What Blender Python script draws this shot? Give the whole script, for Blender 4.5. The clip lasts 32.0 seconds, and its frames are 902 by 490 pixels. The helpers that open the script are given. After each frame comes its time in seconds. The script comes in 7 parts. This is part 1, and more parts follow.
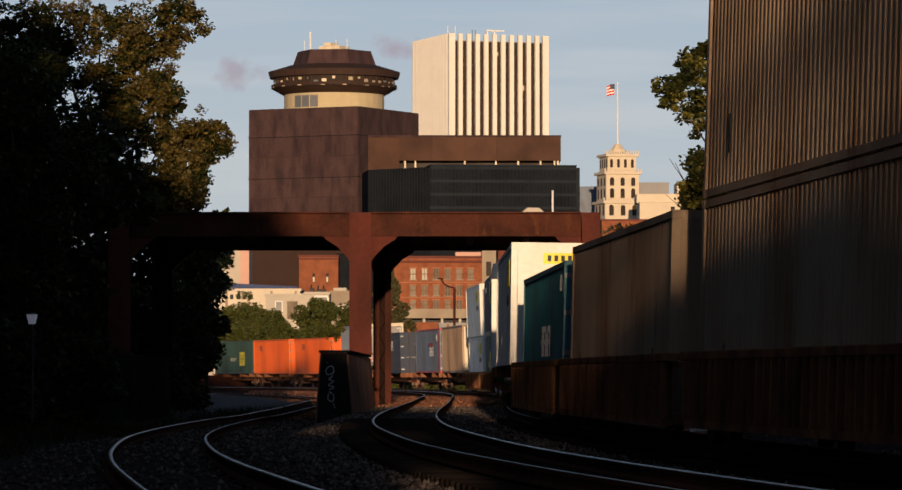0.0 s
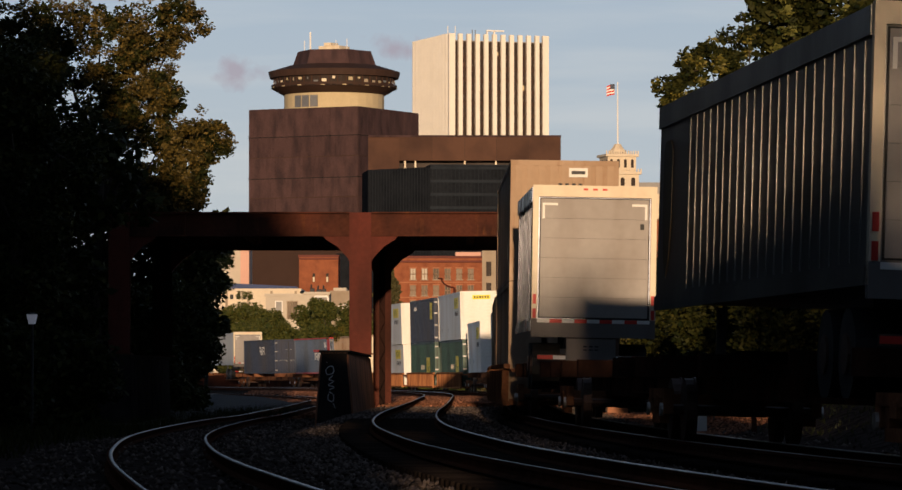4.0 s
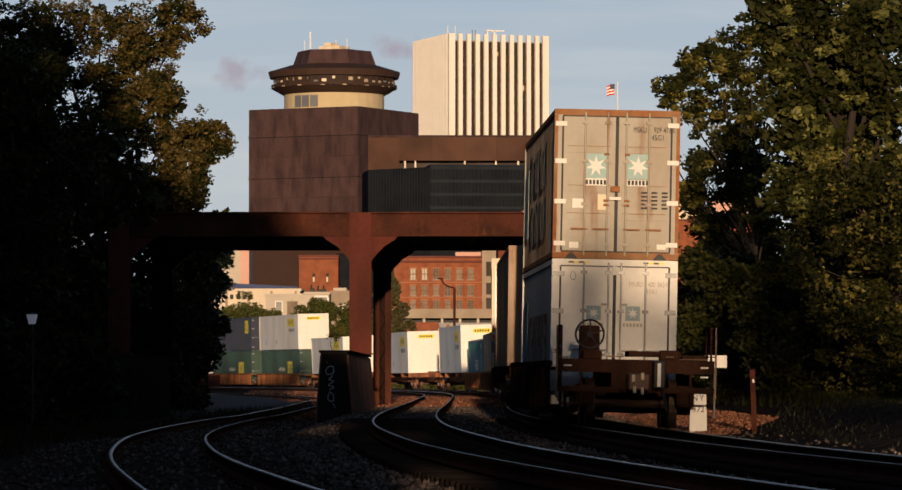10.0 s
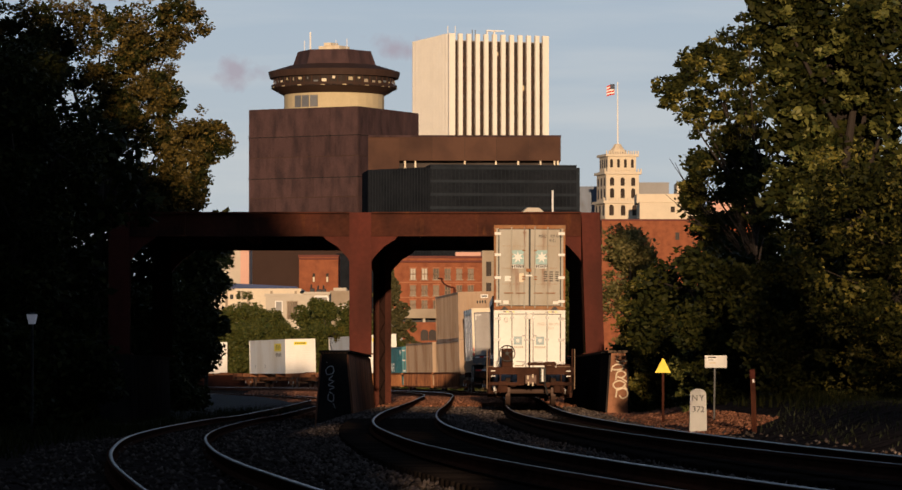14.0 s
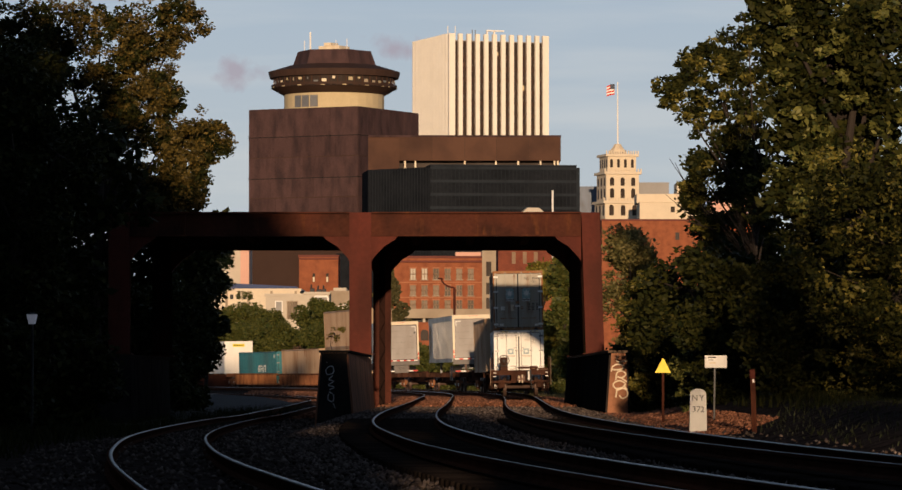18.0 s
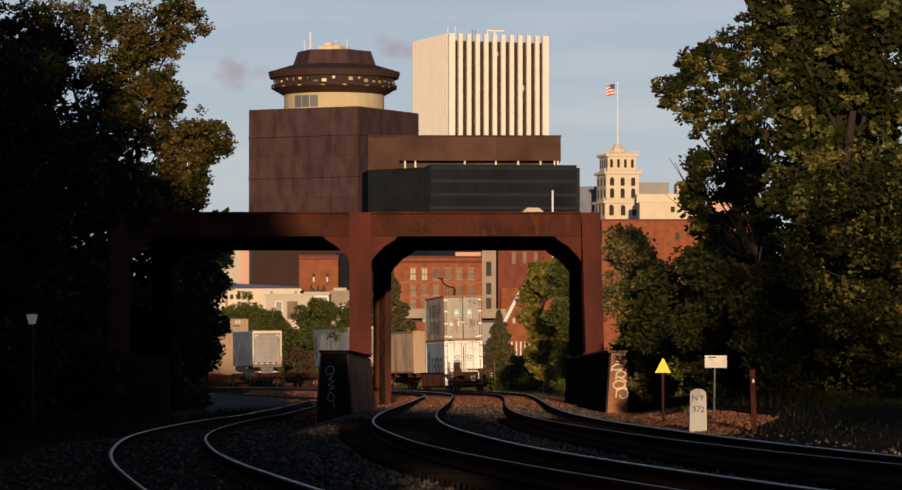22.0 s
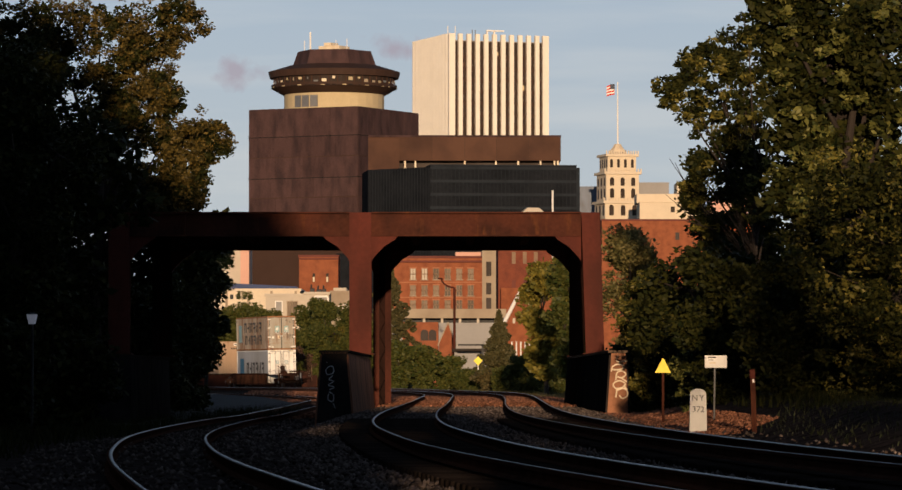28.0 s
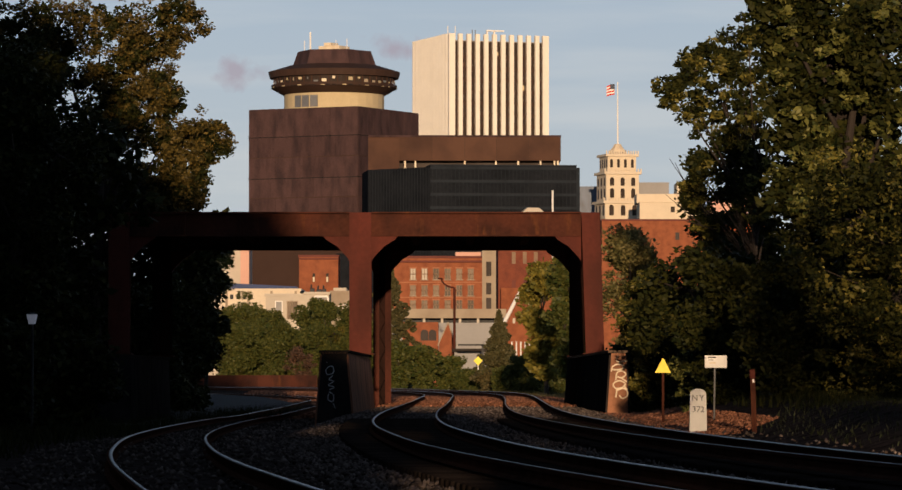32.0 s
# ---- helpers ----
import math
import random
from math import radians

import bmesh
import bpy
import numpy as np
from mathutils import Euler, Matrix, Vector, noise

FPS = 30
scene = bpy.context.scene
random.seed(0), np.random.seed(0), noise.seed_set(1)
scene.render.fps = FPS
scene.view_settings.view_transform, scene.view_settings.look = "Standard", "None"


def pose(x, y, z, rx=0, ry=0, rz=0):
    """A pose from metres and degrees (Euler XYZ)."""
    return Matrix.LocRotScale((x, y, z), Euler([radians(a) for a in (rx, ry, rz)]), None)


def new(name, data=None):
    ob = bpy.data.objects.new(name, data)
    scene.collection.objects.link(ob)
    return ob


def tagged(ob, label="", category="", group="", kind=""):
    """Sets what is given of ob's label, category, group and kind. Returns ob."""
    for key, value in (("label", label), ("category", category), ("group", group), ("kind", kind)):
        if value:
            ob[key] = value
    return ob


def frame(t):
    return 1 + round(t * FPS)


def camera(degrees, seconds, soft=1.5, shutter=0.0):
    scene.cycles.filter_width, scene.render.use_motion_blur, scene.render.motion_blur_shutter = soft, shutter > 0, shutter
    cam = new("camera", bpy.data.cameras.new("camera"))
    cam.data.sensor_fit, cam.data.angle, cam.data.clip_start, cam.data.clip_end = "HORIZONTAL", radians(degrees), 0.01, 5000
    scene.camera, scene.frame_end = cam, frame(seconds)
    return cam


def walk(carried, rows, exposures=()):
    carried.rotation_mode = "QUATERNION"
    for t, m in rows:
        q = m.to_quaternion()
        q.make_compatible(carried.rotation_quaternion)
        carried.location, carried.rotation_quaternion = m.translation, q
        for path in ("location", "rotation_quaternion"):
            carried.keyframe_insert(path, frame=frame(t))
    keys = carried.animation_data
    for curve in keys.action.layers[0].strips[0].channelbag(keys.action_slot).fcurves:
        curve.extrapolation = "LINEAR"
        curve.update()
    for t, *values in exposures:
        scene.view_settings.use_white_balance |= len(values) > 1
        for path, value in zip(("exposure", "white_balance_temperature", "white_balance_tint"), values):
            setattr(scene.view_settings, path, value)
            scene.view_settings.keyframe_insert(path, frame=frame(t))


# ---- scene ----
cam = camera(12.773, 32.0, soft=1.5)
walk(cam, [(0, pose(0, 0, 0.96, 91.866, 0, 0)), (32, pose(0, 0, 0.96, 91.866, 0, 0))],
     exposures=[(0, 0.45), (32, 0.45)])

# ---------------------------------------------------------------- light
SUN_EL, SUN_AZ = radians(4.8), radians(-0.5)      # low evening sun behind the viewer, a little to the right
world = bpy.data.worlds.new("sky")
scene.world = world
world.use_nodes = True
wn, wl = world.node_tree.nodes, world.node_tree.links
sky = wn.new("ShaderNodeTexSky")
sky.sky_type, sky.sun_disc = "NISHITA", False
sky.sun_elevation, sky.sun_rotation = SUN_EL, math.pi + SUN_AZ
sky.altitude, sky.air_density, sky.dust_density, sky.ozone_density = 150, 1.0, 1.0, 3.2
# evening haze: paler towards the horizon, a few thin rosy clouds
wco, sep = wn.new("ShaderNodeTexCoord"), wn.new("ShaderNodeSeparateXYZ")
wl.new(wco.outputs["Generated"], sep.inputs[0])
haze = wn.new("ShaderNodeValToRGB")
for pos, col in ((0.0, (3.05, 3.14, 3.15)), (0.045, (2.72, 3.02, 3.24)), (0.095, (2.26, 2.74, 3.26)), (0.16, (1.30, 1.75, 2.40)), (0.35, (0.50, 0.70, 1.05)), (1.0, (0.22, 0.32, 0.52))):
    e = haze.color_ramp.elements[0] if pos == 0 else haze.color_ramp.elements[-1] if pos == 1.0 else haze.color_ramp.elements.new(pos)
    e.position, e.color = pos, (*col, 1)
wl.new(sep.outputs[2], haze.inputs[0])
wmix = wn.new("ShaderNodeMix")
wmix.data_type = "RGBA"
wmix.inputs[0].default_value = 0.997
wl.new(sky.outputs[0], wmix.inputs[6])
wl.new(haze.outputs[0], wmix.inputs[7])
wmap, cloud, cramp = wn.new("ShaderNodeMapping"), wn.new("ShaderNodeTexNoise"), wn.new("ShaderNodeValToRGB")
wmap.inputs["Scale"].default_value = (13, 13, 105)
cloud.inputs["Scale"].default_value, cloud.inputs["Detail"].default_value = 1.0, 5
cramp.color_ramp.elements[0].position, cramp.color_ramp.elements[1].position = 0.47, 0.70
cramp.color_ramp.elements[1].color = (0.75, 0.75, 0.75, 1)
wl.new(wco.outputs["Generated"], wmap.inputs[0])
wl.new(wmap.outputs[0], cloud.inputs[0])
wl.new(cloud.outputs[0], cramp.inputs[0])
cmix = wn.new("ShaderNodeMix")
cmix.data_type = "RGBA"
cmix.blend_type = "MULTIPLY"
cmix.inputs[7].default_value = (1.20, 1.12, 1.05, 1)
wl.new(cramp.outputs[0], cmix.inputs[0])
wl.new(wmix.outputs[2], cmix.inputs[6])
tint = cmix.outputs[2]
for spot, half in (((-0.0136, 0.9966, 0.0815), 0.0075), ((-0.0530, 0.9958, 0.0752), 0.0070)):      # two small rosy clouds over the city
    m1, m2, r1 = wn.new("ShaderNodeVectorMath"), wn.new("ShaderNodeVectorMath"), wn.new("ShaderNodeMapRange")
    m1.operation, m2.operation = "SUBTRACT", "MULTIPLY"
    m1.inputs[1].default_value, m2.inputs[1].default_value = spot, (1 / half, 0, 1.7 / half)
    ln, ad, rough = wn.new("ShaderNodeVectorMath"), wn.new("ShaderNodeMath"), wn.new("ShaderNodeTexNoise")
    ln.operation, ad.operation = "LENGTH", "MULTIPLY_ADD"
    rough.inputs["Scale"].default_value, rough.inputs["Detail"].default_value = 190, 5
    wl.new(wco.outputs["Generated"], m1.inputs[0])
    wl.new(m1.outputs[0], m2.inputs[0])
    wl.new(m2.outputs[0], ln.inputs[0])
    wl.new(wco.outputs["Generated"], rough.inputs["Vector"])
    wl.new(rough.outputs[0], ad.inputs[0])
    ad.inputs[1].default_value = 2.6
    wl.new(ln.outputs["Value"], ad.inputs[2])
    r1.inputs[1].default_value, r1.inputs[2].default_value, r1.inputs[3].default_value, r1.inputs[4].default_value = 1.35, 2.25, 0.75, 0.0
    wl.new(ad.outputs[0], r1.inputs[0])
    k2 = wn.new("ShaderNodeMix")
    k2.data_type = "RGBA"
    k2.inputs[7].default_value = (2.15, 1.85, 2.15, 1)
    wl.new(r1.outputs[0], k2.inputs[0])
    wl.new(tint, k2.inputs[6])
    tint = k2.outputs[2]
wl.new(tint, wn["Background"].inputs[0])
wn["Background"].inputs[1].default_value = 0.13
sun = new("sun", bpy.data.lights.new("sun", "SUN"))
sun.data.energy, sun.data.angle, sun.data.color = 3.2, radians(0.6), (1.0, 0.70, 0.44)
to_scene = Vector((math.sin(SUN_AZ) * math.cos(SUN_EL), math.cos(SUN_AZ) * math.cos(SUN_EL), -math.sin(SUN_EL)))
sun.matrix_world = Matrix.Translation((-20, -300, 60)) @ to_scene.to_track_quat("-Z", "Y").to_matrix().to_4x4()


# ---------------------------------------------------------------- materials
def material(name, colour, rough=0.7, metal=0.0, grain=0.15, size=1.0, bump=0.2, second=None, streak=0.0, spec=0.4, island=0.0, obj=0.0, stain=None, cover=0.6):
    """A surface with variation at two scales: stains of `second` colour over `colour`, fine grain, relief, and vertical streaks."""
    m = bpy.data.materials.new(name)
    m.use_nodes = True
    n, l = m.node_tree.nodes, m.node_tree.links
    b = n["Principled BSDF"]
    b.inputs["Roughness"].default_value, b.inputs["Metallic"].default_value = rough, metal
    b.inputs["Specular IOR Level"].default_value = spec
    if spec < 0.06:                              # dusty, quite without gloss
        b.inputs["IOR"].default_value = 1.0
    co = n.new("ShaderNodeTexCoord")
    mp = n.new("ShaderNodeMapping")
    mp.inputs["Scale"].default_value = (1, 1, 1 - 0.92 * streak)
    l.new(co.outputs["Object"], mp.inputs[0])
    big, fine = n.new("ShaderNodeTexNoise"), n.new("ShaderNodeTexNoise")
    big.inputs["Scale"].default_value, big.inputs["Detail"].default_value = 0.9 / size, 5
    fine.inputs["Scale"].default_value, fine.inputs["Detail"].default_value = 9.0 / size, 4
    l.new(mp.outputs[0], big.inputs[0])
    l.new(co.outputs["Object"], fine.inputs[0])
    ramp = n.new("ShaderNodeValToRGB")
    ramp.color_ramp.elements[0].position, ramp.color_ramp.elements[1].position = 0.42, 0.68
    l.new(big.outputs[0], ramp.inputs[0])
    mix = n.new("ShaderNodeMix")
    mix.data_type = "RGBA"
    second = second or tuple(c * (1 - grain) for c in colour)
    mix.inputs[6].default_value, mix.inputs[7].default_value = (*colour, 1), (*second, 1)
    l.new(ramp.outputs[0], mix.inputs[0])
    base = mix.outputs[2]
    if stain:                                    # rust that runs down from seams and dents
        mp2, blot, r3 = n.new("ShaderNodeMapping"), n.new("ShaderNodeTexNoise"), n.new("ShaderNodeValToRGB")
        mp2.inputs["Scale"].default_value, mp2.inputs["Location"].default_value = (1, 1, 0.16), (7, 3, 1)
        blot.inputs["Scale"].default_value, blot.inputs["Detail"].default_value, blot.inputs["Roughness"].default_value = 2.6 / size, 7, 0.62
        r3.color_ramp.elements[0].position, r3.color_ramp.elements[1].position = cover, cover + 0.16
        l.new(co.outputs["Object"], mp2.inputs[0])
        l.new(mp2.outputs[0], blot.inputs[0])
        l.new(blot.outputs[0], r3.inputs[0])
        mx2 = n.new("ShaderNodeMix")
        mx2.data_type = "RGBA"
        mx2.inputs[7].default_value = (*stain, 1)
        l.new(r3.outputs[0], mx2.inputs[0])
        l.new(base, mx2.inputs[6])
        base = mx2.outputs[2]
    hsv = n.new("ShaderNodeHueSaturation")
    l.new(base, hsv.inputs["Color"])
    rng = n.new("ShaderNodeMapRange")
    rng.inputs[3].default_value, rng.inputs[4].default_value = 1 - grain, 1 + grain
    l.new(fine.outputs[0], rng.inputs[0])
    value = rng.outputs[0]
    if island or obj:
        geo = n.new("ShaderNodeNewGeometry") if island else n.new("ShaderNodeObjectInfo")
        r2 = n.new("ShaderNodeMapRange")
        r2.inputs[3].default_value, r2.inputs[4].default_value = 1 - (island or obj), 1 + (island or obj)
        l.new(geo.outputs["Random Per Island" if island else "Random"], r2.inputs[0])
        mul = n.new("ShaderNodeMath")
        mul.operation = "MULTIPLY"
        l.new(value, mul.inputs[0])
        l.new(r2.outputs[0], mul.inputs[1])
        value = mul.outputs[0]
    l.new(value, hsv.inputs["Value"])
    l.new(hsv.outputs[0], b.inputs["Base Color"])
    rr = n.new("ShaderNodeMapRange")
    rr.inputs[3].default_value, rr.inputs[4].default_value = max(0.03, rough - 0.12), min(1, rough + 0.12)
    l.new(big.outputs[0], rr.inputs[0])
    l.new(rr.outputs[0], b.inputs["Roughness"])
    if bump:
        bp = n.new("ShaderNodeBump")
        bp.inputs["Strength"].default_value, bp.inputs["Distance"].default_value = bump, 0.02 * size
        l.new(fine.outputs[0], bp.inputs["Height"])
        l.new(bp.outputs[0], b.inputs["Normal"])
    return m


def leaf_material(name, colour, second, glow=0.35, spec=0.25):
    m = bpy.data.materials.new(name)
    m.use_nodes = True
    n, l = m.node_tree.nodes, m.node_tree.links
    b = n["Principled BSDF"]
    b.inputs["Roughness"].default_value, b.inputs["Specular IOR Level"].default_value = 0.55, spec
    geo = n.new("ShaderNodeNewGeometry")
    ramp = n.new("ShaderNodeValToRGB")
    ramp.color_ramp.elements[0].color, ramp.color_ramp.elements[1].color = (*colour, 1), (*second, 1)
    l.new(geo.outputs["Random Per Island"], ramp.inputs[0])
    l.new(ramp.outputs[0], b.inputs["Base Color"])
    tr = n.new("ShaderNodeBsdfTranslucent")
    l.new(ramp.outputs[0], tr.inputs[0])
    mx = n.new("ShaderNodeMixShader")
    mx.inputs[0].default_value = glow
    l.new(b.outputs[0], mx.inputs[1])
    l.new(tr.outputs[0], mx.inputs[2])
    l.new(mx.outputs[0], n["Material Output"].inputs[0])
    return m


M = {}
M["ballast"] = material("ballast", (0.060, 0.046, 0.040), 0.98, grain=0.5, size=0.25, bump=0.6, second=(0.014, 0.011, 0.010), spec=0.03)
M["asphalt"] = material("asphalt", (0.055, 0.055, 0.06), 0.8, grain=0.2, size=1.0, bump=0.4)
M["rail"] = material("rail", (0.085, 0.040, 0.026), 0.97, 0.0, grain=0.3, size=0.4, spec=0.02)
M["railhead"] = material("railhead", (0.27, 0.26, 0.25), 0.40, 1.0, grain=0.08, size=0.4, bump=0.05)
M["tie"] = material("tie", (0.035, 0.026, 0.021), 0.97, grain=0.35, size=0.3, obj=0.3, spec=0.03)
M["rust"] = material("rust", (0.072, 0.024, 0.015), 0.92, 0.0, grain=0.35, size=1.2, bump=0.35, second=(0.030, 0.014, 0.011), streak=0.3, spec=0.08, stain=(0.125, 0.045, 0.018), cover=0.58)
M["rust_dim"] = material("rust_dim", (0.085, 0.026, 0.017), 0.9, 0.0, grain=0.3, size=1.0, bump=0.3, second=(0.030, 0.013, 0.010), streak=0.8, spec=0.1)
# darker copy of the rust: shade on the far bent put into the colour
M["rust_shade"] = material("rust_shade", (0.030, 0.014, 0.011), 0.95, 0.0, grain=0.25, size=1.2, bump=0.3, second=(0.014, 0.009, 0.008), streak=0.6, spec=0.05)
M["rust_red"] = material("rust_red", (0.098, 0.024, 0.016), 0.9, 0.0, grain=0.22, size=1.4, bump=0.25, second=(0.058, 0.018, 0.013), streak=0.7, spec=0.2)
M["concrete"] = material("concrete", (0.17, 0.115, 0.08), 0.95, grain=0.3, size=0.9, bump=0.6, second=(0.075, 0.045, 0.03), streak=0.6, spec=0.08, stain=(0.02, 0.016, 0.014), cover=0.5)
# near-black: shade on pier faces, also real drips and dark seams
M["dark_shade_stain"] = material("dark_shade_stain", (0.03, 0.026, 0.024), 0.95, grain=0.3, size=0.8, bump=0.5, second=(0.014, 0.012, 0.012), streak=0.6, spec=0.05)
M["paint_white"] = material("paint_white", (0.78, 0.76, 0.72), 0.7, grain=0.06, size=0.5, bump=0.1)
M["yellow"] = material("yellow", (0.85, 0.68, 0.02), 0.5, grain=0.06, size=0.4, bump=0.05)
M["black"] = material("black", (0.015, 0.015, 0.016), 0.6, grain=0.2, size=0.4, bump=0.1)
M["steel_grey"] = material("steel_grey", (0.25, 0.25, 0.25), 0.5, 0.6, grain=0.15, size=0.4)
M["car_brown"] = material("car_brown", (0.26, 0.112, 0.056), 0.9, grain=0.35, size=0.7, bump=0.3, second=(0.10, 0.042, 0.027), streak=0.5, spec=0.05)
# lighter copy of the car brown, standing in for sun on far well cars
M["car_sunlit"] = material("car_sunlit", (0.36, 0.155, 0.068), 0.9, grain=0.35, size=0.7, bump=0.3, second=(0.17, 0.066, 0.034), streak=0.6, spec=0.05)
# darker copy of the car brown, standing in for shade on near cars
M["car_shaded"] = material("car_shaded", (0.065, 0.030, 0.020), 0.9, grain=0.35, size=0.7, bump=0.3, second=(0.018, 0.011, 0.009), streak=0.5, spec=0.05)
M["wheel"] = material("wheel", (0.10, 0.06, 0.045), 0.6, 0.5, grain=0.2, size=0.3)
# pale cup beside the track; weak glow added to brighten it in the shade
M["cup_glow"] = material("cup_glow", (0.40, 0.41, 0.44), 0.5, grain=0.05, size=0.3, bump=0.0)
M["cup_glow"].node_tree.nodes["Principled BSDF"].inputs["Emission Color"].default_value = (0.75, 0.80, 1.0, 1)
M["cup_glow"].node_tree.nodes["Principled BSDF"].inputs["Emission Strength"].default_value = 0.07
M["cap"] = material("cap", (0.6, 0.58, 0.55), 0.35, 0.8, grain=0.1, size=0.2)
M["bark"] = material("bark", (0.030, 0.022, 0.017), 0.95, grain=0.4, size=0.3, bump=1.0, streak=0.7)
M["leaf_green"] = leaf_material("leaf_green", (0.018, 0.03, 0.007), (0.105, 0.105, 0.02), 0.25)
# near-black leaves: shade in and under the trees put into the colour
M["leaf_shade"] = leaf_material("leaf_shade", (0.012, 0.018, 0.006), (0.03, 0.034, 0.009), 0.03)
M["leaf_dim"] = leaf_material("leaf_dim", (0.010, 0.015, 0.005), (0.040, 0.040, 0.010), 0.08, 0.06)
# brighter leaves standing in for sun on the outer tips
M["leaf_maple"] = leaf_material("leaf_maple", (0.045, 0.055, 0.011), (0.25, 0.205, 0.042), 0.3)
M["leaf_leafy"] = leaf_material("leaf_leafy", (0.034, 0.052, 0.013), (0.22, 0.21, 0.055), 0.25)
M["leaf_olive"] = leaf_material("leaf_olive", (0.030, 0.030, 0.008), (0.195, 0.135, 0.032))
M["leaf_far"] = leaf_material("leaf_far", (0.044, 0.066, 0.016), (0.13, 0.126, 0.029))
M["leaf_pale"] = leaf_material("leaf_pale", (0.085, 0.085, 0.028), (0.24, 0.20, 0.075))
M["leaf_gold"] = leaf_material("leaf_gold", (0.11, 0.11, 0.02), (0.27, 0.21, 0.036))
M["leaf_russet"] = leaf_material("leaf_russet", (0.055, 0.036, 0.022), (0.12, 0.062, 0.038), 0.2)
M["needle"] = leaf_material("needle", (0.05, 0.052, 0.020), (0.115, 0.095, 0.038), 0.15)
M["grass"] = leaf_material("grass", (0.07, 0.065, 0.025), (0.16, 0.12, 0.05), 0.3)
M["weathering_steel"] = material("weathering_steel", (0.072, 0.041, 0.040), 0.85, grain=0.38, size=2.2, bump=0.0, second=(0.040, 0.025, 0.026), streak=0.75, spec=0.1, obj=0.10)
M["dark_bronze"] = material("dark_bronze", (0.052, 0.028, 0.02), 0.7, grain=0.12, size=5, bump=0.0, spec=0.2)
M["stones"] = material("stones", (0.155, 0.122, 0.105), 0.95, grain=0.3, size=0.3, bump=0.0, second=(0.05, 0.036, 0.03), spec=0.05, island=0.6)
# brighter, redder copy of the stones: sun on the ballast put into the colour
M["stones_sunlit"] = material("stones_sunlit", (0.38, 0.165, 0.095), 0.95, grain=0.3, size=0.3, bump=0.0, second=(0.15, 0.075, 0.05), spec=0.05, island=0.5)
# lighter brown concrete: sun on the pier faces put into the colour
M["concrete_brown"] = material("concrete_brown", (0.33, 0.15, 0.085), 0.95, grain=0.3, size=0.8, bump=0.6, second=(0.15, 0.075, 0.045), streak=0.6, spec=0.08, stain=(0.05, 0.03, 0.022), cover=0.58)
M["bronze_panel"] = material("bronze_panel", (0.088, 0.043, 0.027), 0.75, grain=0.08, size=8, bump=0.0, second=(0.056, 0.029, 0.021), spec=0.15, obj=0.12)
M["cream"] = material("cream", (0.54, 0.44, 0.27), 0.8, grain=0.1, size=5, bump=0.0)
M["marble"] = material("marble", (0.82, 0.76, 0.66), 0.6, grain=0.05, size=6, bump=0.0)
M["dark_glass"] = material("dark_glass", (0.016, 0.018, 0.022), 0.92, grain=0.35, size=7, bump=0.0, spec=0.05)
M["window_dark"] = material("window_dark", (0.045, 0.032, 0.026), 0.5, grain=0.3, size=6, bump=0.0, spec=0.1)
M["blue_glass"] = material("blue_glass", (0.025, 0.030, 0.037), 0.92, grain=0.2, size=6, bump=0.0, spec=0.05)
M["brick"] = material("brick", (0.275, 0.094, 0.045), 0.9, grain=0.28, size=1.0, bump=0.0, second=(0.20, 0.066, 0.034), spec=0.1)
M["brick_pale"] = material("brick_pale", (0.36, 0.15, 0.08), 0.9, grain=0.15, size=2, bump=0.0, spec=0.1)
M["frame_tan"] = material("frame_tan", (0.23, 0.15, 0.095), 0.8, grain=0.2, size=2, bump=0.0)
M["brick_red"] = material("brick_red", (0.19, 0.058, 0.034), 0.9, grain=0.3, size=1.5, bump=0.0, second=(0.13, 0.043, 0.03), spec=0.1)
M["brick_dark"] = material("brick_dark", (0.14, 0.042, 0.03), 0.9, grain=0.15, size=3, bump=0.0)
M["stone_cream"] = material("stone_cream", (0.66, 0.56, 0.42), 0.8, grain=0.07, size=3, bump=0.0)
M["wall_white"] = material("wall_white", (0.50, 0.44, 0.36), 0.8, grain=0.07, size=4, bump=0.0)
M["wall_pink"] = material("wall_pink", (0.62, 0.36, 0.28), 0.8, grain=0.06, size=4, bump=0.0)
M["wall_tan"] = material("wall_tan", (0.36, 0.29, 0.21), 0.85, grain=0.1, size=4, bump=0.0, second=(0.27, 0.21, 0.15))
M["pane_tan"] = material("pane_tan", (0.15, 0.105, 0.066), 0.5, grain=0.4, size=2, bump=0.0, spec=0.2, obj=0.5)
M["wall_grey"] = material("wall_grey", (0.30, 0.29, 0.28), 0.8, grain=0.08, size=4, bump=0.0)
M["roof_blue"] = material("roof_blue", (0.035, 0.055, 0.14), 0.7, 0.0, grain=0.08, size=4, bump=0.0)


def paint(name, colour, dirt=None, rough=0.5, metal=0.0, grain=0.1, streak=0.75, spec=0.3, stain=None, cover=0.6):
    M[name] = material(name, colour, rough, metal, grain=grain, size=1.4, bump=0.08, second=dirt, streak=streak, spec=spec, stain=stain, cover=cover)


RUST = (0.20, 0.075, 0.028)
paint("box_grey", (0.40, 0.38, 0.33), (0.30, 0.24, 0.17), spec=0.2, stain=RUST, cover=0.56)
# real rust streaks, on a grey also darkened for the side's shade
paint("box_grey_rusty_shaded", (0.27, 0.235, 0.20), (0.17, 0.12, 0.085), 0.75, spec=0.1, stain=(0.13, 0.055, 0.028), cover=0.50)
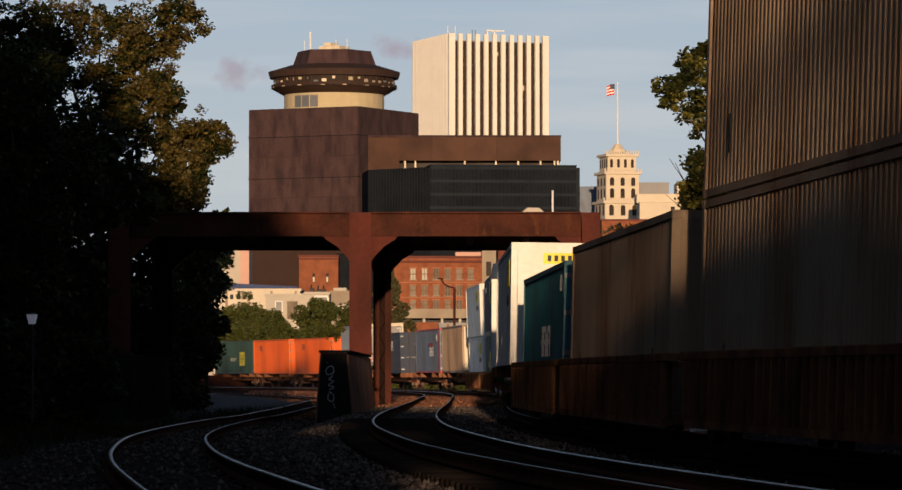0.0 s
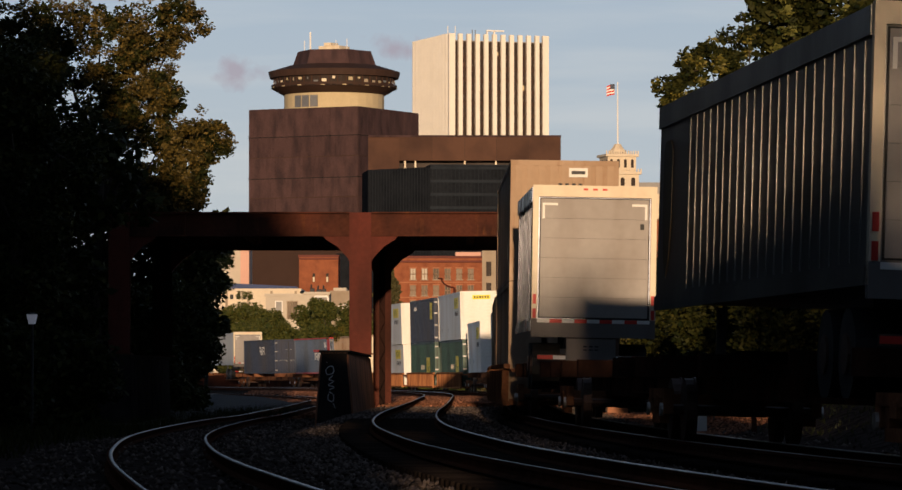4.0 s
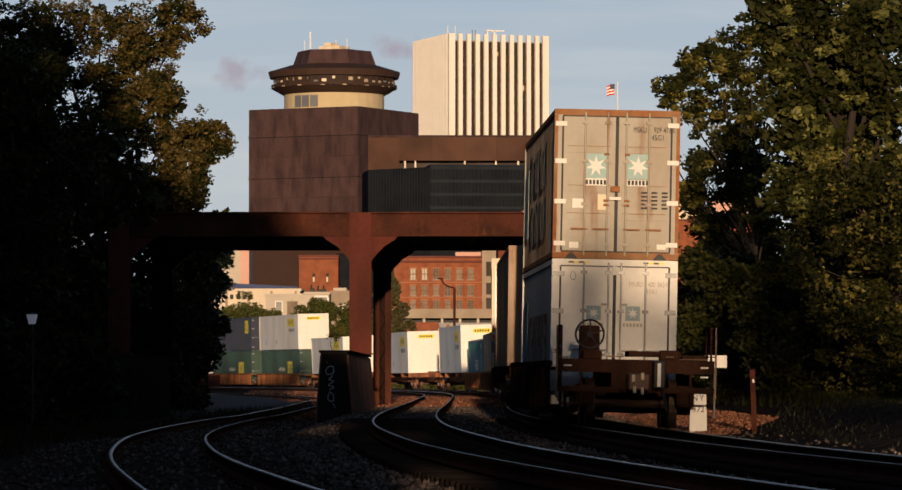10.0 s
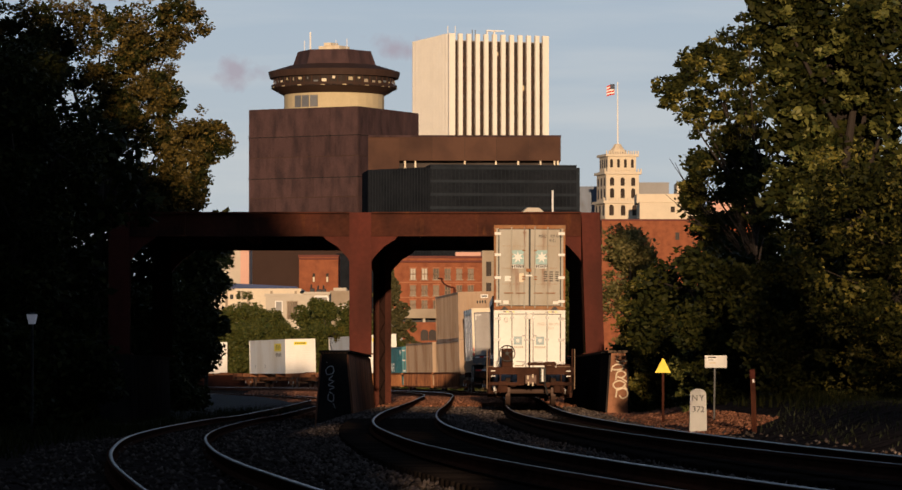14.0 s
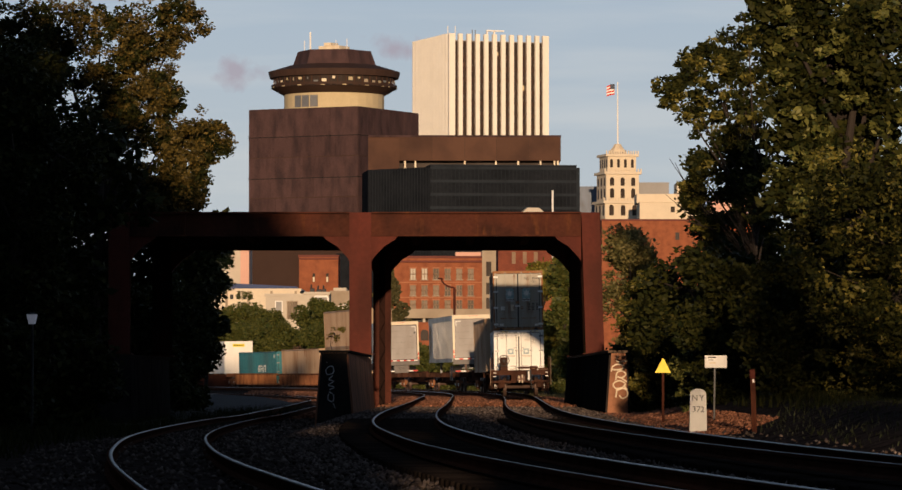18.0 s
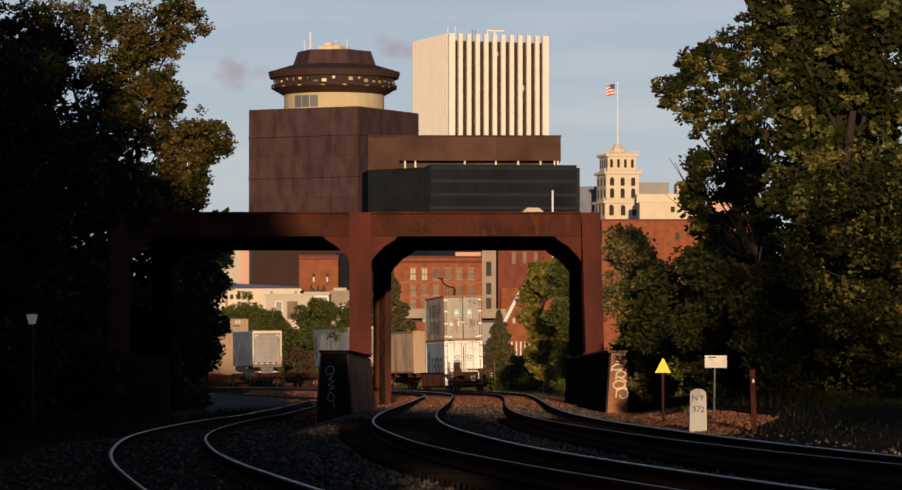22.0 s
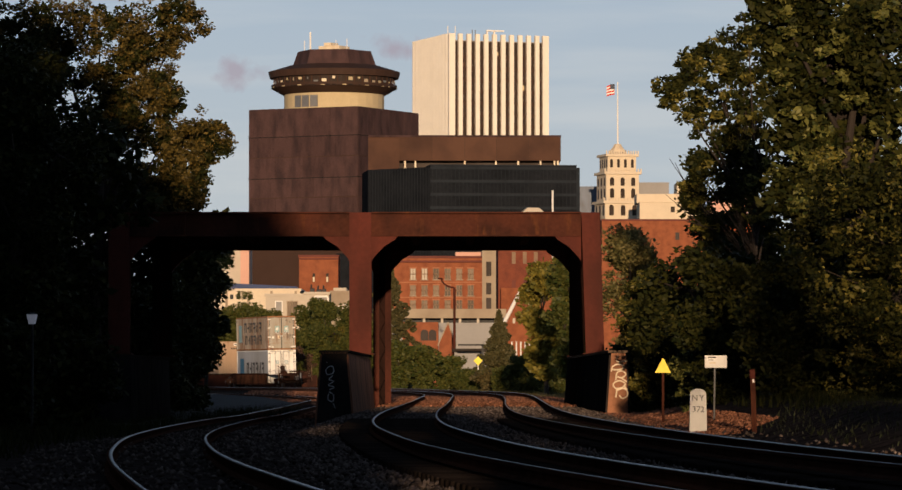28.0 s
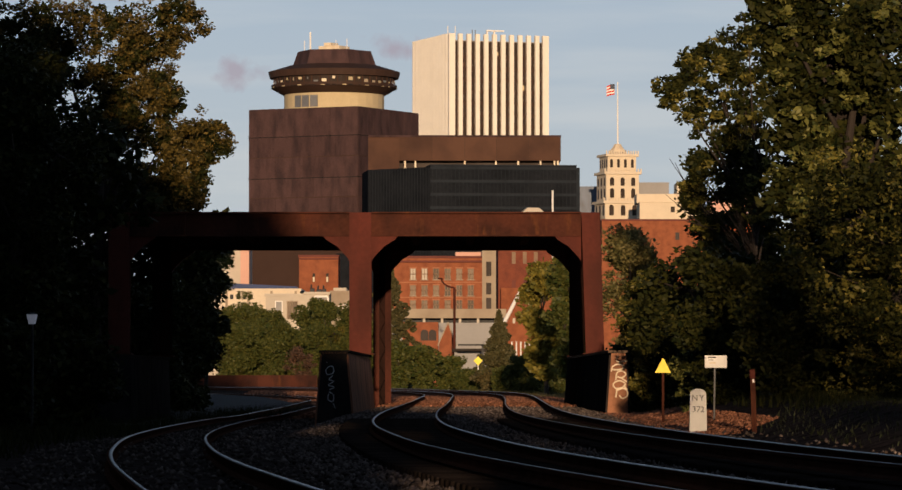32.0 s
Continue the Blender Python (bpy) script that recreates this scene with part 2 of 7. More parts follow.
# darker than the doors: shade on the box's sides put into the colour
paint("box_white_shaded", (0.47, 0.47, 0.475), (0.40, 0.39, 0.38), 0.6, spec=0.15, stain=(0.30, 0.24, 0.18), cover=0.62)
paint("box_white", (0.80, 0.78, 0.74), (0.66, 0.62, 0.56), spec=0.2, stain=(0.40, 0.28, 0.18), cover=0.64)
paint("box_beige", (0.42, 0.30, 0.205), (0.31, 0.20, 0.125), 0.65, spec=0.12, stain=(0.21, 0.085, 0.035), cover=0.56)
paint("box_offwhite", (0.82, 0.79, 0.73), (0.72, 0.66, 0.57))
paint("box_teal", (0.03, 0.16, 0.19), (0.04, 0.11, 0.13))
paint("box_navy", (0.035, 0.045, 0.075), (0.05, 0.05, 0.06), spec=0.15)
paint("box_bluegrey", (0.10, 0.13, 0.19), (0.09, 0.10, 0.12))
paint("box_green", (0.035, 0.075, 0.055), (0.03, 0.05, 0.04))
paint("box_orange", (0.80, 0.13, 0.012), (0.62, 0.10, 0.015))
paint("box_trailer", (0.33, 0.31, 0.295), (0.24, 0.21, 0.19), 0.6, 0.1, spec=0.2)
paint("trailer_side", (0.22, 0.212, 0.205), (0.12, 0.115, 0.11), 0.40, 0.7, spec=0.2)
# darker than the door: shade low on the trailer's rear put into the colour
paint("sill_shaded", (0.17, 0.155, 0.145), (0.11, 0.095, 0.085), 0.65, 0.1, spec=0.15)
paint("rusty_edge", (0.30, 0.17, 0.09), (0.30, 0.10, 0.034), 0.85, grain=0.3, streak=0.2, spec=0.1, stain=(0.12, 0.045, 0.022), cover=0.55)
paint("trailer_navy", (0.036, 0.038, 0.046), (0.024, 0.025, 0.03), 0.27, 0.85, spec=0.3)
paint("box_reefer", (0.36, 0.39, 0.42), (0.30, 0.32, 0.34))
paint("trim_cream", (0.72, 0.62, 0.46), (0.6, 0.48, 0.34))
paint("shield_brown", (0.045, 0.030, 0.012), (0.06, 0.042, 0.015))
paint("red", (0.55, 0.03, 0.02))
paint("sky_blue", (0.25, 0.44, 0.45), (0.33, 0.42, 0.40), grain=0.2)
paint("logo_blue", (0.03, 0.16, 0.28))
paint("faded_blue", (0.27, 0.38, 0.42), (0.36, 0.42, 0.42), grain=0.2)
paint("faded_ink", (0.42, 0.37, 0.31), (0.5, 0.45, 0.38))


# ---------------------------------------------------------------- mesh helpers
def mesh_of(name, bm, mat):
    me = bpy.data.meshes.new(name)
    bm.to_mesh(me)
    bm.free()
    me.materials.append(mat)
    return me


def part(name, bm, mat, parent, label="", m=None):
    """One mesh object under a thing or a part."""
    ob = new(name, bm if isinstance(bm, bpy.types.Mesh) else mesh_of(name, bm, mat))
    ob.parent = parent
    if m is not None:
        ob.matrix_basis = m
    if label:
        tagged(ob, label)
    return ob


def thing(name, label, category, m=None, group="", kind=""):
    ob = new(name)
    ob.empty_display_size = 0.2
    if m is not None:
        ob.matrix_basis = m
    return tagged(ob, label, category, group, kind)


def box(bm, x0, x1, y0, y1, z0, z1, bevel=0.0):
    vs = [bm.verts.new(p) for p in ((x0, y0, z0), (x1, y0, z0), (x1, y1, z0), (x0, y1, z0), (x0, y0, z1), (x1, y0, z1), (x1, y1, z1), (x0, y1, z1))]
    fs = [bm.faces.new([vs[i] for i in f]) for f in ((3, 2, 1, 0), (4, 5, 6, 7), (0, 1, 5, 4), (1, 2, 6, 5), (2, 3, 7, 6), (3, 0, 4, 7))]
    if bevel:
        es = list({e for f in fs for e in f.edges})
        bmesh.ops.bevel(bm, geom=es, offset=bevel, segments=1, affect="EDGES")
    return bm


def boxes(*rows, bevel=0.0):
    bm = bmesh.new()
    for r in rows:
        box(bm, *r, bevel=bevel)
    return bm


def prism(bm, outline, z0, z1, top=1.0, centre=(0, 0)):
    """An upright prism over a plan outline; the top outline is scaled by `top` about centre."""
    a = [bm.verts.new((x, y, z0)) for x, y in outline]
    b = [bm.verts.new((centre[0] + (x - centre[0]) * top, centre[1] + (y - centre[1]) * top, z1)) for x, y in outline]
    k = len(a)
    bm.faces.new(a[::-1])
    bm.faces.new(b)
    for i in range(k):
        bm.faces.new((a[i], a[(i + 1) % k], b[(i + 1) % k], b[i]))
    return bm


def rod(bm, p, q, r, k=8, r2=None):
    p, q = Vector(p), Vector(q)
    t = (q - p).to_track_quat("Z", "Y").to_matrix()
    r2 = r if r2 is None else r2
    a = [bm.verts.new(p + t @ Vector((r * math.cos(i * math.tau / k), r * math.sin(i * math.tau / k), 0))) for i in range(k)]
    b = [bm.verts.new(q + t @ Vector((r2 * math.cos(i * math.tau / k), r2 * math.sin(i * math.tau / k), 0))) for i in range(k)]
    bm.faces.new(a[::-1])
    bm.faces.new(b)
    for i in range(k):
        bm.faces.new((a[i], a[(i + 1) % k], b[(i + 1) % k], b[i]))
    return bm


def lettering(name, words, size, mat, parent, m):
    """Flat raised letters from the built-in font, turned into a mesh."""
    cu = bpy.data.curves.new(name, "FONT")
    cu.body, cu.size, cu.extrude, cu.align_x = words, size, 0.002, "CENTER"
    tmp = bpy.data.objects.new(name, cu)
    scene.collection.objects.link(tmp)
    dg = bpy.context.evaluated_depsgraph_get()
    me = bpy.data.meshes.new_from_object(tmp.evaluated_get(dg))
    bpy.data.objects.remove(tmp)
    me.materials.clear()
    me.materials.append(mat)
    return part(name, me, mat, parent, m=m)


# ---------------------------------------------------------------- the line of the track
CURVE_S = (-90, -29.9, 29.9, 74.7, 119.5, 164.4, 209.2, 254.0, 295.0, 330.0)
CURVE_K = (-0.0010, -0.00227, -0.00109, -0.00025, 0.00028, 0.00196, 0.00119, 0.00322, 0.0008, 0.0)
STEP = 0.5
LINE_S = np.arange(-260, 620, STEP)
LINE_K = np.interp(LINE_S, CURVE_S, CURVE_K)
LINE_K[LINE_S < -90] = 0
zero = int(np.argmin(abs(LINE_S)))
LINE_H = np.concatenate([[0], np.cumsum((LINE_K[1:] + LINE_K[:-1]) / 2 * STEP)])
LINE_H += 0.0601 - LINE_H[zero]
mid_h = (LINE_H[1:] + LINE_H[:-1]) / 2
LINE_X = np.concatenate([[0], np.cumsum(-np.sin(mid_h) * STEP)])
LINE_Y = np.concatenate([[0], np.cumsum(np.cos(mid_h) * STEP)])
LINE_X += 3.836 - LINE_X[zero]
LINE_Y += 63.148 - LINE_Y[zero]
LINE_X += np.interp(LINE_S, (-40, -8, 4, 180, 200, 215, 228, 245, 262, 276, 290, 310, 360), (-0.07, -0.07, 0, 0, -0.08, -0.18, -0.30, -0.32, -0.22, 0.10, 0.40, 0.5, 0.5))


def on_line(s, side=0.0, z=0.0):
    """A point s metres along the train's track, side metres to its right."""
    x, y, h = (float(np.interp(s, LINE_S, a)) for a in (LINE_X, LINE_Y, LINE_H))
    return Vector((x + side * math.cos(h), y + side * math.sin(h), z))


def lean(s):
    return 16.0 * float(np.interp(s, LINE_S, LINE_K))


def ride(s0, s1):
    """The pose of a thing whose ends stand over s0 and s1: y forward along the track, origin under its rear end."""
    a, b = on_line(s0), on_line(s1)
    d = (b - a).normalized()
    turn = math.atan2(-d.x, d.y)
    return Matrix.Translation(a) @ Matrix.Rotation(turn, 4, "Z") @ Matrix.Rotation(-lean((s0 + s1) / 2), 4, "Y")



# ---------------------------------------------------------------- ground
def line_x(y):
    return np.interp(y, LINE_Y, LINE_X)


def smooth(a, b, v):
    u = np.clip((v - a) / (b - a), 0, 1)
    return u * u * (3 - 2 * u)


def ground_z(x, y):
    """Height of the ground: ballast bed under the tracks, a low bank on the right, a dip on the left beyond 90 m."""
    side = x - line_x(np.clip(y, -150, 460))
    near = 1 - smooth(95, 150, y)
    z = -0.30 + 0.0 * side
    z = z - 0.45 * smooth(-5.6, -7.0, side) * smooth(60, 130, y)
    z = z - 0.35 * smooth(2.4, 5.0, side) * smooth(100, 150, y)
    z = z + 0.75 * smooth(2.6, 5.2, side) * (1 - smooth(108, 150, y)) * smooth(40, 75, y)
    z = z - 0.3 * smooth(-11, -16, side)
    return z


def ground_sheet():
    xs = np.concatenate([[-4000, -1500, -600, -250, -120, -70], np.arange(-45, 30.1, 0.75), [36, 45, 60, 90, 150, 400, 1500, 4000]])
    ys = np.concatenate([[-3000, -800, -300, -150, -80], np.arange(-40, 30, 5), np.arange(30, 200, 1.0), np.arange(200, 420, 4), [440, 480, 560, 700, 1000, 1600, 3000, 4800]])
    gx, gy = np.meshgrid(xs, ys)
    gz = ground_z(gx, gy)
    rng = np.random.default_rng(3)
    gz = gz + rng.normal(0, 0.018, gz.shape)
    verts = np.stack([gx, gy, gz], -1).reshape(-1, 3)
    w = len(xs)
    i = (np.arange(len(ys) - 1)[:, None] * w + np.arange(w - 1)[None]).ravel()
    faces = np.stack([i, i + 1, i + w + 1, i + w], -1)
    me = bpy.data.meshes.new("ground")
    me.from_pydata(verts.tolist(), [], faces.tolist())
    me.materials.append(M["ballast"])
    me.polygons.foreach_set("use_smooth", [True] * len(me.polygons))
    tagged(new("ground", me), "brown cinder and ballast ground beside tracks", "ground", kind="structure")


ground_sheet()


# ---------------------------------------------------------------- tracks
def sweep(points, ups, profile):
    """A profile (side, height) carried along points; ups: height offset added per point."""
    n, k = len(points), len(profile)
    verts, faces = [], []
    for i, p in enumerate(points):
        a, b = points[max(0, i - 1)], points[min(n - 1, i + 1)]
        d = (b - a).normalized()
        r = Vector((d.y, -d.x, 0))
        verts += [tuple(p + r * s + Vector((0, 0, h))) for s, h in profile]
    for i in range(n - 1):
        for j in range(k):
            faces.append((i * k + j, i * k + (j + 1) % k, (i + 1) * k + (j + 1) % k, (i + 1) * k + j))
    return verts, faces


RAIL_FOOT = ((-0.07, -0.17), (0.07, -0.17), (0.06, -0.15), (0.012, -0.13), (0.012, -0.05), (0.036, -0.042), (0.036, -0.006), (-0.036, -0.006), (-0.036, -0.042), (-0.012, -0.05), (-0.012, -0.13), (-0.06, -0.15))
# the worn running surface: top of the head and its rounded gauge corner, for the left rail; mirrored for the right one
RAIL_HEAD = ((-0.008, -0.004), (0.030, -0.016), (0.0385, -0.016), (0.0385, -0.010), (0.036, -0.006), (0.031, -0.002), (0.024, 0.001), (0.012, 0.003), (-0.006, 0.002))
TIE = mesh_of("tie", boxes((-1.3, 1.3, -0.11, 0.11, -0.31, -0.175), bevel=0.012), M["tie"])


def railway_track(label, centre, name, bends=None, cant=0.0):
    """centre: points along the middle of the track; the outer rail of a bend is raised by cant times its curvature."""
    t = thing(name, label, "track", kind="structure")
    n = len(centre)
    bends = [0.0] * n if bends is None else bends
    side = []
    for i in range(n):
        d = (centre[min(n - 1, i + 1)] - centre[max(0, i - 1)]).normalized()
        side.append(Vector((d.y, -d.x, 0)))
    for s in (-1, 1):
        pts = [c + r * (s * 0.735 + 0.015) + Vector((0, 0, cant * max(0.0, s * k))) for c, r, k in zip(centre, side, bends)]
        me = bpy.data.meshes.new("rail")
        v, f = sweep(pts, None, RAIL_FOOT)
        me.from_pydata(v, [], f)
        me.materials.append(M["rail"])
        r = part("rail", me, None, t)
        me2 = bpy.data.meshes.new("rail_head")
        v, f = sweep(pts, None, RAIL_HEAD if s < 0 else tuple((-a, b) for a, b in RAIL_HEAD[::-1]))
        me2.from_pydata(v, [], f)
        me2.materials.append(M["railhead"])
        me2.polygons.foreach_set("use_smooth", [True] * len(me2.polygons))
        part("rail_head", me2, None, r, "polished steel running surface")
    return t


S_RUN = np.arange(-170, 500, 2.0)
BENDS = np.interp(S_RUN, LINE_S, LINE_K)
SHIFT_S = (-35, -10, 15, 40, 65, 90, 120, 160, 200)
SHIFT_1 = np.interp(S_RUN, SHIFT_S, (-0.10, -0.12, -0.12, -0.15, -0.10, -0.10, -0.13, -0.10, -0.07))
SHIFT_2 = np.interp(S_RUN, SHIFT_S, (0.136, 0.003, 0.064, 0.286, 0.40, 0.27, -0.05, -0.025, 0.0))
SHIFT_2 = np.convolve(np.pad(SHIFT_2, 4, mode="edge"), np.ones(9) / 9, "valid")
track_1 = railway_track("main track with polished rails curving away", [on_line(s, d) for s, d in zip(S_RUN, SHIFT_1)], "track_1", BENDS, 24.0)
track_2 = railway_track("second main track curving beside the first", [on_line(s, -3.95 + d) for s, d in zip(S_RUN, SHIFT_2)], "track_2", BENDS, 16.0)
SIDING_Y = np.arange(-20, 420, 2.0)
sx = np.interp(SIDING_Y, (-60, 0, 20, 30, 40, 50, 62, 76, 92, 110, 130, 150, 200, 250, 270, 310, 350, 420), (10.0, 2.0, -0.345, -1.442, -2.539, -3.541, -4.482, -5.385, -6.12, -6.617, -6.971, -7.131, -7.4, -7.9, -9.0, -13.0, -21, -38))
sx = np.convolve(np.pad(sx, 3, mode="reflect", reflect_type="odd"), np.ones(7) / 7, "valid")
sz = np.interp(SIDING_Y, (0, 20, 40, 62, 76, 92, 110, 130, 150, 200, 420), (0.07, 0.07, -0.006, -0.103, -0.165, -0.247, -0.319, -0.392, -0.483, -0.5, -0.5))
SIDING = [Vector((a, b, c)) for a, b, c in zip(sx, SIDING_Y, sz)]
track_3 = railway_track("sidetrack sloping down past bridge pier", SIDING, "track_3")


def sky_lit_strip():
    """A strip of asphalt added for the blue-grey sky-lit ground beside the sidetrack beyond the bridge."""
    bm = bmesh.new()
    rows = []
    for y in range(150, 345, 6):
        x = float(np.interp(y, (150, 200, 250, 300, 345), (-9.0, -9.1, -9.6, -14.0, -22.0)))
        z = float(np.interp(y, (150, 200, 250, 345), (-0.86, -0.80, -0.72, -0.45)))
        rows.append([bm.verts.new((x - w, y, z - (0.12 if w > 7.4 else 0.0))) for w in (0.0, 2.5, 5.0, 7.5)])
    for a, b in zip(rows[:-1], rows[1:]):
        for i in range(3):
            bm.faces.new((a[i + 1], a[i], b[i], b[i + 1]))
    bmesh.ops.solidify(bm, geom=list(bm.faces), thickness=0.12)
    tagged(new("sky_lit_strip", mesh_of("sky_lit_strip", bm, M["asphalt"])), "grey asphalt sheet added for sky-lit ground beside sidetrack", "road", kind="structure")


sky_lit_strip()


# ---------------------------------------------------------------- the bridge
B0, B1 = 157.0, 174.5            # near and far bents
G_LO, G_HI = 6.44, 7.33


def column(parent, x0, x1, y, z0, z1, label="", steel="rust_red", slant=0.0):
    """A built-up steel column: two flanged faces, a recessed web, rivet rows and a base plate; its foot may stand aside by slant."""
    def leaning(bm):
        for v in bm.verts:
            v.co.x += slant * (z1 - v.co.z) / (z1 - z0)
        return bm
    c = part("column", leaning(boxes((x0 + 0.1, x1 - 0.1, y - 0.36, y + 0.36, z0, z1))), M[steel], parent, label)
    for a in (y - 0.42, y + 0.36):
        part("flange", leaning(boxes((x0, x1, a, a + 0.06, z0, z1))), M[steel], c)
    for s in (x0 + 0.05, x1 - 0.05):
        bm = bmesh.new()
        k = int((z1 - z0) / 0.22)
        for i in range(k + 1):
            z = z0 + 0.15 + (z1 - z0 - 0.3) * i / k
            sx_ = s + slant * (z1 - z) / (z1 - z0)
            rod(bm, (sx_, y - 0.432, z), (sx_, y - 0.42, z), 0.022, 6)
        tagged(part("rivets", bm, M[steel], c), kind="stuff")
    part("base_plate", boxes((x0 + slant - 0.12, x1 + slant + 0.12, y - 0.6, y + 0.6, z0 - 0.06, z0)), M["rust"], parent)
    return c


def laced_column(parent, x0, x1, y, z0, z1):
    """Two upright legs joined by slanting lacing bars; web and bars coloured dark for shade."""
    w = (x1 - x0) * 0.30
    web = part("column", boxes((x0 + 0.02, x1 - 0.02, y - 0.1, y + 0.36, z0, z1)), M["rust_shade"], parent, "laced steel column with web coloured dark for shade")
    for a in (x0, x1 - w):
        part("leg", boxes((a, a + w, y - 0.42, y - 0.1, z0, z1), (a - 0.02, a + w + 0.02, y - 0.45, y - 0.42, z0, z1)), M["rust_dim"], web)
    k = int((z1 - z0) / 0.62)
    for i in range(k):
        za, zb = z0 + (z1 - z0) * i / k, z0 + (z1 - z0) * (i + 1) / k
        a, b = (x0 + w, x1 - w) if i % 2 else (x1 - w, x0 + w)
        part("lacing_bar", rod(bmesh.new(), (a, y - 0.36, za), (b, y - 0.36, zb), 0.03, 4), M["rust_shade"], web)
    part("base_plate", boxes((x0 - 0.1, x1 + 0.1, y - 0.6, y + 0.6, z0 - 0.06, z0)), M["rust"], parent)


def girder(parent, x0, x1, y, z0, z1, thick=0.5):
    g = part("girder", boxes((x0, x1, y - 0.03, y + 0.03, z0 + 0.03, z1 - 0.03)), M["rust"], parent)
    for z in (z0, z1):
        part("flange", boxes((x0, x1, y - thick / 2, y + thick / 2, z - 0.03, z + 0.03)), M["rust"], g)
    k = max(2, round((x1 - x0) / 2.4))
    for i in range(1, k):
        x = x0 + (x1 - x0) * i / k
        part("stiffener", boxes((x - 0.03, x + 0.03, y - 0.12, y - 0.03, z0 + 0.03, z1 - 0.03)), M["rust"], g)
    return g


def knee(parent, x, y, sgn, z):
    """A curved bracket plate between column and girder."""
    bm = bmesh.new()
    pts = [(0, 0), (1.05, 0), (0.92, -0.16), (0.5, -0.42), (0.14, -0.8), (0, -1.0)]
    for yy in (y - 0.16, y + 0.16):
        vs = [bm.verts.new((x + sgn * a, yy, z + b)) for a, b in pts]
        bm.faces.new(vs if (sgn > 0) == (yy < y) else vs[::-1])
    bm.verts.ensure_lookup_table()
    k = len(pts)
    for i in range(k):
        bm.faces.new((bm.verts[i], bm.verts[(i + 1) % k], bm.verts[k + (i + 1) % k], bm.verts[k + i]))
    bmesh.ops.recalc_face_normals(bm, faces=bm.faces)
    return part("knee_brace", bm, M["rust_red"], parent)


bridge = thing("railway_bridge", "rusty red steel overpass on three columns", "bridge", Matrix())
COLS = ((-13.32, -12.52), (-3.95, -3.10), (5.07, 5.79))
REAR = ((-12.9, -12.1), (-3.34, -2.60), (5.13, 5.75))       # columns of the far bent
for k, (x0, x1) in enumerate(COLS):
    column(bridge, x0, x1, B0, 1.86, G_HI, slant=0.17 if k == 2 else 0.0)
    # far bent in darker steel, standing in for the shade it stands in
    u0, u1 = REAR[k]
    if k == 1:
        laced_column(bridge, u0, u1, B1, -0.35, G_HI - 0.1)
    else:
        column(bridge, u0, u1, B1, 1.86, G_HI - 0.1, "far steel column coloured dark for bridge shade", "rust_shade")
    for y, a0, a1 in ((B0, x0, x1), (B1, u0, u1)):
        if k < 2:
            knee(bridge, a1, y, 1, G_LO)
        if k > 0:
            knee(bridge, a0, y, -1, G_LO)
for y, cols in ((B0, COLS), (B1, REAR)):
    for i in range(2):
        girder(bridge, cols[i][1], cols[i + 1][0], y, G_LO, G_HI)
for k in range(9):
    x = COLS[0][0] + 0.4 + (COLS[2][1] - COLS[0][0] - 0.8) * k / 8
    part("stringer", boxes((x - 0.16, x + 0.16, B0 + 0.4, B1 - 0.4, 6.62, 7.05)), M["rust"], bridge)
part("deck", boxes((COLS[0][0] - 0.2, COLS[2][1] + 0.05, B0 + 0.35, B1 - 0.35, 7.05, 7.22)), M["rust"], bridge)


def pier(x0, x1, label, y0=-27.0, y1=20.0, face="concrete", top="concrete", nose="concrete", lean=0.1, widen=0.0):
    """A battered concrete pier with a cap, long in the direction of the tracks."""
    t = thing("bridge_pier", label, "pier", Matrix.Translation((0, 157, 0)))
    bm = bmesh.new()
    for (a0, a1, b0, b1, z) in ((x0 - 0.22, x1 + lean, y0 - 0.3, y1, -1.3), (x0, x1, y0, y1, 1.72)):
        for p in ((a0, b0), (a1, b0), (a1 + widen, b1), (a0, b1)):
            bm.verts.new((*p, z))
    bm.verts.ensure_lookup_table()
    for f in ((3, 2, 1, 0), (4, 5, 6, 7), (0, 1, 5, 4), (1, 2, 6, 5), (2, 3, 7, 6), (3, 0, 4, 7)):
        bm.faces.new([bm.verts[i] for i in f])
    bmesh.ops.bevel(bm, geom=list(bm.edges), offset=0.06, segments=2, affect="EDGES")
    part("shaft", bm, M[face], t)
    # thin sheet over the nose that carries its own shade and sun colour
    bm = bmesh.new()
    lo, hi, d = -1.3, 1.70, 0.012
    vs = [bm.verts.new(p) for p in ((x0 - 0.16, y0 - 0.3 - d, lo), (x1 + lean - 0.06, y0 - 0.3 - d, lo), (x1 - 0.06, y0 - d, hi), (x0 + 0.06, y0 - d, hi),
                                    (x0 - 0.16, y0 - 0.28, lo), (x1 + lean - 0.06, y0 - 0.28, lo), (x1 - 0.06, y0 + 0.02, hi), (x0 + 0.06, y0 + 0.02, hi))]
    for f in ((0, 1, 2, 3), (0, 4, 5, 1), (1, 5, 6, 2), (2, 6, 7, 3), (3, 7, 4, 0)):
        bm.faces.new([vs[i] for i in f])
    part("nose_face", bm, M[nose], t)
    bm = bmesh.new()
    prism(bm, [(x0 - 0.04, y0 - 0.05), (x1 + 0.04, y0 - 0.05), (x1 + widen + 0.04, y1), (x0 - 0.04, y1)], 1.72, 1.80)
    part("cap", bm, M[top], t)
    return t


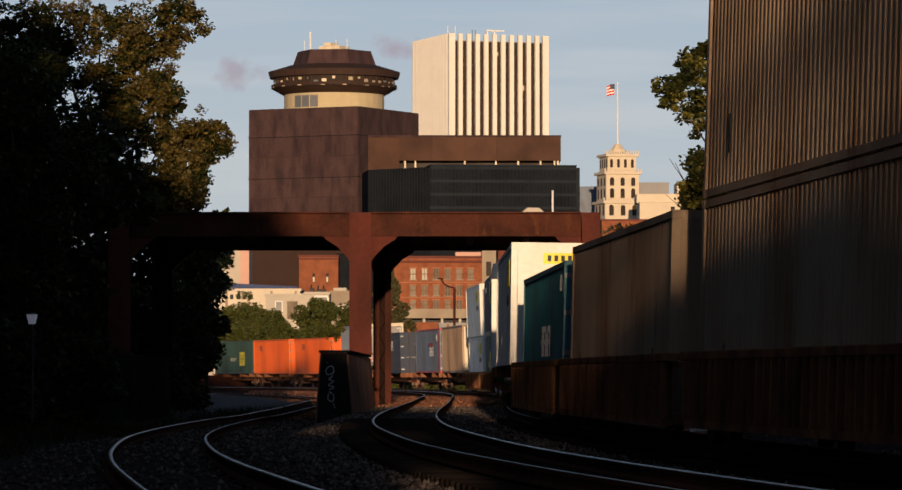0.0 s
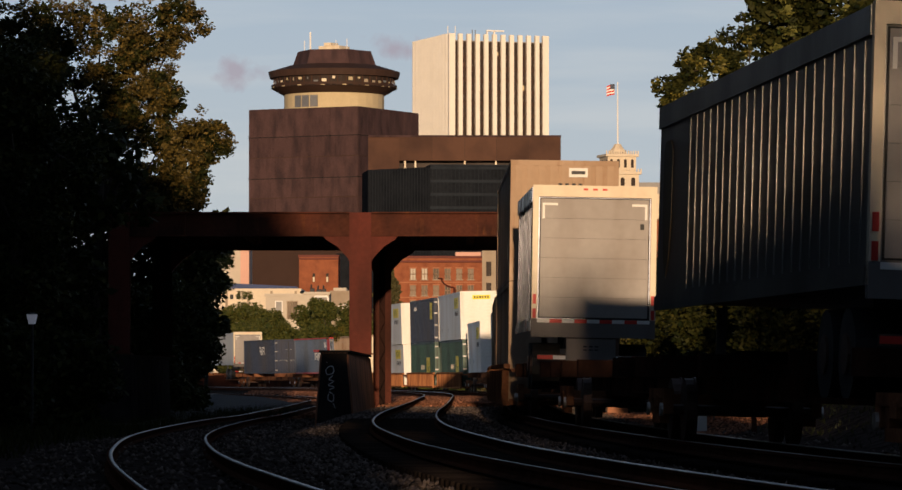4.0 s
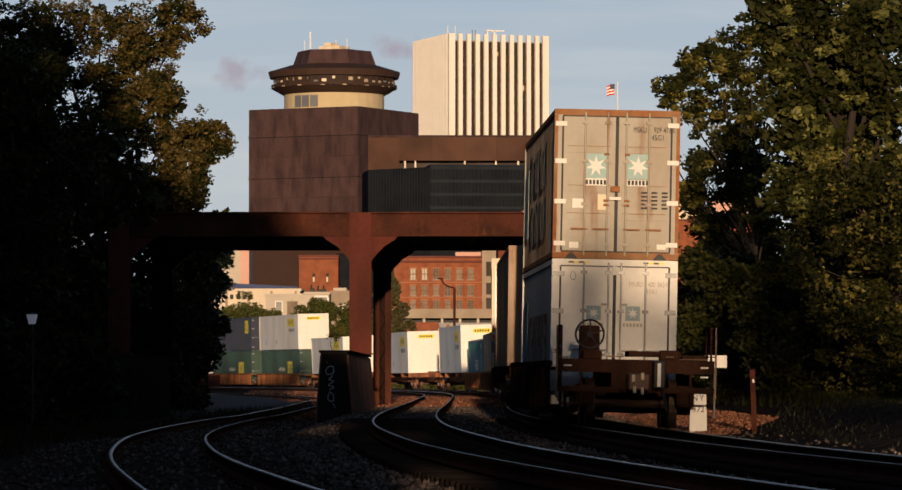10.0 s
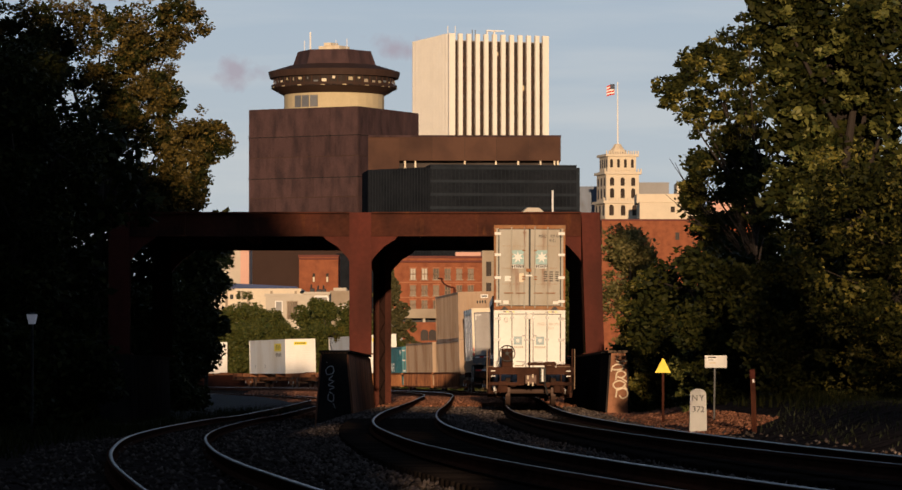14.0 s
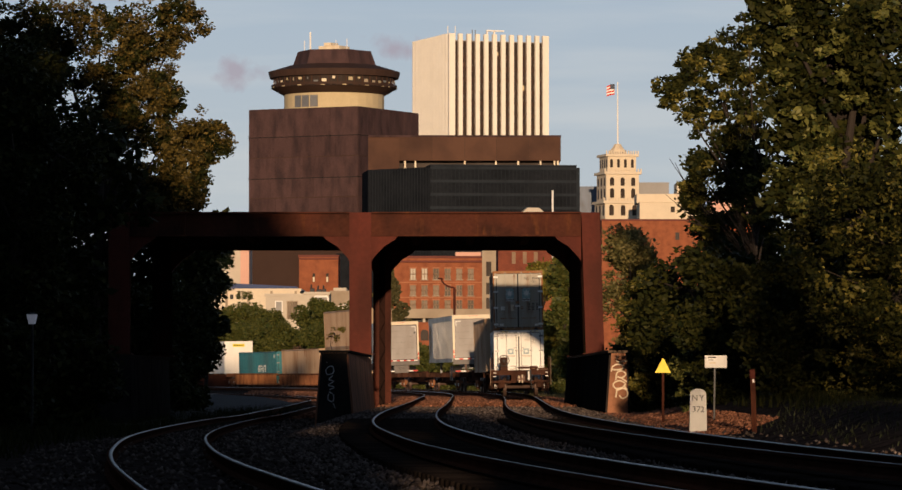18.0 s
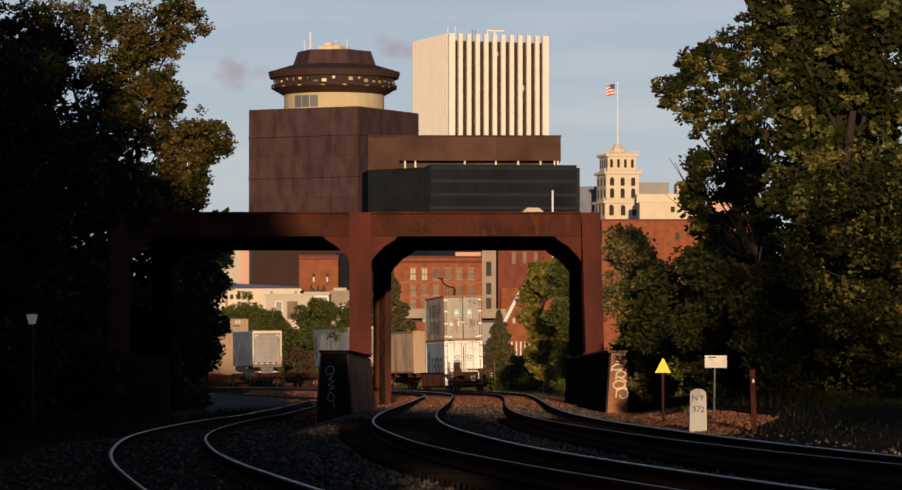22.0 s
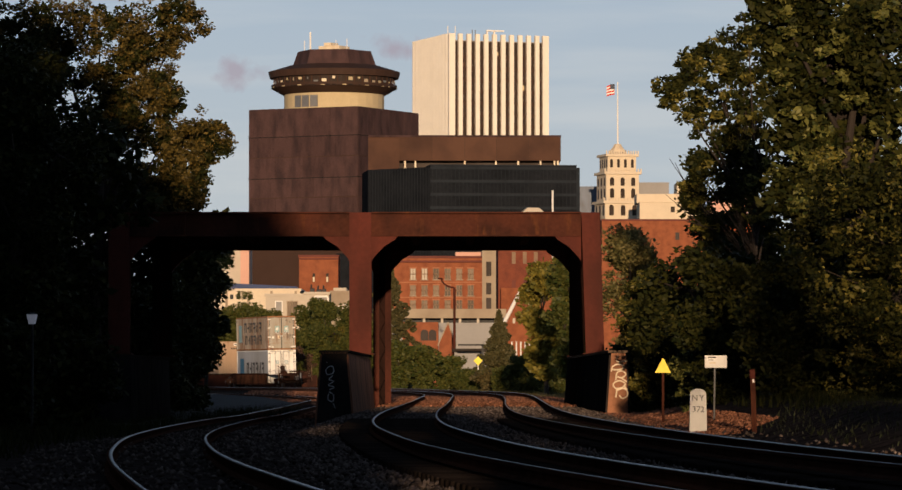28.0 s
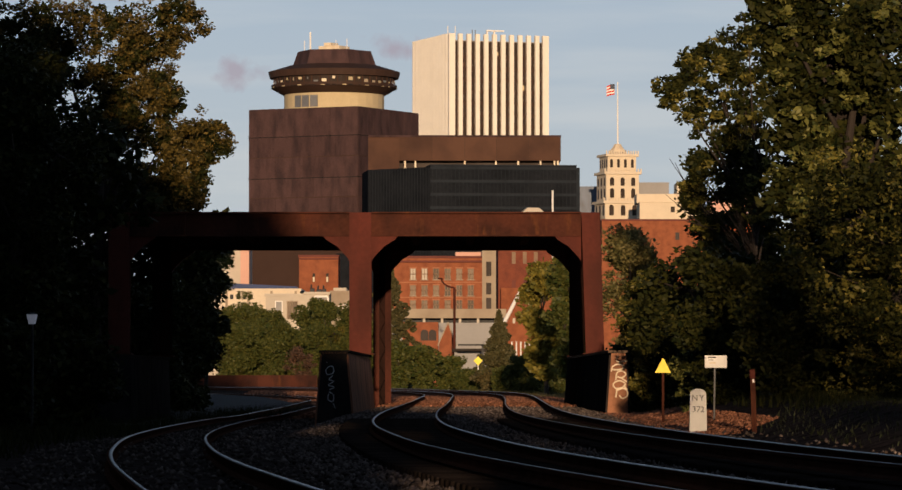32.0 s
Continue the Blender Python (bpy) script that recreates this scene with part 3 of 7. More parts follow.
# dark and light faces below put shade and sun into the piers' colours
pier_left = pier(-13.46, -12.38, "stained concrete pier in deep shade", -1.5, face="dark_shade_stain", top="dark_shade_stain", nose="dark_shade_stain")
pier_mid = pier(-4.22, -3.32, "stained concrete pier with pale graffiti scrawl", top="dark_shade_stain", face="concrete_brown", nose="dark_shade_stain", y1=3.2, lean=0.28, widen=0.12)
pier_right = pier(5.11, 5.70, "brown stained concrete pier with looping white graffiti", face="dark_shade_stain", nose="concrete_brown")


def scrawl(parent, strokes, x0, x1, z0, z1, y, r, mat):
    """Painted strokes: thin raised ribbons through points in a unit square."""
    for pts in strokes:
        bm = bmesh.new()
        fine = []
        for i in range(len(pts) - 1):
            p0, p1, p2, p3 = (Vector(pts[min(max(j, 0), len(pts) - 1)]) for j in (i - 1, i, i + 1, i + 2))
            for k in range(4):
                u = k / 4
                fine.append(0.5 * ((2 * p1) + (p2 - p0) * u + (2 * p0 - 5 * p1 + 4 * p2 - p3) * u * u + (3 * p1 - p0 - 3 * p2 + p3) * u ** 3))
        fine.append(Vector(pts[-1]))
        for a, b in zip(fine[:-1], fine[1:]):
            za, zb = z0 + (z1 - z0) * a.y, z0 + (z1 - z0) * b.y
            rod(bm, (x0 + (x1 - x0) * a.x, y - 0.0994 * (1.72 - za), za), (x0 + (x1 - x0) * b.x, y - 0.0994 * (1.72 - zb), zb), r, 5)
        part("graffiti_stroke", bm, mat, parent)


scrawl(pier_right, [[(0.50, 0.98), (0.40, 0.93), (0.46, 0.85), (0.72, 0.85), (1.0, 0.88)],
                    [(0.12, 0.62), (0.20, 0.74), (0.50, 0.79), (0.82, 0.75), (0.70, 0.68), (0.28, 0.66), (0.10, 0.70)],
                    [(0.36, 0.42), (0.44, 0.60), (0.74, 0.63), (0.92, 0.56), (0.72, 0.48), (0.46, 0.50), (0.72, 0.46), (0.96, 0.38)],
                    [(0.88, 0.36), (0.52, 0.41), (0.22, 0.33), (0.36, 0.23), (0.76, 0.26), (0.90, 0.35), (0.86, 0.26), (1.0, 0.20)],
                    [(0.36, 0.02), (0.42, 0.22)], [(0.40, 0.18), (0.78, 0.23), (1.0, 0.15), (0.96, 0.04), (0.70, 0.0), (0.56, 0.07)]],
       5.10, 5.68, 0.25, 1.64, -27.03, 0.026, M["trim_cream"])
scrawl(pier_mid, [[(0.2, 0.98), (0.25, 0.97)], [(0.5, 0.9), (0.15, 0.82), (0.3, 0.72), (0.8, 0.76), (0.75, 0.88), (0.5, 0.9)],
                  [(0.75, 0.7), (0.4, 0.62), (0.8, 0.58), (0.35, 0.5), (0.85, 0.46), (0.45, 0.4)],
                  [(0.4, 0.36), (0.8, 0.3), (0.75, 0.16), (0.35, 0.2), (0.4, 0.32)], [(0.8, 0.12), (0.95, 0.02)]],
       -4.09, -3.71, -0.1, 1.45, -27.018, 0.012, M["paint_white"])
for k in range(9):
    w = 0.90 / 9
    part("drip_stain", boxes((-4.22 + k * w + 0.02, -4.22 + (k + 1) * w - 0.03, -27.06, -27.03, 1.66 - 0.05 * (k * 7 % 3), 1.74)), M["dark_shade_stain"], pier_mid, "black drip under the cap")


# ---------------------------------------------------------------- lineside signs
def mile_post():
    y = 88.0
    x = 5.39
    t = thing("mile_post", "white concrete mile post with rounded top", "mile post", Matrix.Translation((x, y, -0.30)))
    bm = bmesh.new()
    w = 0.19
    out = [(-w, 0.0), (w, 0.0), (w - 0.015, 0.88)] + [((w - 0.015) * math.cos(a), 0.88 + 0.11 * math.sin(a)) for a in [math.pi * i / 10 for i in range(1, 10)]] + [(-w + 0.015, 0.88)]
    a = [bm.verts.new((p, -0.09, q)) for p, q in out]
    b = [bm.verts.new((p, 0.09, q)) for p, q in out]
    bm.faces.new(a), bm.faces.new(b[::-1])
    for i in range(len(a)):
        bm.faces.new((a[i], b[i], b[(i + 1) % len(a)], a[(i + 1) % len(a)]))
    bmesh.ops.recalc_face_normals(bm, faces=bm.faces)
    slab = part("slab", bm, M["paint_white"], t)
    up = Matrix.Rotation(radians(90), 4, "X")
    zt = 1.0
    for x, word in ((-0.075, "N"), (0.075, "Y")):
        lettering("lettering", word, 0.18, M["black"], t, Matrix.Translation((x, -0.094, zt - 0.27)) @ up)
    lettering("lettering", "372", 0.18, M["black"], t, Matrix.Translation((0, -0.094, zt - 0.52)) @ up)


mile_post()


def triangle_sign():
    y, x = 104.0, 5.47
    t = thing("warning_sign", "small bright yellow triangular sign on post", "sign", Matrix.Translation((x, y, ground_z(x, y))))
    z0 = 1.05 - ground_z(x, y)
    part("post", boxes((-0.03, 0.03, 0.0, 0.05, -0.3, z0 + 0.1)), M["rust"], t)
    bm = bmesh.new()
    prism(bm, [(-0.205, 0), (0.205, 0), (0.015, 0.37), (-0.015, 0.37)], 0, 0.012)
    bmesh.ops.transform(bm, matrix=Matrix.Translation((0, -0.004, z0)) @ Matrix.Rotation(radians(90), 4, "X"), verts=bm.verts)
    part("plate", bm, M["yellow"], t)


def name_sign():
    y, x = 95.0, 6.24
    g = ground_z(x, y)
    t = thing("sign", "white rectangular plate on slim grey post", "sign", Matrix.Translation((x, y, g)))
    z0, z1 = 1.16 - g, 1.45 - g
    part("post", rod(bmesh.new(), (-0.045, 0.03, -0.3), (-0.015, 0.03, z1), 0.025, 8), M["steel_grey"], t)
    p = part("plate", boxes((-0.26, 0.26, -0.01, 0.004, z0, z1), bevel=0.004), M["paint_white"], t)
    part("stripe", boxes((-0.18, 0.0, -0.016, -0.009, z1 - 0.06, z1 - 0.03)), M["black"], p)
    part("stripe", boxes((-0.18, -0.06, -0.016, -0.009, z1 - 0.12, z1 - 0.09)), M["steel_grey"], p)
    part("stripe", boxes((-0.15, 0.0, -0.016, -0.009, z1 - 0.19, z1 - 0.16)), M["trim_cream"], p)


def marker_post():
    y, x = 82.0, 6.17
    g = ground_z(x, y)
    t = thing("marker_post", "leaning rusty post with reddish cap", "post", Matrix.Translation((x, y, g)) @ Matrix.Rotation(radians(-2), 4, "Y"))
    h = 1.10 - g
    part("post", boxes((-0.05, 0.05, -0.04, 0.04, -0.3, h - 0.18)), M["rust"], t)
    part("cap", boxes((-0.055, 0.055, -0.05, 0.05, h - 0.18, h), bevel=0.01), M["rust_red"], t)
    part("reflector", boxes((-0.01, 0.03, -0.058, -0.05, h - 0.27, h - 0.2)), M["paint_white"], t)


triangle_sign()
name_sign()
marker_post()


# ---------------------------------------------------------------- the city
def tower_pose(x, y, turn):
    return Matrix.Translation((x, y, 0)) @ Matrix.Rotation(turn, 4, "Z")


def brown_tower():
    a = 36.2
    t = thing("office_tower", "dark brown steel office tower with round restaurant top", "tower", tower_pose(-26.61, 1150, radians(-28)))
    # the near corner stands at the origin: one wall runs to -x, the other to +y
    z1 = 78.17
    part("wall", boxes((-a, 0, 0, a, -2, z1)), M["dark_bronze"], t)
    for z in (70.12, 58.13, 46.80):
        part("ledge", boxes((-a - 0.12, 0.12, -0.12, a + 0.12, z - 0.35, z + 0.35)), M["dark_shade_stain"], t)
    rng = random.Random(4)
    lev = [46.80, 52.38, 57.97, 64.05, 69.96, z1]
    for j in range(5):
        k = 5 if j % 2 else 4
        for i in range(k):
            part("panel", boxes((-a + a * i / k + 0.04, -a + a * (i + 1) / k - 0.04, -0.14, 0.02, lev[j] + 0.12, lev[j + 1] - 0.12)), M["weathering_steel"], t)
            part("panel", boxes((-0.02, 0.14, a * i / k + 0.04, a * (i + 1) / k - 0.04, lev[j] + 0.12, lev[j + 1] - 0.12)), M["weathering_steel"], t)
    cx, cy = -a * 0.5, a * 0.5
    q = 34

    def ring(bm, r0, r1, za, zb):
        lo = [bm.verts.new((cx + r0 * math.cos(i * math.tau / q), cy + r0 * math.sin(i * math.tau / q), za)) for i in range(q)]
        hi = [bm.verts.new((cx + r1 * math.cos(i * math.tau / q), cy + r1 * math.sin(i * math.tau / q), zb)) for i in range(q)]
        for i in range(q):
            bm.faces.new((lo[i], lo[(i + 1) % q], hi[(i + 1) % q], hi[i]))
        bm.faces.new(lo[::-1]), bm.faces.new(hi)
        return bm
    drum = part("drum", ring(bmesh.new(), 14.6, 14.6, z1 - 0.5, 83.72), M["cream"], t, "cream drum under the restaurant")
    for i in range(3):
        ang = radians(-128 + 28 + i * 11 - 6)
        part("vent_panel", boxes((-1.2, 1.2, -0.2, 0.1, 0, 3.4)), M["steel_grey"], drum, m=Matrix.Translation((cx + 14.6 * math.cos(ang), cy + 14.6 * math.sin(ang), z1 + 0.6)) @ Matrix.Rotation(ang + math.pi / 2, 4, "Z"))
    part("lower_rim", ring(bmesh.new(), 15.0, 18.2, 82.89, 84.72), M["dark_bronze"], t)
    part("rim_band", ring(bmesh.new(), 18.2, 18.4, 84.72, 85.72), M["dark_bronze"], t)
    glass = part("window_band", ring(bmesh.new(), 17.2, 17.6, 85.72, 88.06), M["window_dark"], t, "dark ring of restaurant windows")
    for i in range(44):
        ang = i * math.tau / 44
        part("mullion", boxes((-0.1, 0.1, -0.1, 0.1, 85.72, 88.06)), M["bronze_panel"], glass, m=Matrix.Translation((cx + 17.6 * math.cos(ang), cy + 17.6 * math.sin(ang), 0)))
    # pale bits that stand in for sparkle on the restaurant windows
    for i in range(44):
        if rng.random() < 0.95:
            ang = (i + 0.5) * math.tau / 44
            zc = 86.56 + rng.uniform(-0.6, 0.5)
            part("blind", boxes((-rng.uniform(0.1, 0.9), rng.uniform(0.1, 0.9), -0.06, 0.04, zc - rng.uniform(0.1, 0.7), zc + rng.uniform(0.05, 0.6))), M[("trim_cream", "steel_grey", "cream", "wall_tan")[rng.randrange(4)]], glass,
                 m=Matrix.Translation((cx + 17.66 * math.cos(ang), cy + 17.66 * math.sin(ang), 0)) @ Matrix.Rotation(ang + math.pi / 2 + rng.uniform(-0.4, 0.4), 4, "Z"))
    for i in range(70):
        ang = i * math.tau / 70 + rng.uniform(-0.03, 0.03)
        part("soffit_stain", boxes((-rng.uniform(0.2, 0.8), 0.6, -0.05, 0.03, 84.75, 84.75 + rng.uniform(0.08, 0.35))), M["cream" if i % 4 == 0 else "dark_shade_stain"], t,
             m=Matrix.Translation((cx + 18.36 * math.cos(ang), cy + 18.36 * math.sin(ang), 0)) @ Matrix.Rotation(ang + math.pi / 2, 4, "Z"))
    part("upper_rim", ring(bmesh.new(), 18.8, 19.3, 87.73, 89.56), M["dark_bronze"], t)
    part("roof_slope", ring(bmesh.new(), 19.2, 13.2, 89.56, 91.40), M["dark_bronze"], t)
    bm = bmesh.new()
    prism(bm, [(cx + 12.6 * math.cos(i * math.tau / 6 + 0.35), cy + 12.6 * math.sin(i * math.tau / 6 + 0.35)) for i in range(6)], 90.73, 95.73, 0.86, (cx, cy))
    part("penthouse", bm, M["weathering_steel"], t)
    top = 95.73
    for dx, h, r in ((-5.5, 5.5, 0.28), (-7.2, 3.0, 0.12), (2.0, 3.2, 0.1), (5.2, 3.5, 0.14), (0.6, 2.4, 0.1)):
        part("mast", rod(bmesh.new(), (cx + dx * 0.88, cy - 3 + dx * 0.47, top - 0.3), (cx + dx * 0.88, cy - 3 + dx * 0.47, top + h), r, 6), M["paint_white"], t, "pale rooftop antenna mast")
    part("plant_room", boxes((cx - 3, cx + 4, cy - 4, cy + 2, top - 0.3, top + 1.4), (cx - 1, cx + 1.4, cy - 4.4, cy, top + 1.4, top + 2.3)), M["trim_cream"], t)


def white_tower():
    a = 36.6
    z1, z0 = 118.65, -2.0
    t = thing("office_tower", "white ribbed marble skyscraper with dark window strips", "tower", tower_pose(-0.79, 1380, radians(19.5)))
    # near corner at the origin: front runs to +x, the side to +y
    part("core", boxes((0.6, a - 0.6, 0.6, a - 0.6, z0, z1 - 2.5)), M["window_dark"], t, "dark bronze glass between the ribs")
    part("roof", boxes((0.7, a - 0.7, 0.7, a - 0.7, z1 - 2.5, z1 - 2.2)), M["wall_grey"], t)
    n = 11
    for i in range(n + 1):
        x = 1.1 + (a - 2.2) * i / n
        w = 0.75 if 0 < i < n else 1.1
        rib = part("rib", boxes((x - w, x + w, -0.5, 0.8, z0, z1)), M["marble"], t, "white marble rib")
    # side ribs are wedges, shaped to face the sun and brighten this wall
    for i in range(n + 1):
        y = 1.1 + (a - 2.2) * i / n
        w = 1.5
        part("rib", prism(bmesh.new(), [(0.9, y - w), (0.9, y + w), (-0.5, y + w), (-0.5, y + w - 0.35)], z0, z1), M["marble"], t, "white marble rib")
    rng = random.Random(8)
    for j in range(26):
        z = 12 + j * (z1 - 16) / 26
        part("spandrel", boxes((0.5, a - 0.5, 0.45, 0.62, z - 0.7, z + 0.6)), M["dark_bronze"], t)
        part("spandrel", boxes((0.3, 0.62, 0.5, a - 0.5, z - 0.9, z + 0.9)), M["marble"], t)
        for i in range(n):
            x = 1.1 + (a - 2.2) * (i + 0.5) / n
            # bits that stand in for lit windows and reflections, more on lower floors
            if rng.random() < (0.16 if j < 14 else 0.04):
                part("blind", boxes((x - 0.7, x + rng.uniform(-0.2, 0.7), 0.40, 0.60, z + 0.7, z + rng.uniform(1.5, 2.6))), M["cream" if rng.random() < 0.4 else "bronze_panel"], t)
    part("roof_crane", boxes((16, 22.5, 6, 6.6, z1 + 1.6, z1 + 2.1), (16, 16.6, 6, 6.6, z1 - 2.3, z1 + 1.8), (18.6, 19.2, 6, 6.6, z1 - 2.3, z1 + 1.8)), M["paint_white"], t)
    for x in (2.5, 5.2):
        part("mast", rod(bmesh.new(), (x, 8, z1 - 2.3), (x, 8, z1 + 3.2), 0.16, 6), M["paint_white"], t)
    for x in (11.5, 12.6):
        part("mast", rod(bmesh.new(), (x, 8, z1 - 2.3), (x, 8, z1 + 2.2), 0.14, 6), M["steel_grey"], t)


def banded_block():
    """The low brown wing in front of the towers, its top storey carried on short posts."""
    y = 1100
    t = thing("office_wing", "brown low office wing with overhanging top storey", "building", Matrix.Translation((0, y, 0)))
    x0, xm, x1 = -22.63, -14.14, 30.01
    zt, zb = 66.33, 59.89
    part("core", boxes((xm, x1, 0.3, 26, zb, zt)), M["dark_bronze"], t)
    for a, b in ((xm, -5.2), (-5.1, 3.72), (3.82, 12.4), (12.5, 21.2), (21.3, x1)):
        part("panel", boxes((a, b, 0, 0.3, zb, zt)), M["bronze_panel"], t)
    part("end_wall", boxes((x0, xm, 0.5, 26, -2, zt)), M["bronze_panel"], t)
    part("parapet", boxes((x0, x1 + 0.1, -0.15, 26, zt, zt + 0.5)), M["weathering_steel"], t)
    for px in (-12.57, -9.74, 3.77, 12.26, 18.39, 24.51, 28.29, 29.23):
        part("post", boxes((px - 0.22, px + 0.22, 0.6, 1.4, 57.22, zb)), M["trim_cream"], t)
    part("recess_wall", boxes((xm, x1 - 0.6, 5, 25, -2, zb)), M["window_dark"], t)
    for px in (3.46, 12.89):
        part("roof_unit", boxes((px, px + 2.2, -1.5, 0.2, 57.22, 58.32)), M["wall_white"], t)


def glass_block():
    y = 1000
    t = thing("glass_office", "black glass office block with faint floor bands", "building", tower_pose(-5.14, y, radians(6)))
    w, z1 = 36.6, 53.25
    part("glass_wall", boxes((0, w, 0, 30, -2, z1)), M["dark_glass"], t)
    bm = bmesh.new()
    prism(bm, [(0, 0), (-14.2, 16), (-14.2, 34), (0, 34)], -2, z1 - 0.3)
    bmesh.ops.recalc_face_normals(bm, faces=bm.faces)
    part("glass_wall", bm, M["dark_glass"], t)
    for j in range(9):
        z = z1 - 0.5 - j * 3.3
        part("floor_band", boxes((0, w + 0.02, -0.08, 30, z - 0.35, z + 0.35)), M["blue_glass"], t)
    part("coping", boxes((-0.05, w + 0.1, -0.15, 30, z1, z1 + 0.35)), M["blue_glass"], t)
    part("corner_strip", boxes((w, w + 0.9, 0.2, 1, -2, z1 - 0.3)), M["blue_glass"], t)
    part("mast", rod(bmesh.new(), (24.71 - -5.14, -6, 20), (24.71 - -5.14, -6, 46.96), 0.25, 6), M["paint_white"], t)
    bm = bmesh.new()
    prism(bm, [(-2.6, -3), (2.6, -3), (2.6, 0), (1.4, 1.0), (-1.4, 1.0), (-2.6, 0)], 0, 5)
    bmesh.ops.transform(bm, matrix=Matrix.Translation((19.00 - -5.14, -8, 41.39)) @ Matrix.Rotation(radians(90), 4, "X"), verts=bm.verts)
    bmesh.ops.recalc_face_normals(bm, faces=bm.faces)
    part("roof_hut", bm, M["wall_white"], t)
    # thin bars on the left face, standing in for upright reflections in the glass
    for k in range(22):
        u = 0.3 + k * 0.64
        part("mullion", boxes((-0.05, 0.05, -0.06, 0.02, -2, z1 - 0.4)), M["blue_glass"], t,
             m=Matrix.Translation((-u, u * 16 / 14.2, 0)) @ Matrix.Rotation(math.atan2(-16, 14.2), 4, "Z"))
    for k in range(38):
        part("mullion", boxes((0.5 + k * 0.96, 0.58 + k * 0.96, -0.10, 0.02, -2, z1 - 0.1)), M["blue_glass"], t)
    return t


def arched(bm, cx, y, z0, z1, w):
    out = [(-w, z0), (w, z0), (w, z1 - w)] + [(w * math.cos(a), z1 - w + w * math.sin(a)) for a in [math.pi * i / 8 for i in range(1, 8)]] + [(-w, z1 - w)]
    vs = [bm.verts.new((cx + p, y, q)) for p, q in out]
    ws = [bm.verts.new((cx + p, y + 0.4, q)) for p, q in out]
    bm.faces.new(vs)
    for i in range(len(vs)):
        bm.faces.new((vs[i], ws[i], ws[(i + 1) % len(vs)], vs[(i + 1) % len(vs)]))
    return bm


def cream_tower():
    """The stepped stone tower with arched windows and a flagpole."""
    d = 1250
    t = thing("stone_tower", "cream stone tower with arched windows and flagpole", "tower", tower_pose(47.86, d, radians(14)))
    tiers = ((11.6, 0, -2, 55.25), (10.6, 0.5, 55.25, 64.35), (9.2, 1.2, 64.35, 69.89))
    for w, o, za, zb in tiers:
        tier = part("tier", boxes((o, o + w, o, o + w, za, zb)), M["stone_cream"], t)
        part("cornice", boxes((o - 0.7, o + w + 0.7, o - 0.7, o + w + 0.7, zb - 0.6, zb + 0.2)), M["stone_cream"], tier)
        for k in range(14):
            x = o - 0.5 + (w + 1) * k / 13
            part("baluster", boxes((x - 0.2, x + 0.2, o - 0.65, o - 0.45, zb + 0.2, zb + 1.2)), M["stone_cream"], tier)
    for w, o, za, zb, rows, n in ((11.6, 0, 50.60, 54.53, 1, 3), (10.6, 0.5, 55.96, 59.71, 1, 3), (10.6, 0.5, 59.89, 63.10, 1, 3), (9.2, 1.2, 65.60, 68.82, 1, 4)):
        for i in range(n):
            cx = o + w * (i + 0.55) / (n + 0.1)
            part("window", arched(bmesh.new(), cx, o - 0.06, za + 0.3, zb - 0.3, w / n * 0.19), M["window_dark"], t)
        for i in range(n):
            cy = o + w * (i + 0.5) / n
            bm = arched(bmesh.new(), 0, 0, za + 0.3, zb - 0.3, w / n * 0.2)
            bmesh.ops.transform(bm, matrix=Matrix.Translation((o - 0.06, cy, 0)) @ Matrix.Rotation(radians(-90), 4, "Z"), verts=bm.verts)
            part("window", bm, M["window_dark"], t)
    c = 5.8
    lant = bmesh.new()
    prism(lant, [(c + 2.6 * math.cos(i * math.tau / 8), c + 2.6 * math.sin(i * math.tau / 8)) for i in range(8)], 69.89, 71.67)
    prism(lant, [(c + 2.2 * math.cos(i * math.tau / 8), c + 2.2 * math.sin(i * math.tau / 8)) for i in range(8)], 71.67, 73.46, 0.45, (c, c))
    part("lantern", lant, M["stone_cream"], t)
    part("flagpole", rod(bmesh.new(), (c, c, 73.10), (c, c, 92.92), 0.28, 8, 0.16), M["paint_white"], t)
    f = thing("flag", "striped flag blowing from the tower's pole", "flag", Matrix.Translation((51.25 - 0.2, d + 5.5, 90.60)))
    for k in range(7):
        bm = bmesh.new()
        xs = [-2.5 + 0.5 * i for i in range(6)]
        for za, zb in ((-1.7 + k * 0.46, -1.7 + k * 0.46 + 0.46),):
            lo = [bm.verts.new((x, 0.18 * math.sin(x * 2.2), za + 0.42 * x * 0.6 + 0.1 * math.sin(x * 3))) for x in xs]
            hi = [bm.verts.new((x, 0.18 * math.sin(x * 2.2), zb + 0.42 * x * 0.6 + 0.1 * math.sin(x * 3))) for x in xs]
            for i in range(5):
                bm.faces.new((lo[i], lo[i + 1], hi[i + 1], hi[i]))
        part("stripe", bm, M["red"] if k % 2 == 0 else M["paint_white"], f)
    part("canton", boxes((-1.35, -0.0, -0.24, -0.2, -0.1, 1.5)), M["box_navy"], f)


def plain_house(name, label, x0, x1, y, depth, z1, mat, roof=None, turn=0.0):
    t = thing(name, label, "building", Matrix.Translation((0, y, 0)))
    part("wall", boxes((x0, x1, 0, depth, -2, z1)), M[mat], t)
    part("coping", boxes((x0 - 0.15, x1 + 0.15, -0.15, depth, z1, z1 + 0.35)), M[roof or mat], t)
    return t


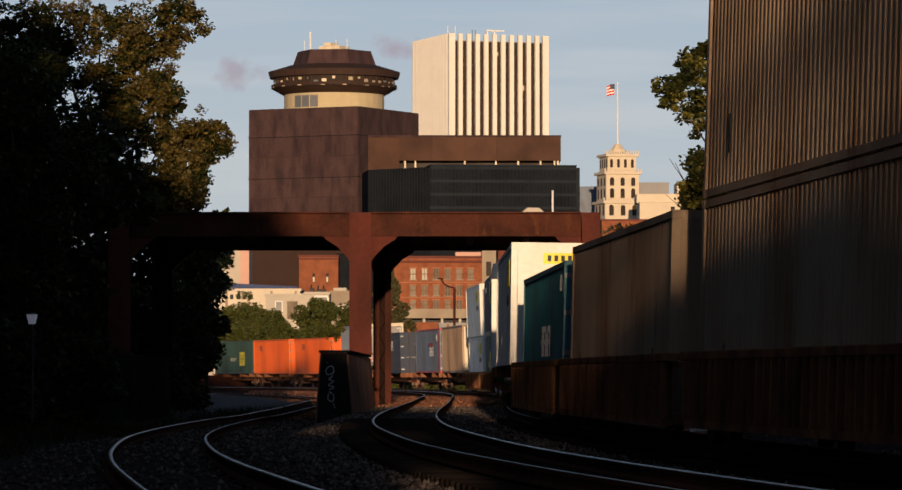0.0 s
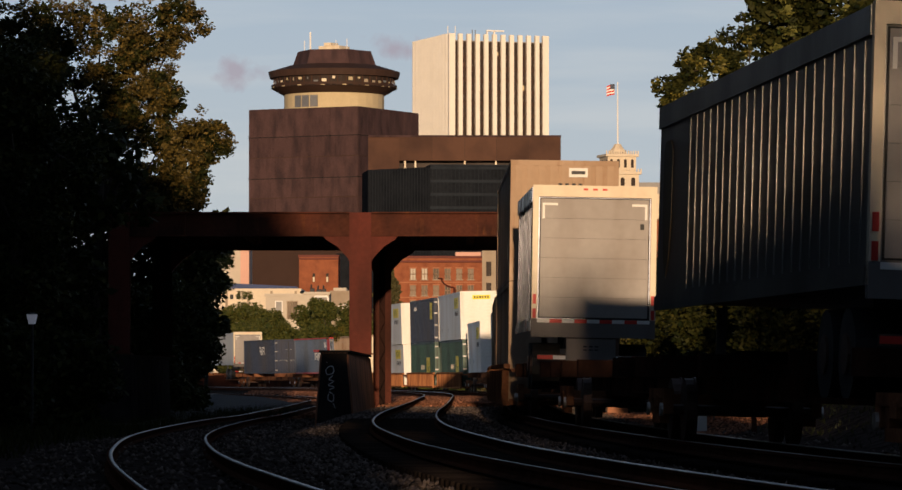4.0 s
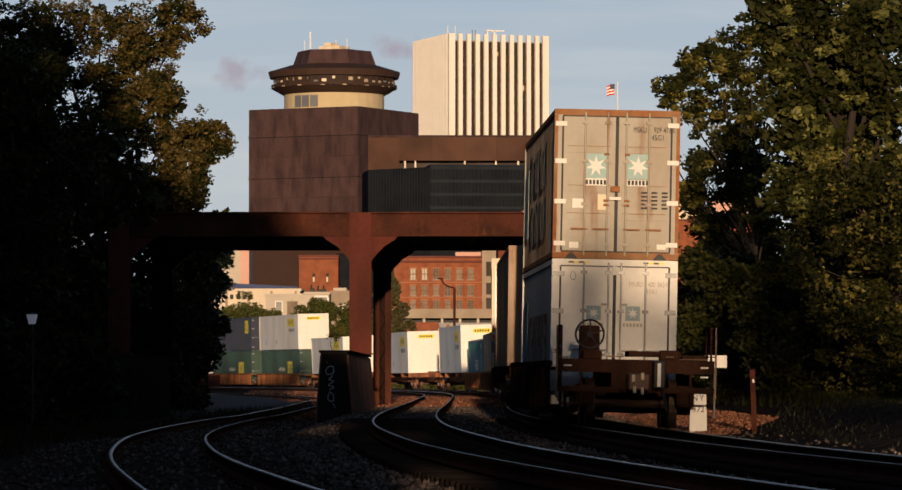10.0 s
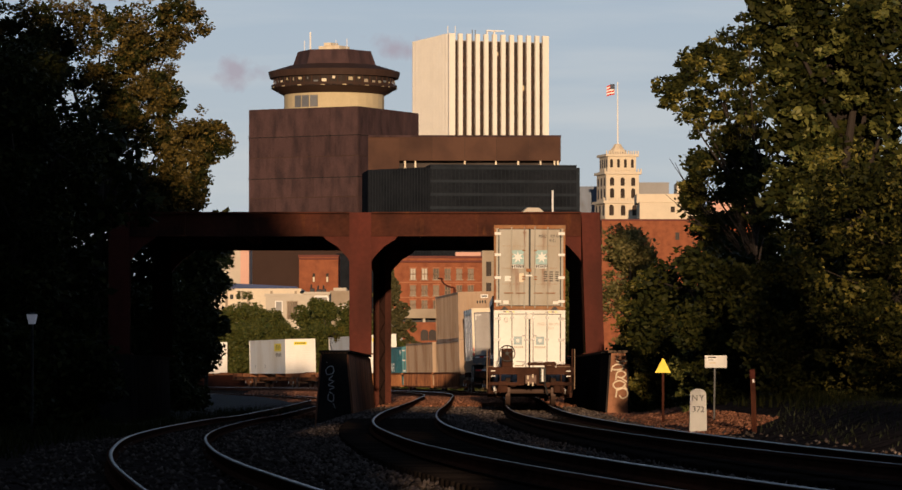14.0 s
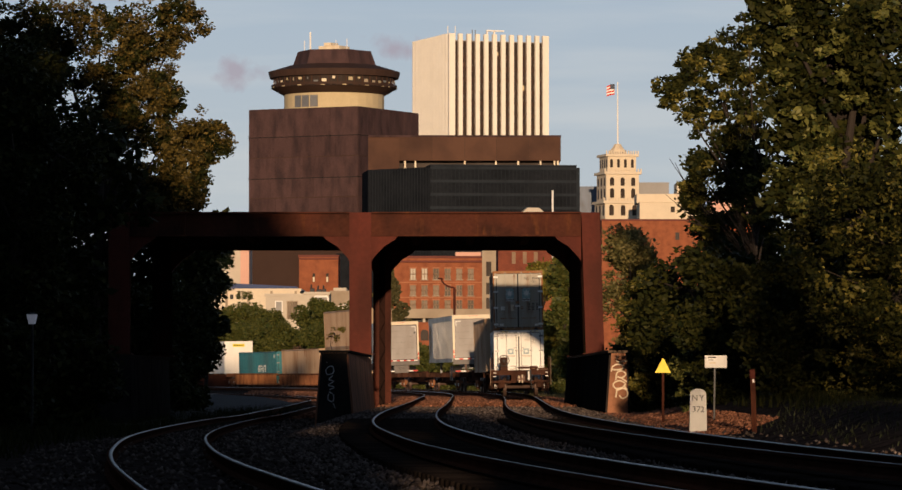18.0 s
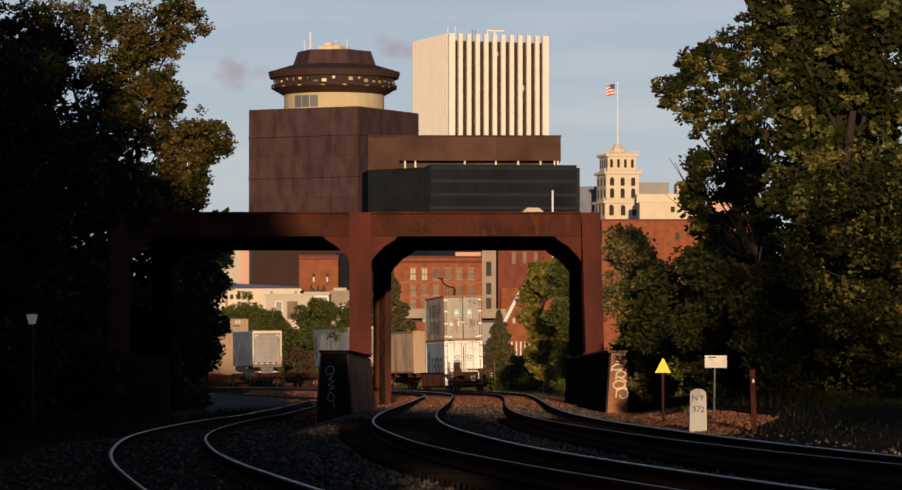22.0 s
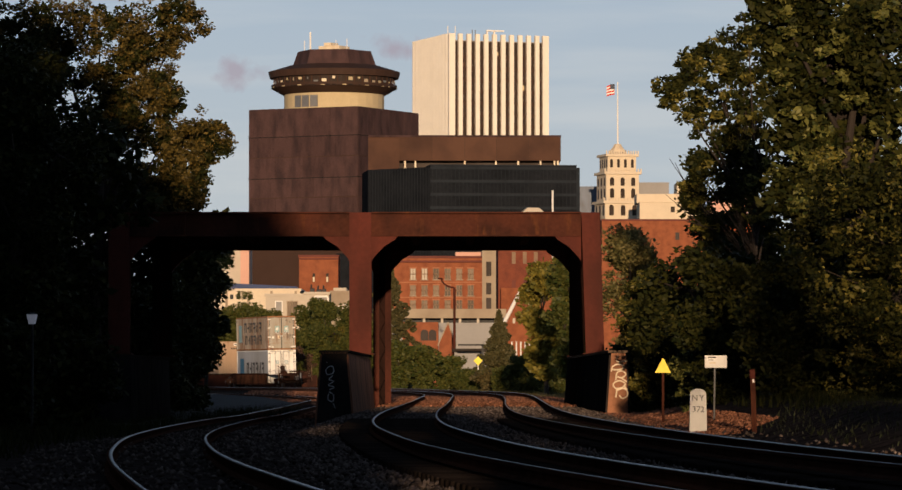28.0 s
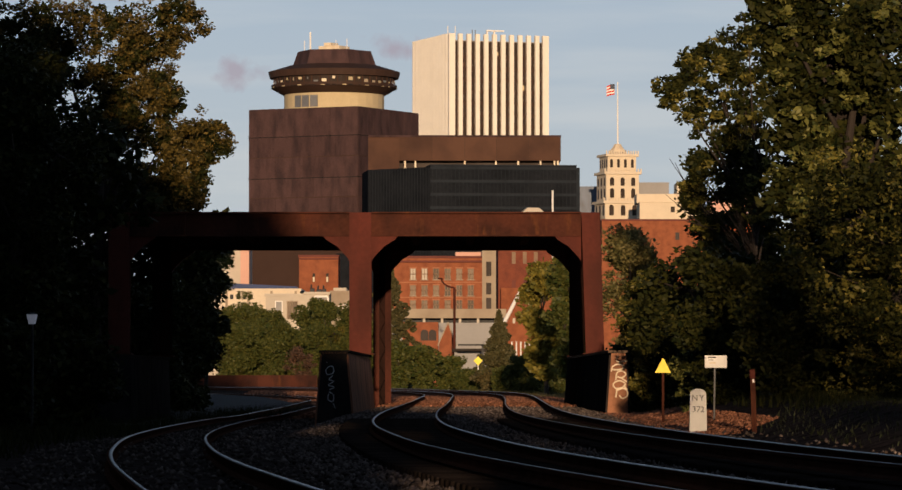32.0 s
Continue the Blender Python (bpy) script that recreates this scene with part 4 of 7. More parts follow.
def brick_mill():
    y = 600
    t = plain_house("brick_mill", "four-storey red brick mill with tall sash windows", -10.29, 4.63, y, 30, 18.53, "brick", "brick_dark")
    for j, (za, zb) in enumerate(((15.36, 16.99), (12.96, 14.50), (10.99, 12.27))):
        for i in range(6):
            cx = -5.66 + i * 1.72
            w = 0.46
            win = part("window", boxes((cx - w, cx + w, -0.03, 0.05, za, zb)), M["wall_white"] if i < 2 and j == 0 else M["pane_tan"], t)
            part("frame", boxes((cx - w, cx + w, -0.08, 0, (za + zb) / 2 - 0.07, (za + zb) / 2 + 0.07), (cx - 0.05, cx + 0.05, -0.08, 0, za, zb), (cx - w, cx - w + 0.1, -0.08, 0, za, zb), (cx + w - 0.1, cx + w, -0.08, 0, za, zb)), M["frame_tan"], win)
            part("lintel", boxes((cx - w - 0.1, cx + w + 0.1, -0.12, 0, zb, zb + 0.2)), M["brick_pale"], win)
            part("sill", boxes((cx - w - 0.1, cx + w + 0.1, -0.16, 0, za - 0.12, za)), M["wall_tan"], win)
    part("cornice", boxes((-10.4, 4.63, -0.35, 0, 17.9, 18.2)), M["brick_dark"], t)
    for z in (10.5, 12.7, 14.95):
        part("string_course", boxes((-10.3, 4.63, -0.1, 0, z - 0.08, z + 0.08)), M["brick_pale"], t)
    part("stair_tower", boxes((4.63, 6.69, -0.5, 12, -2, 20.16)), M["wall_tan"], t, "pale tan stair tower")
    for za, zb in ((15.87, 18.02), (13.13, 14.85), (10.99, 12.62)):
        part("window", boxes((5.23, 6.00, -0.6, -0.4, za, zb)), M["window_dark"], t)
    part("upper_block", boxes((0.69, 4.97, 12, 28, 18.53, 19.82)), M["wall_pink"], t)


def city_low():
    t = plain_house("brick_block", "red brick warehouse block with dark windows", 7.50, 16.09, 640, 30, 21.90, "brick_red", "brick")
    for i in range(3):
        for j in range(2):
            cx, za = 9.97 + i * 1.75, 19.43 - j * 4.5
            part("window", boxes((cx - 0.3, cx + 0.3, -0.05, 0.05, za - 0.6, za + 1.3)), M["frame_tan" if j == 0 else "brick_dark"], t)
    part("lower_wing", boxes((7.86, 16.09, -6, 0, -2, 14.86)), M["brick"], t)
    t = plain_house("brick_house", "small brick block with narrow slit windows", -24.14, -17.92, 640, 12, 19.89, "brick", "brick_dark")
    part("cornice", boxes((-24.2, -17.86, -0.2, 0, 19.5, 19.75)), M["brick_dark"], t)
    for x in (-22.0, -19.85):
        win = part("window", boxes((x, x + 0.4, -0.05, 0.05, 15.9, 17.3)), M["window_dark"], t)
        part("blind", boxes((x + 0.05, x + 0.33, -0.09, -0.05, 15.95, 16.75)), M["stone_cream"], win)
    plain_house("dark_block", "dark slate office block behind the brick", -19.80, -17.40, 700, 14, 21.96, "dark_glass")
    plain_house("pink_tower", "pink and cream apartment tower", -57.09, -45.13, 900, 14, 34.26, "wall_white")
    t = plain_house("pink_wall_block", "pink rendered wall block", -46.53, -44.63, 890, 8, 33.89, "wall_pink")
    t = plain_house("depot", "long cream low building with blue roof", -31.92, -20.96, 560, 20, 12.80, "stone_cream")
    bm = bmesh.new()
    prism(bm, [(-32.32, 0), (-20.56, 0), (-21.60, 0.64), (-31.04, 1.12)], 0, 20)
    bmesh.ops.transform(bm, matrix=Matrix.Translation((0, 20, 12.80)) @ Matrix.Rotation(radians(90), 4, "X"), verts=bm.verts)
    bmesh.ops.recalc_face_normals(bm, faces=bm.faces)
    part("roof", bm, M["roof_blue"], t)
    for k in range(4):
        part("opening", boxes((-30.72 + k * 0.9, -30.24 + k * 0.9, -0.06, 0.05, 11.68, 12.32)), M["black"], t)
    for x in (-31.36, -28.32, -25.12, -21.76):
        part("pilaster", boxes((x, x + 0.35, -0.14, 0.02, -1, 12.80)), M["wall_tan"], t)
    for k, (x, w, h) in enumerate(((-18.6, 0.6, 0.5), (-17.8, 0.7, 0.4), (-17.1, 0.5, 0.5))):
        u = thing("roof_unit", "small dark rooftop machine on parapet", "vent", Matrix.Translation((x, 531 + 2 * k, 11.71 + 0.35)))
        part("casing", boxes((0, w, 0, 1.0, -0.02, h), bevel=0.05), M["black"], u)
        part("pipe", rod(bmesh.new(), (w * 0.3, 0.4, h), (w * 0.3, 0.4, h + 0.5), 0.12, 7), M["black"], u)
    t = plain_house("white_shed", "white utility sheds with roll doors", -24.84, -17.59, 540, 12, 11.68, "wall_white")
    for x0, x1, mat in ((-23.45, -22.68, "wall_grey"), (-21.91, -21.37, "pane_tan"), (-21.21, -20.60, "pane_tan")):
        door = part("roll_door", boxes((x0, x1, -0.08, 0.05, 8.6, 10.95)), M[mat], t)
        part("door_frame", boxes((x0 - 0.12, x0, -0.14, 0.05, 8.6, 11.07), (x1, x1 + 0.12, -0.14, 0.05, 8.6, 11.07), (x0, x1, -0.14, 0.05, 10.95, 11.07)), M["paint_white" if mat == "wall_grey" else "wall_tan"], door)
    part("coping", boxes((-24.9, -17.5, -0.12, 0.3, 11.68, 11.8)), M["stone_cream"], t)
    t = plain_house("white_hall", "white hall with rounded grey front", -19.23, -16.05, 530, 12, 11.71, "wall_white")
    gate = part("front_panel", boxes((-17.87, -16.28, -0.1, 0.05, 8.2, 11.33)), M["wall_grey"], t, "grey ribbed roll door")
    for k in range(9):
        part("rib", boxes((-17.85, -16.30, -0.13, -0.1, 8.3 + k * 0.33, 8.42 + k * 0.33)), M["wall_tan"], gate)
    bm = boxes((-18.12, -17.87, -0.16, 0.05, 8.2, 11.2), (-16.28, -16.03, -0.16, 0.05, 8.2, 11.2), (-17.9, -16.25, -0.16, 0.05, 11.33, 11.58))
    for xa, xb in ((-18.0, -17.86), (-16.15, -16.29)):
        rod(bm, (xa, -0.06, 11.15), (xb, -0.06, 11.45), 0.13, 6)
    part("rounded_frame", bm, M["paint_white"], t, "white rounded door frame")
    t = plain_house("grey_silo_block", "pale grey block with sloped shoulder", -15.45, -13.15, 520, 12, 11.66, "wall_tan")
    part("roof_hut", boxes((-15.2, -13.52, 1, 8, 11.66, 12.40)), M["wall_white"], t)
    bm = bmesh.new()
    prism(bm, [(-13.15, 6.0), (-12.62, 6.0), (-12.62, 11.05), (-13.15, 11.66)], 0, 12)
    bmesh.ops.transform(bm, matrix=Matrix.Translation((0, 12, 0)) @ Matrix.Rotation(radians(90), 4, "X"), verts=bm.verts)
    bmesh.ops.recalc_face_normals(bm, faces=bm.faces)
    part("shoulder", bm, M["wall_grey"], t)
    for cx in (-14.25, -13.7):
        bm = bmesh.new()
        ring = [Vector((cx + 0.26 * math.cos(a), -0.06, 9.85 + 0.42 * math.sin(a))) for a in [i * math.tau / 10 for i in range(8)]]
        for p, q in zip(ring[:-1], ring[1:]):
            rod(bm, p, q, 0.05, 5)
        part("painted_loop", bm, M["paint_white"], t, "white painted loop")
    t = thing("parking_deck", "pale concrete parking deck on dark open bays", "building", Matrix.Translation((0, 560, 0)))
    part("parapet", boxes((-9.92, 7.68, 0, 30, 9.04, 10.32)), M["wall_tan"], t)
    part("bay", boxes((-9.92, 7.68, 3, 30, 8.40, 9.04)), M["black"], t)
    for k in range(7):
        x = -3.92 + k * 2.5
        part("pillar", boxes((x, x + 0.35, 0.5, 1, 8.32, 9.04)), M["wall_white"], t)
    part("wall", boxes((-9.92, 7.68, 0.3, 30, -2, 8.40)), M["wall_grey"], t)
    t = thing("brick_depot", "small red brick depot with arched windows and gable", "building", Matrix.Translation((0, 520, 0)))
    part("wall", boxes((-6.24, -1.63, 0, 10, -2, 7.94)), M["brick"], t)
    for x in (-3.42, -2.38):
        part("window", arched(bmesh.new(), x, -0.05, 5.57, 6.98, 0.5), M["window_dark"], t)
    bm = bmesh.new()
    prism(bm, [(-1.63, 4.97), (0.59, 4.97), (-0.37, 7.87)], 0, 9)
    bmesh.ops.transform(bm, matrix=Matrix.Translation((0, 9, 0)) @ Matrix.Rotation(radians(90), 4, "X"), verts=bm.verts)
    bmesh.ops.recalc_face_normals(bm, faces=bm.faces)
    part("gable", bm, M["brick"], t)
    part("wall", boxes((-1.56, 0.52, 0.1, 9, -2, 4.97)), M["brick"], t)
    for a, b in ((-1.71, -0.37), (0.67, -0.37)):
        part("roof_slope", rod(bmesh.new(), (a, -0.15, 4.90), (b, -0.15, 7.94), 0.09, 5), M["wall_tan"], t)
    t = plain_house("rear_shed", "long olive-roofed shed beyond the tracks", 0.41, 5.90, 480, 14, 3.84, "wall_grey", "brick_dark")
    part("roof", boxes((0.14, 6.03, -0.5, 14, 3.84, 4.25)), M["bark"], t)
    # behind the columns, right of the bridge
    plain_house("blue_glass_office", "blue-grey glass office seen past the bridge", 41.23, 48.66, 1300, 20, 61.87, "box_bluegrey")
    plain_house("grey_roof_block", "dark grey rooftop storey behind the stone tower", 59.25, 69.30, 1280, 18, 62.22, "wall_grey")
    t = plain_house("cream_block", "cream flat-roofed block beside stone tower", 56.23, 74.06, 1200, 20, 52.73, "stone_cream")
    part("upper_storey", boxes((55.54, 67.54, 4, 20, 52.73, 55.47)), M["stone_cream"], t)
    part("stair_head", boxes((67.54, 73.71, 3, 20, 52.73, 58.90)), M["stone_cream"], t)
    part("window", boxes((65.49, 66.69, -0.1, 0.1, 49.82, 51.53)), M["window_dark"], t)
    t = plain_house("brick_terrace", "long red brick building with tall windows", 29.94, 62.40, 800, 20, 31.82, "brick", "brick_dark")
    part("step", boxes((47.54, 62.40, -0.3, 10, 31.82, 32.73)), M["brick"], t)
    for x in (44.57, 54.86, 57.83):
        part("window", boxes((x, x + 0.8, -0.08, 0.1, 28.05, 29.53)), M["window_dark"], t)
    plain_house("pale_block", "pale block glimpsed behind the trees", 70.87, 81.09, 1100, 15, 49.05, "wall_pink")
    t = thing("street_lamp", "tall street lamp with curved arm", "street lamp", Matrix.Translation((0.43, 500, 0)))
    bm = rod(bmesh.new(), (0, 0, -2), (0, 0, 11.96), 0.19, 8, 0.15)
    pts = [Vector((-0.0 - 1.6 * math.sin(a), 0, 11.96 + 1.15 * (1 - math.cos(a)))) for a in [i * math.pi / 12 for i in range(7)]]
    for p, q in zip(pts[:-1], pts[1:]):
        rod(bm, p, q, 0.13, 6)
    part("pole", bm, M["rust_dim"], t)
    part("lamp_head", boxes((-2.1, -1.5, -0.15, 0.15, 13.00, 13.18), bevel=0.03), M["rust_dim"], t)
    t = thing("lift_boom", "white slanting boom of a lift truck", "boom", Matrix.Translation((0, 500, 0)))
    part("boom", rod(bmesh.new(), (5.35, 0, 5.2), (8.70, 0, 11.70), 0.27, 8, 0.22), M["paint_white"], t)
    part("jib", rod(bmesh.new(), (8.70, 0, 11.9), (10.2, 0, 8.9), 0.06, 6), M["paint_white"], t, "thin hanging jib")
    part("jib_head", rod(bmesh.new(), (8.55, 0, 11.6), (8.8, 0, 12.1), 0.12, 6), M["black"], t)
    part("turntable", boxes((4.0, 6.2, -0.8, 0.8, -1.5, 5.3), bevel=0.1), M["wall_grey"], t)
    for k in range(5):
        u = thing("white_post", "short white post by the far road", "post", Matrix.Translation((7.1 + k * 0.52, 470, 0)), group="white posts")
        part("shaft", rod(bmesh.new(), (0, 0, 3.0), (0, 0, 5.0), 0.09, 8), M["paint_white"], u)
        part("base", boxes((-0.1, 0.1, -0.1, 0.1, -1.5, 3.0)), M["concrete_brown"], u)
    t = thing("gantry", "dark signal gantry arm by the road", "gantry", Matrix.Translation((0, 470, 0)))
    part("arm", boxes((0.81, 3.89, 0, 0.3, 4.52, 4.72)), M["black"], t)
    part("mast", boxes((3.56, 3.83, 0, 0.3, -1, 4.72)), M["black"], t)
    y = 400
    t = thing("diamond_sign", "yellow diamond road sign on post", "sign", Matrix.Translation((2.69, y, 0)))
    part("post", boxes((-0.05, 0.05, 0, 0.08, -1, 2.90)), M["steel_grey"], t)
    part("plate", boxes((-0.32, 0.32, -0.03, 0, -0.32, 0.32)), M["yellow"], t, m=Matrix.Translation((0, 0, 2.50)) @ Matrix.Rotation(radians(45), 4, "Y"))
    t = thing("girder_wall", "low rusty girder wall along the far track", "girder", Matrix.Translation((0, 362, 0)), kind="structure")
    bm = boxes((-34, -12.00, 0, 0.3, -0.9, 1.06))
    part("plate_girder", bm, M["rust"], t)


brown_tower()
white_tower()
banded_block()
glass_block()
cream_tower()
brick_mill()
city_low()


# ---------------------------------------------------------------- trees
def leaf_cloud(centres, radii, per, size, seed, flat=0.0):
    """Small bent leaves scattered round clump centres, as one mesh's arrays."""
    rng = np.random.default_rng(seed)
    c = np.repeat(np.asarray(centres), per, axis=0)
    r = np.repeat(np.asarray(radii), per)
    n = len(c)
    d = rng.normal(0, 1, (n, 3))
    d /= np.linalg.norm(d, axis=1, keepdims=True)
    p = c + d * (r * rng.uniform(0.25, 1.0, n) ** 0.6)[:, None] * np.array([1, 1, 0.75])
    a = rng.normal(0, 1, (n, 3))
    a[:, 2] *= 0.6
    a /= np.linalg.norm(a, axis=1, keepdims=True)
    b = np.cross(a, rng.normal(0, 1, (n, 3)))
    b /= np.linalg.norm(b, axis=1, keepdims=True)
    s = size * rng.uniform(0.6, 1.35, n)[:, None]
    v = np.stack([p - a * s, p + b * s * 0.55, p + a * s, p - b * s * 0.55], 1).reshape(-1, 3)
    f = np.arange(4 * n).reshape(-1, 4)
    return v, f


def mesh_arrays(name, v, f, mat):
    me = bpy.data.meshes.new(name)
    me.vertices.add(len(v))
    me.vertices.foreach_set("co", v.astype(np.float32).ravel())
    k = f.shape[1]
    me.loops.add(f.size)
    me.loops.foreach_set("vertex_index", f.astype(np.int32).ravel())
    me.polygons.add(len(f))
    me.polygons.foreach_set("loop_start", np.arange(0, f.size, k, dtype=np.int32))
    me.update(calc_edges=True)
    me.validate()
    me.materials.append(mat)
    return me


def broad_tree(label, x, y, z, height, spread, leaf, seed, clumps=120, per=90, size=0.2, low=0.25, trunk=0.28, clump=1.0, lobes=7, cat="tree", name="tree", shape=(), spray=None):
    """A trunk with limbs that end in leaf clumps; the crown is a union of uneven lobes with gaps."""
    rng = np.random.default_rng(seed)
    t = thing(name, label, cat, Matrix.Translation((x, y, z)))
    bm = bmesh.new()
    top = Vector((rng.normal(0, 0.3), rng.normal(0, 0.3), height * 0.72))
    joints = [Vector((0, 0, -0.4)), Vector((rng.normal(0, 0.15), rng.normal(0, 0.15), height * 0.25)), Vector((rng.normal(0, 0.3), rng.normal(0, 0.3), height * 0.5)), top]
    for i in range(3):
        rod(bm, joints[i], joints[i + 1], trunk * (1 - i * 0.28), 8, trunk * (0.72 - i * 0.26))
    centres, radii = [], []
    L = []
    for sx_, sy_, sz_, sr_ in shape:
        c = Vector((sx_, sy_, sz_))
        L.append((c, sr_))
        rod(bm, joints[1].lerp(joints[3], min(1, max(0, sz_ / height - 0.3))), c, trunk * 0.32, 6, trunk * 0.08)
    for i in range(0 if shape else lobes):
        a = i * 2.399 + rng.uniform(-0.4, 0.4)
        f = (i + 0.5) / lobes
        hz = height * (low + 0.08 + (0.88 - low) * f)
        rr = spread * math.sin(math.pi * min(1, 0.18 + 0.72 * (1 - f) + 0.12)) * rng.uniform(0.5, 0.75)
        c = Vector((rr * math.cos(a), rr * math.sin(a), hz))
        L.append((c, spread * rng.uniform(0.36, 0.52)))
        base = joints[1].lerp(joints[3], min(1, f * 0.9))
        rod(bm, base, c, trunk * 0.32, 6, trunk * 0.08)
    if not shape:
        L.append((Vector((top.x, top.y, height * 0.86)), spread * 0.42))
    limbs = bmesh.new()
    for k in range(clumps):
        c, r = L[k % len(L)]
        d = Vector(rng.normal(0, 1, 3))
        d.normalize()
        d.z = d.z * 0.9 + 0.12
        p = c + d * r * float(rng.uniform(0.55, 1.08))
        p.z = min(p.z, height)
        centres.append(tuple(p)), radii.append(clump * float(rng.uniform(0.55, 1.15)))
        if k % 3 == 0:
            rod(limbs, c, p, 0.035, 4, 0.012)
    part("trunk", bm, M["bark"], t)
    tagged(part("branchwork", limbs, M["bark"], t), kind="stuff")
    v, f = leaf_cloud(centres, radii, per, size, seed)
    part("crown", mesh_arrays("crown", v, f, M[leaf]), None, t)
    if spray:                                    # looser outer tips, in brighter leaves that stand in for sun
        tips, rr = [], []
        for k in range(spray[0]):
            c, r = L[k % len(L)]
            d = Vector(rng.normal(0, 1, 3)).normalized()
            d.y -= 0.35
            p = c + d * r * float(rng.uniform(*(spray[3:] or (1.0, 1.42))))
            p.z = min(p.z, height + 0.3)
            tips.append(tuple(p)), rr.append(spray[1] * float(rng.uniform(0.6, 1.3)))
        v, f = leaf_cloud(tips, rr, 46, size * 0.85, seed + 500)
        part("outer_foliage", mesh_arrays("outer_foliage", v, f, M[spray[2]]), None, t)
    return t


def conifer(label, x, y, z, height, width, seed, per=60, clumps=260, size=0.11):
    """A spire of drooping sprays round a straight stem."""
    rng = np.random.default_rng(seed)
    t = thing("conifer", label, "tree", Matrix.Translation((x, y, z)))
    part("trunk", rod(bmesh.new(), (0, 0, -0.3), (0, 0, height * 0.97), 0.22, 7, 0.03), M["bark"], t)
    c, r = [], []
    for k in range(clumps):
        f = ((k + 0.5) / clumps) ** 1.25
        a, hz = k * 2.4, height * (0.05 + 0.95 * f)
        rr = width * (1 - f) * rng.uniform(0.35, 1.0) * (0.85 + 0.2 * math.sin(f * 40 + a))
        c.append((rr * math.cos(a), rr * math.sin(a), hz - 0.15 * rr)), r.append(0.16 + 0.34 * (1 - f))
    v, f = leaf_cloud(c, r, per, size, seed)
    part("crown", mesh_arrays("crown", v, f, M["needle"]), None, t)


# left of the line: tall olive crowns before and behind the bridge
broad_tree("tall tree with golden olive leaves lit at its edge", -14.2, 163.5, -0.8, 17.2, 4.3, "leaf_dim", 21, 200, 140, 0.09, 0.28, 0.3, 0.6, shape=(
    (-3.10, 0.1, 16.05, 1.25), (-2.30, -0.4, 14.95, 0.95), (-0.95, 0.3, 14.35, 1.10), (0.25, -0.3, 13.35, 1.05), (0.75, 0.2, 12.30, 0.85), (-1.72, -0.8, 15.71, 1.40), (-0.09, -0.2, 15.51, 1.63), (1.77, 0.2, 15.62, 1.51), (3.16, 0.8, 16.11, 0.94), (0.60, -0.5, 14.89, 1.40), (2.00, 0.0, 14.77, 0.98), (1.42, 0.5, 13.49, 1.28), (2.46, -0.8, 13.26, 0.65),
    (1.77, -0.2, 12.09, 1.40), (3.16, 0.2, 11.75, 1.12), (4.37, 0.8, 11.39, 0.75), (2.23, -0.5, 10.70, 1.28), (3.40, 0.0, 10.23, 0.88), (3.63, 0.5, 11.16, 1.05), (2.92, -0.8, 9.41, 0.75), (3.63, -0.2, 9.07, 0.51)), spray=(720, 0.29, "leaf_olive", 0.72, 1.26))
broad_tree("tall tree beside the bridge, leaves coloured dark for shade", -16.6, 150, -0.8, 14.3, 3.7, "leaf_dim", 22, 220, 130, 0.12, 0.2, 0.35, 0.85, 12)
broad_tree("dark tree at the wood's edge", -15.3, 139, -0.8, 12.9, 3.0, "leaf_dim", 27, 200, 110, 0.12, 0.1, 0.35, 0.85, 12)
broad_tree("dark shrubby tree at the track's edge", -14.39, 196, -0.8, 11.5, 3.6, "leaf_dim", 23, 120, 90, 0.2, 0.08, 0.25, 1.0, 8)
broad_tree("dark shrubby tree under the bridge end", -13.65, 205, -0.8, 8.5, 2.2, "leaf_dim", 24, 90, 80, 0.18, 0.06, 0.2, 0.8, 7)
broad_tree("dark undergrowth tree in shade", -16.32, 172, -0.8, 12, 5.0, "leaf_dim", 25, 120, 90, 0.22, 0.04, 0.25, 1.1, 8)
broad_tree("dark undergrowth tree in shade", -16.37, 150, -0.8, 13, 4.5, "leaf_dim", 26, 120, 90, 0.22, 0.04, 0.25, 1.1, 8)
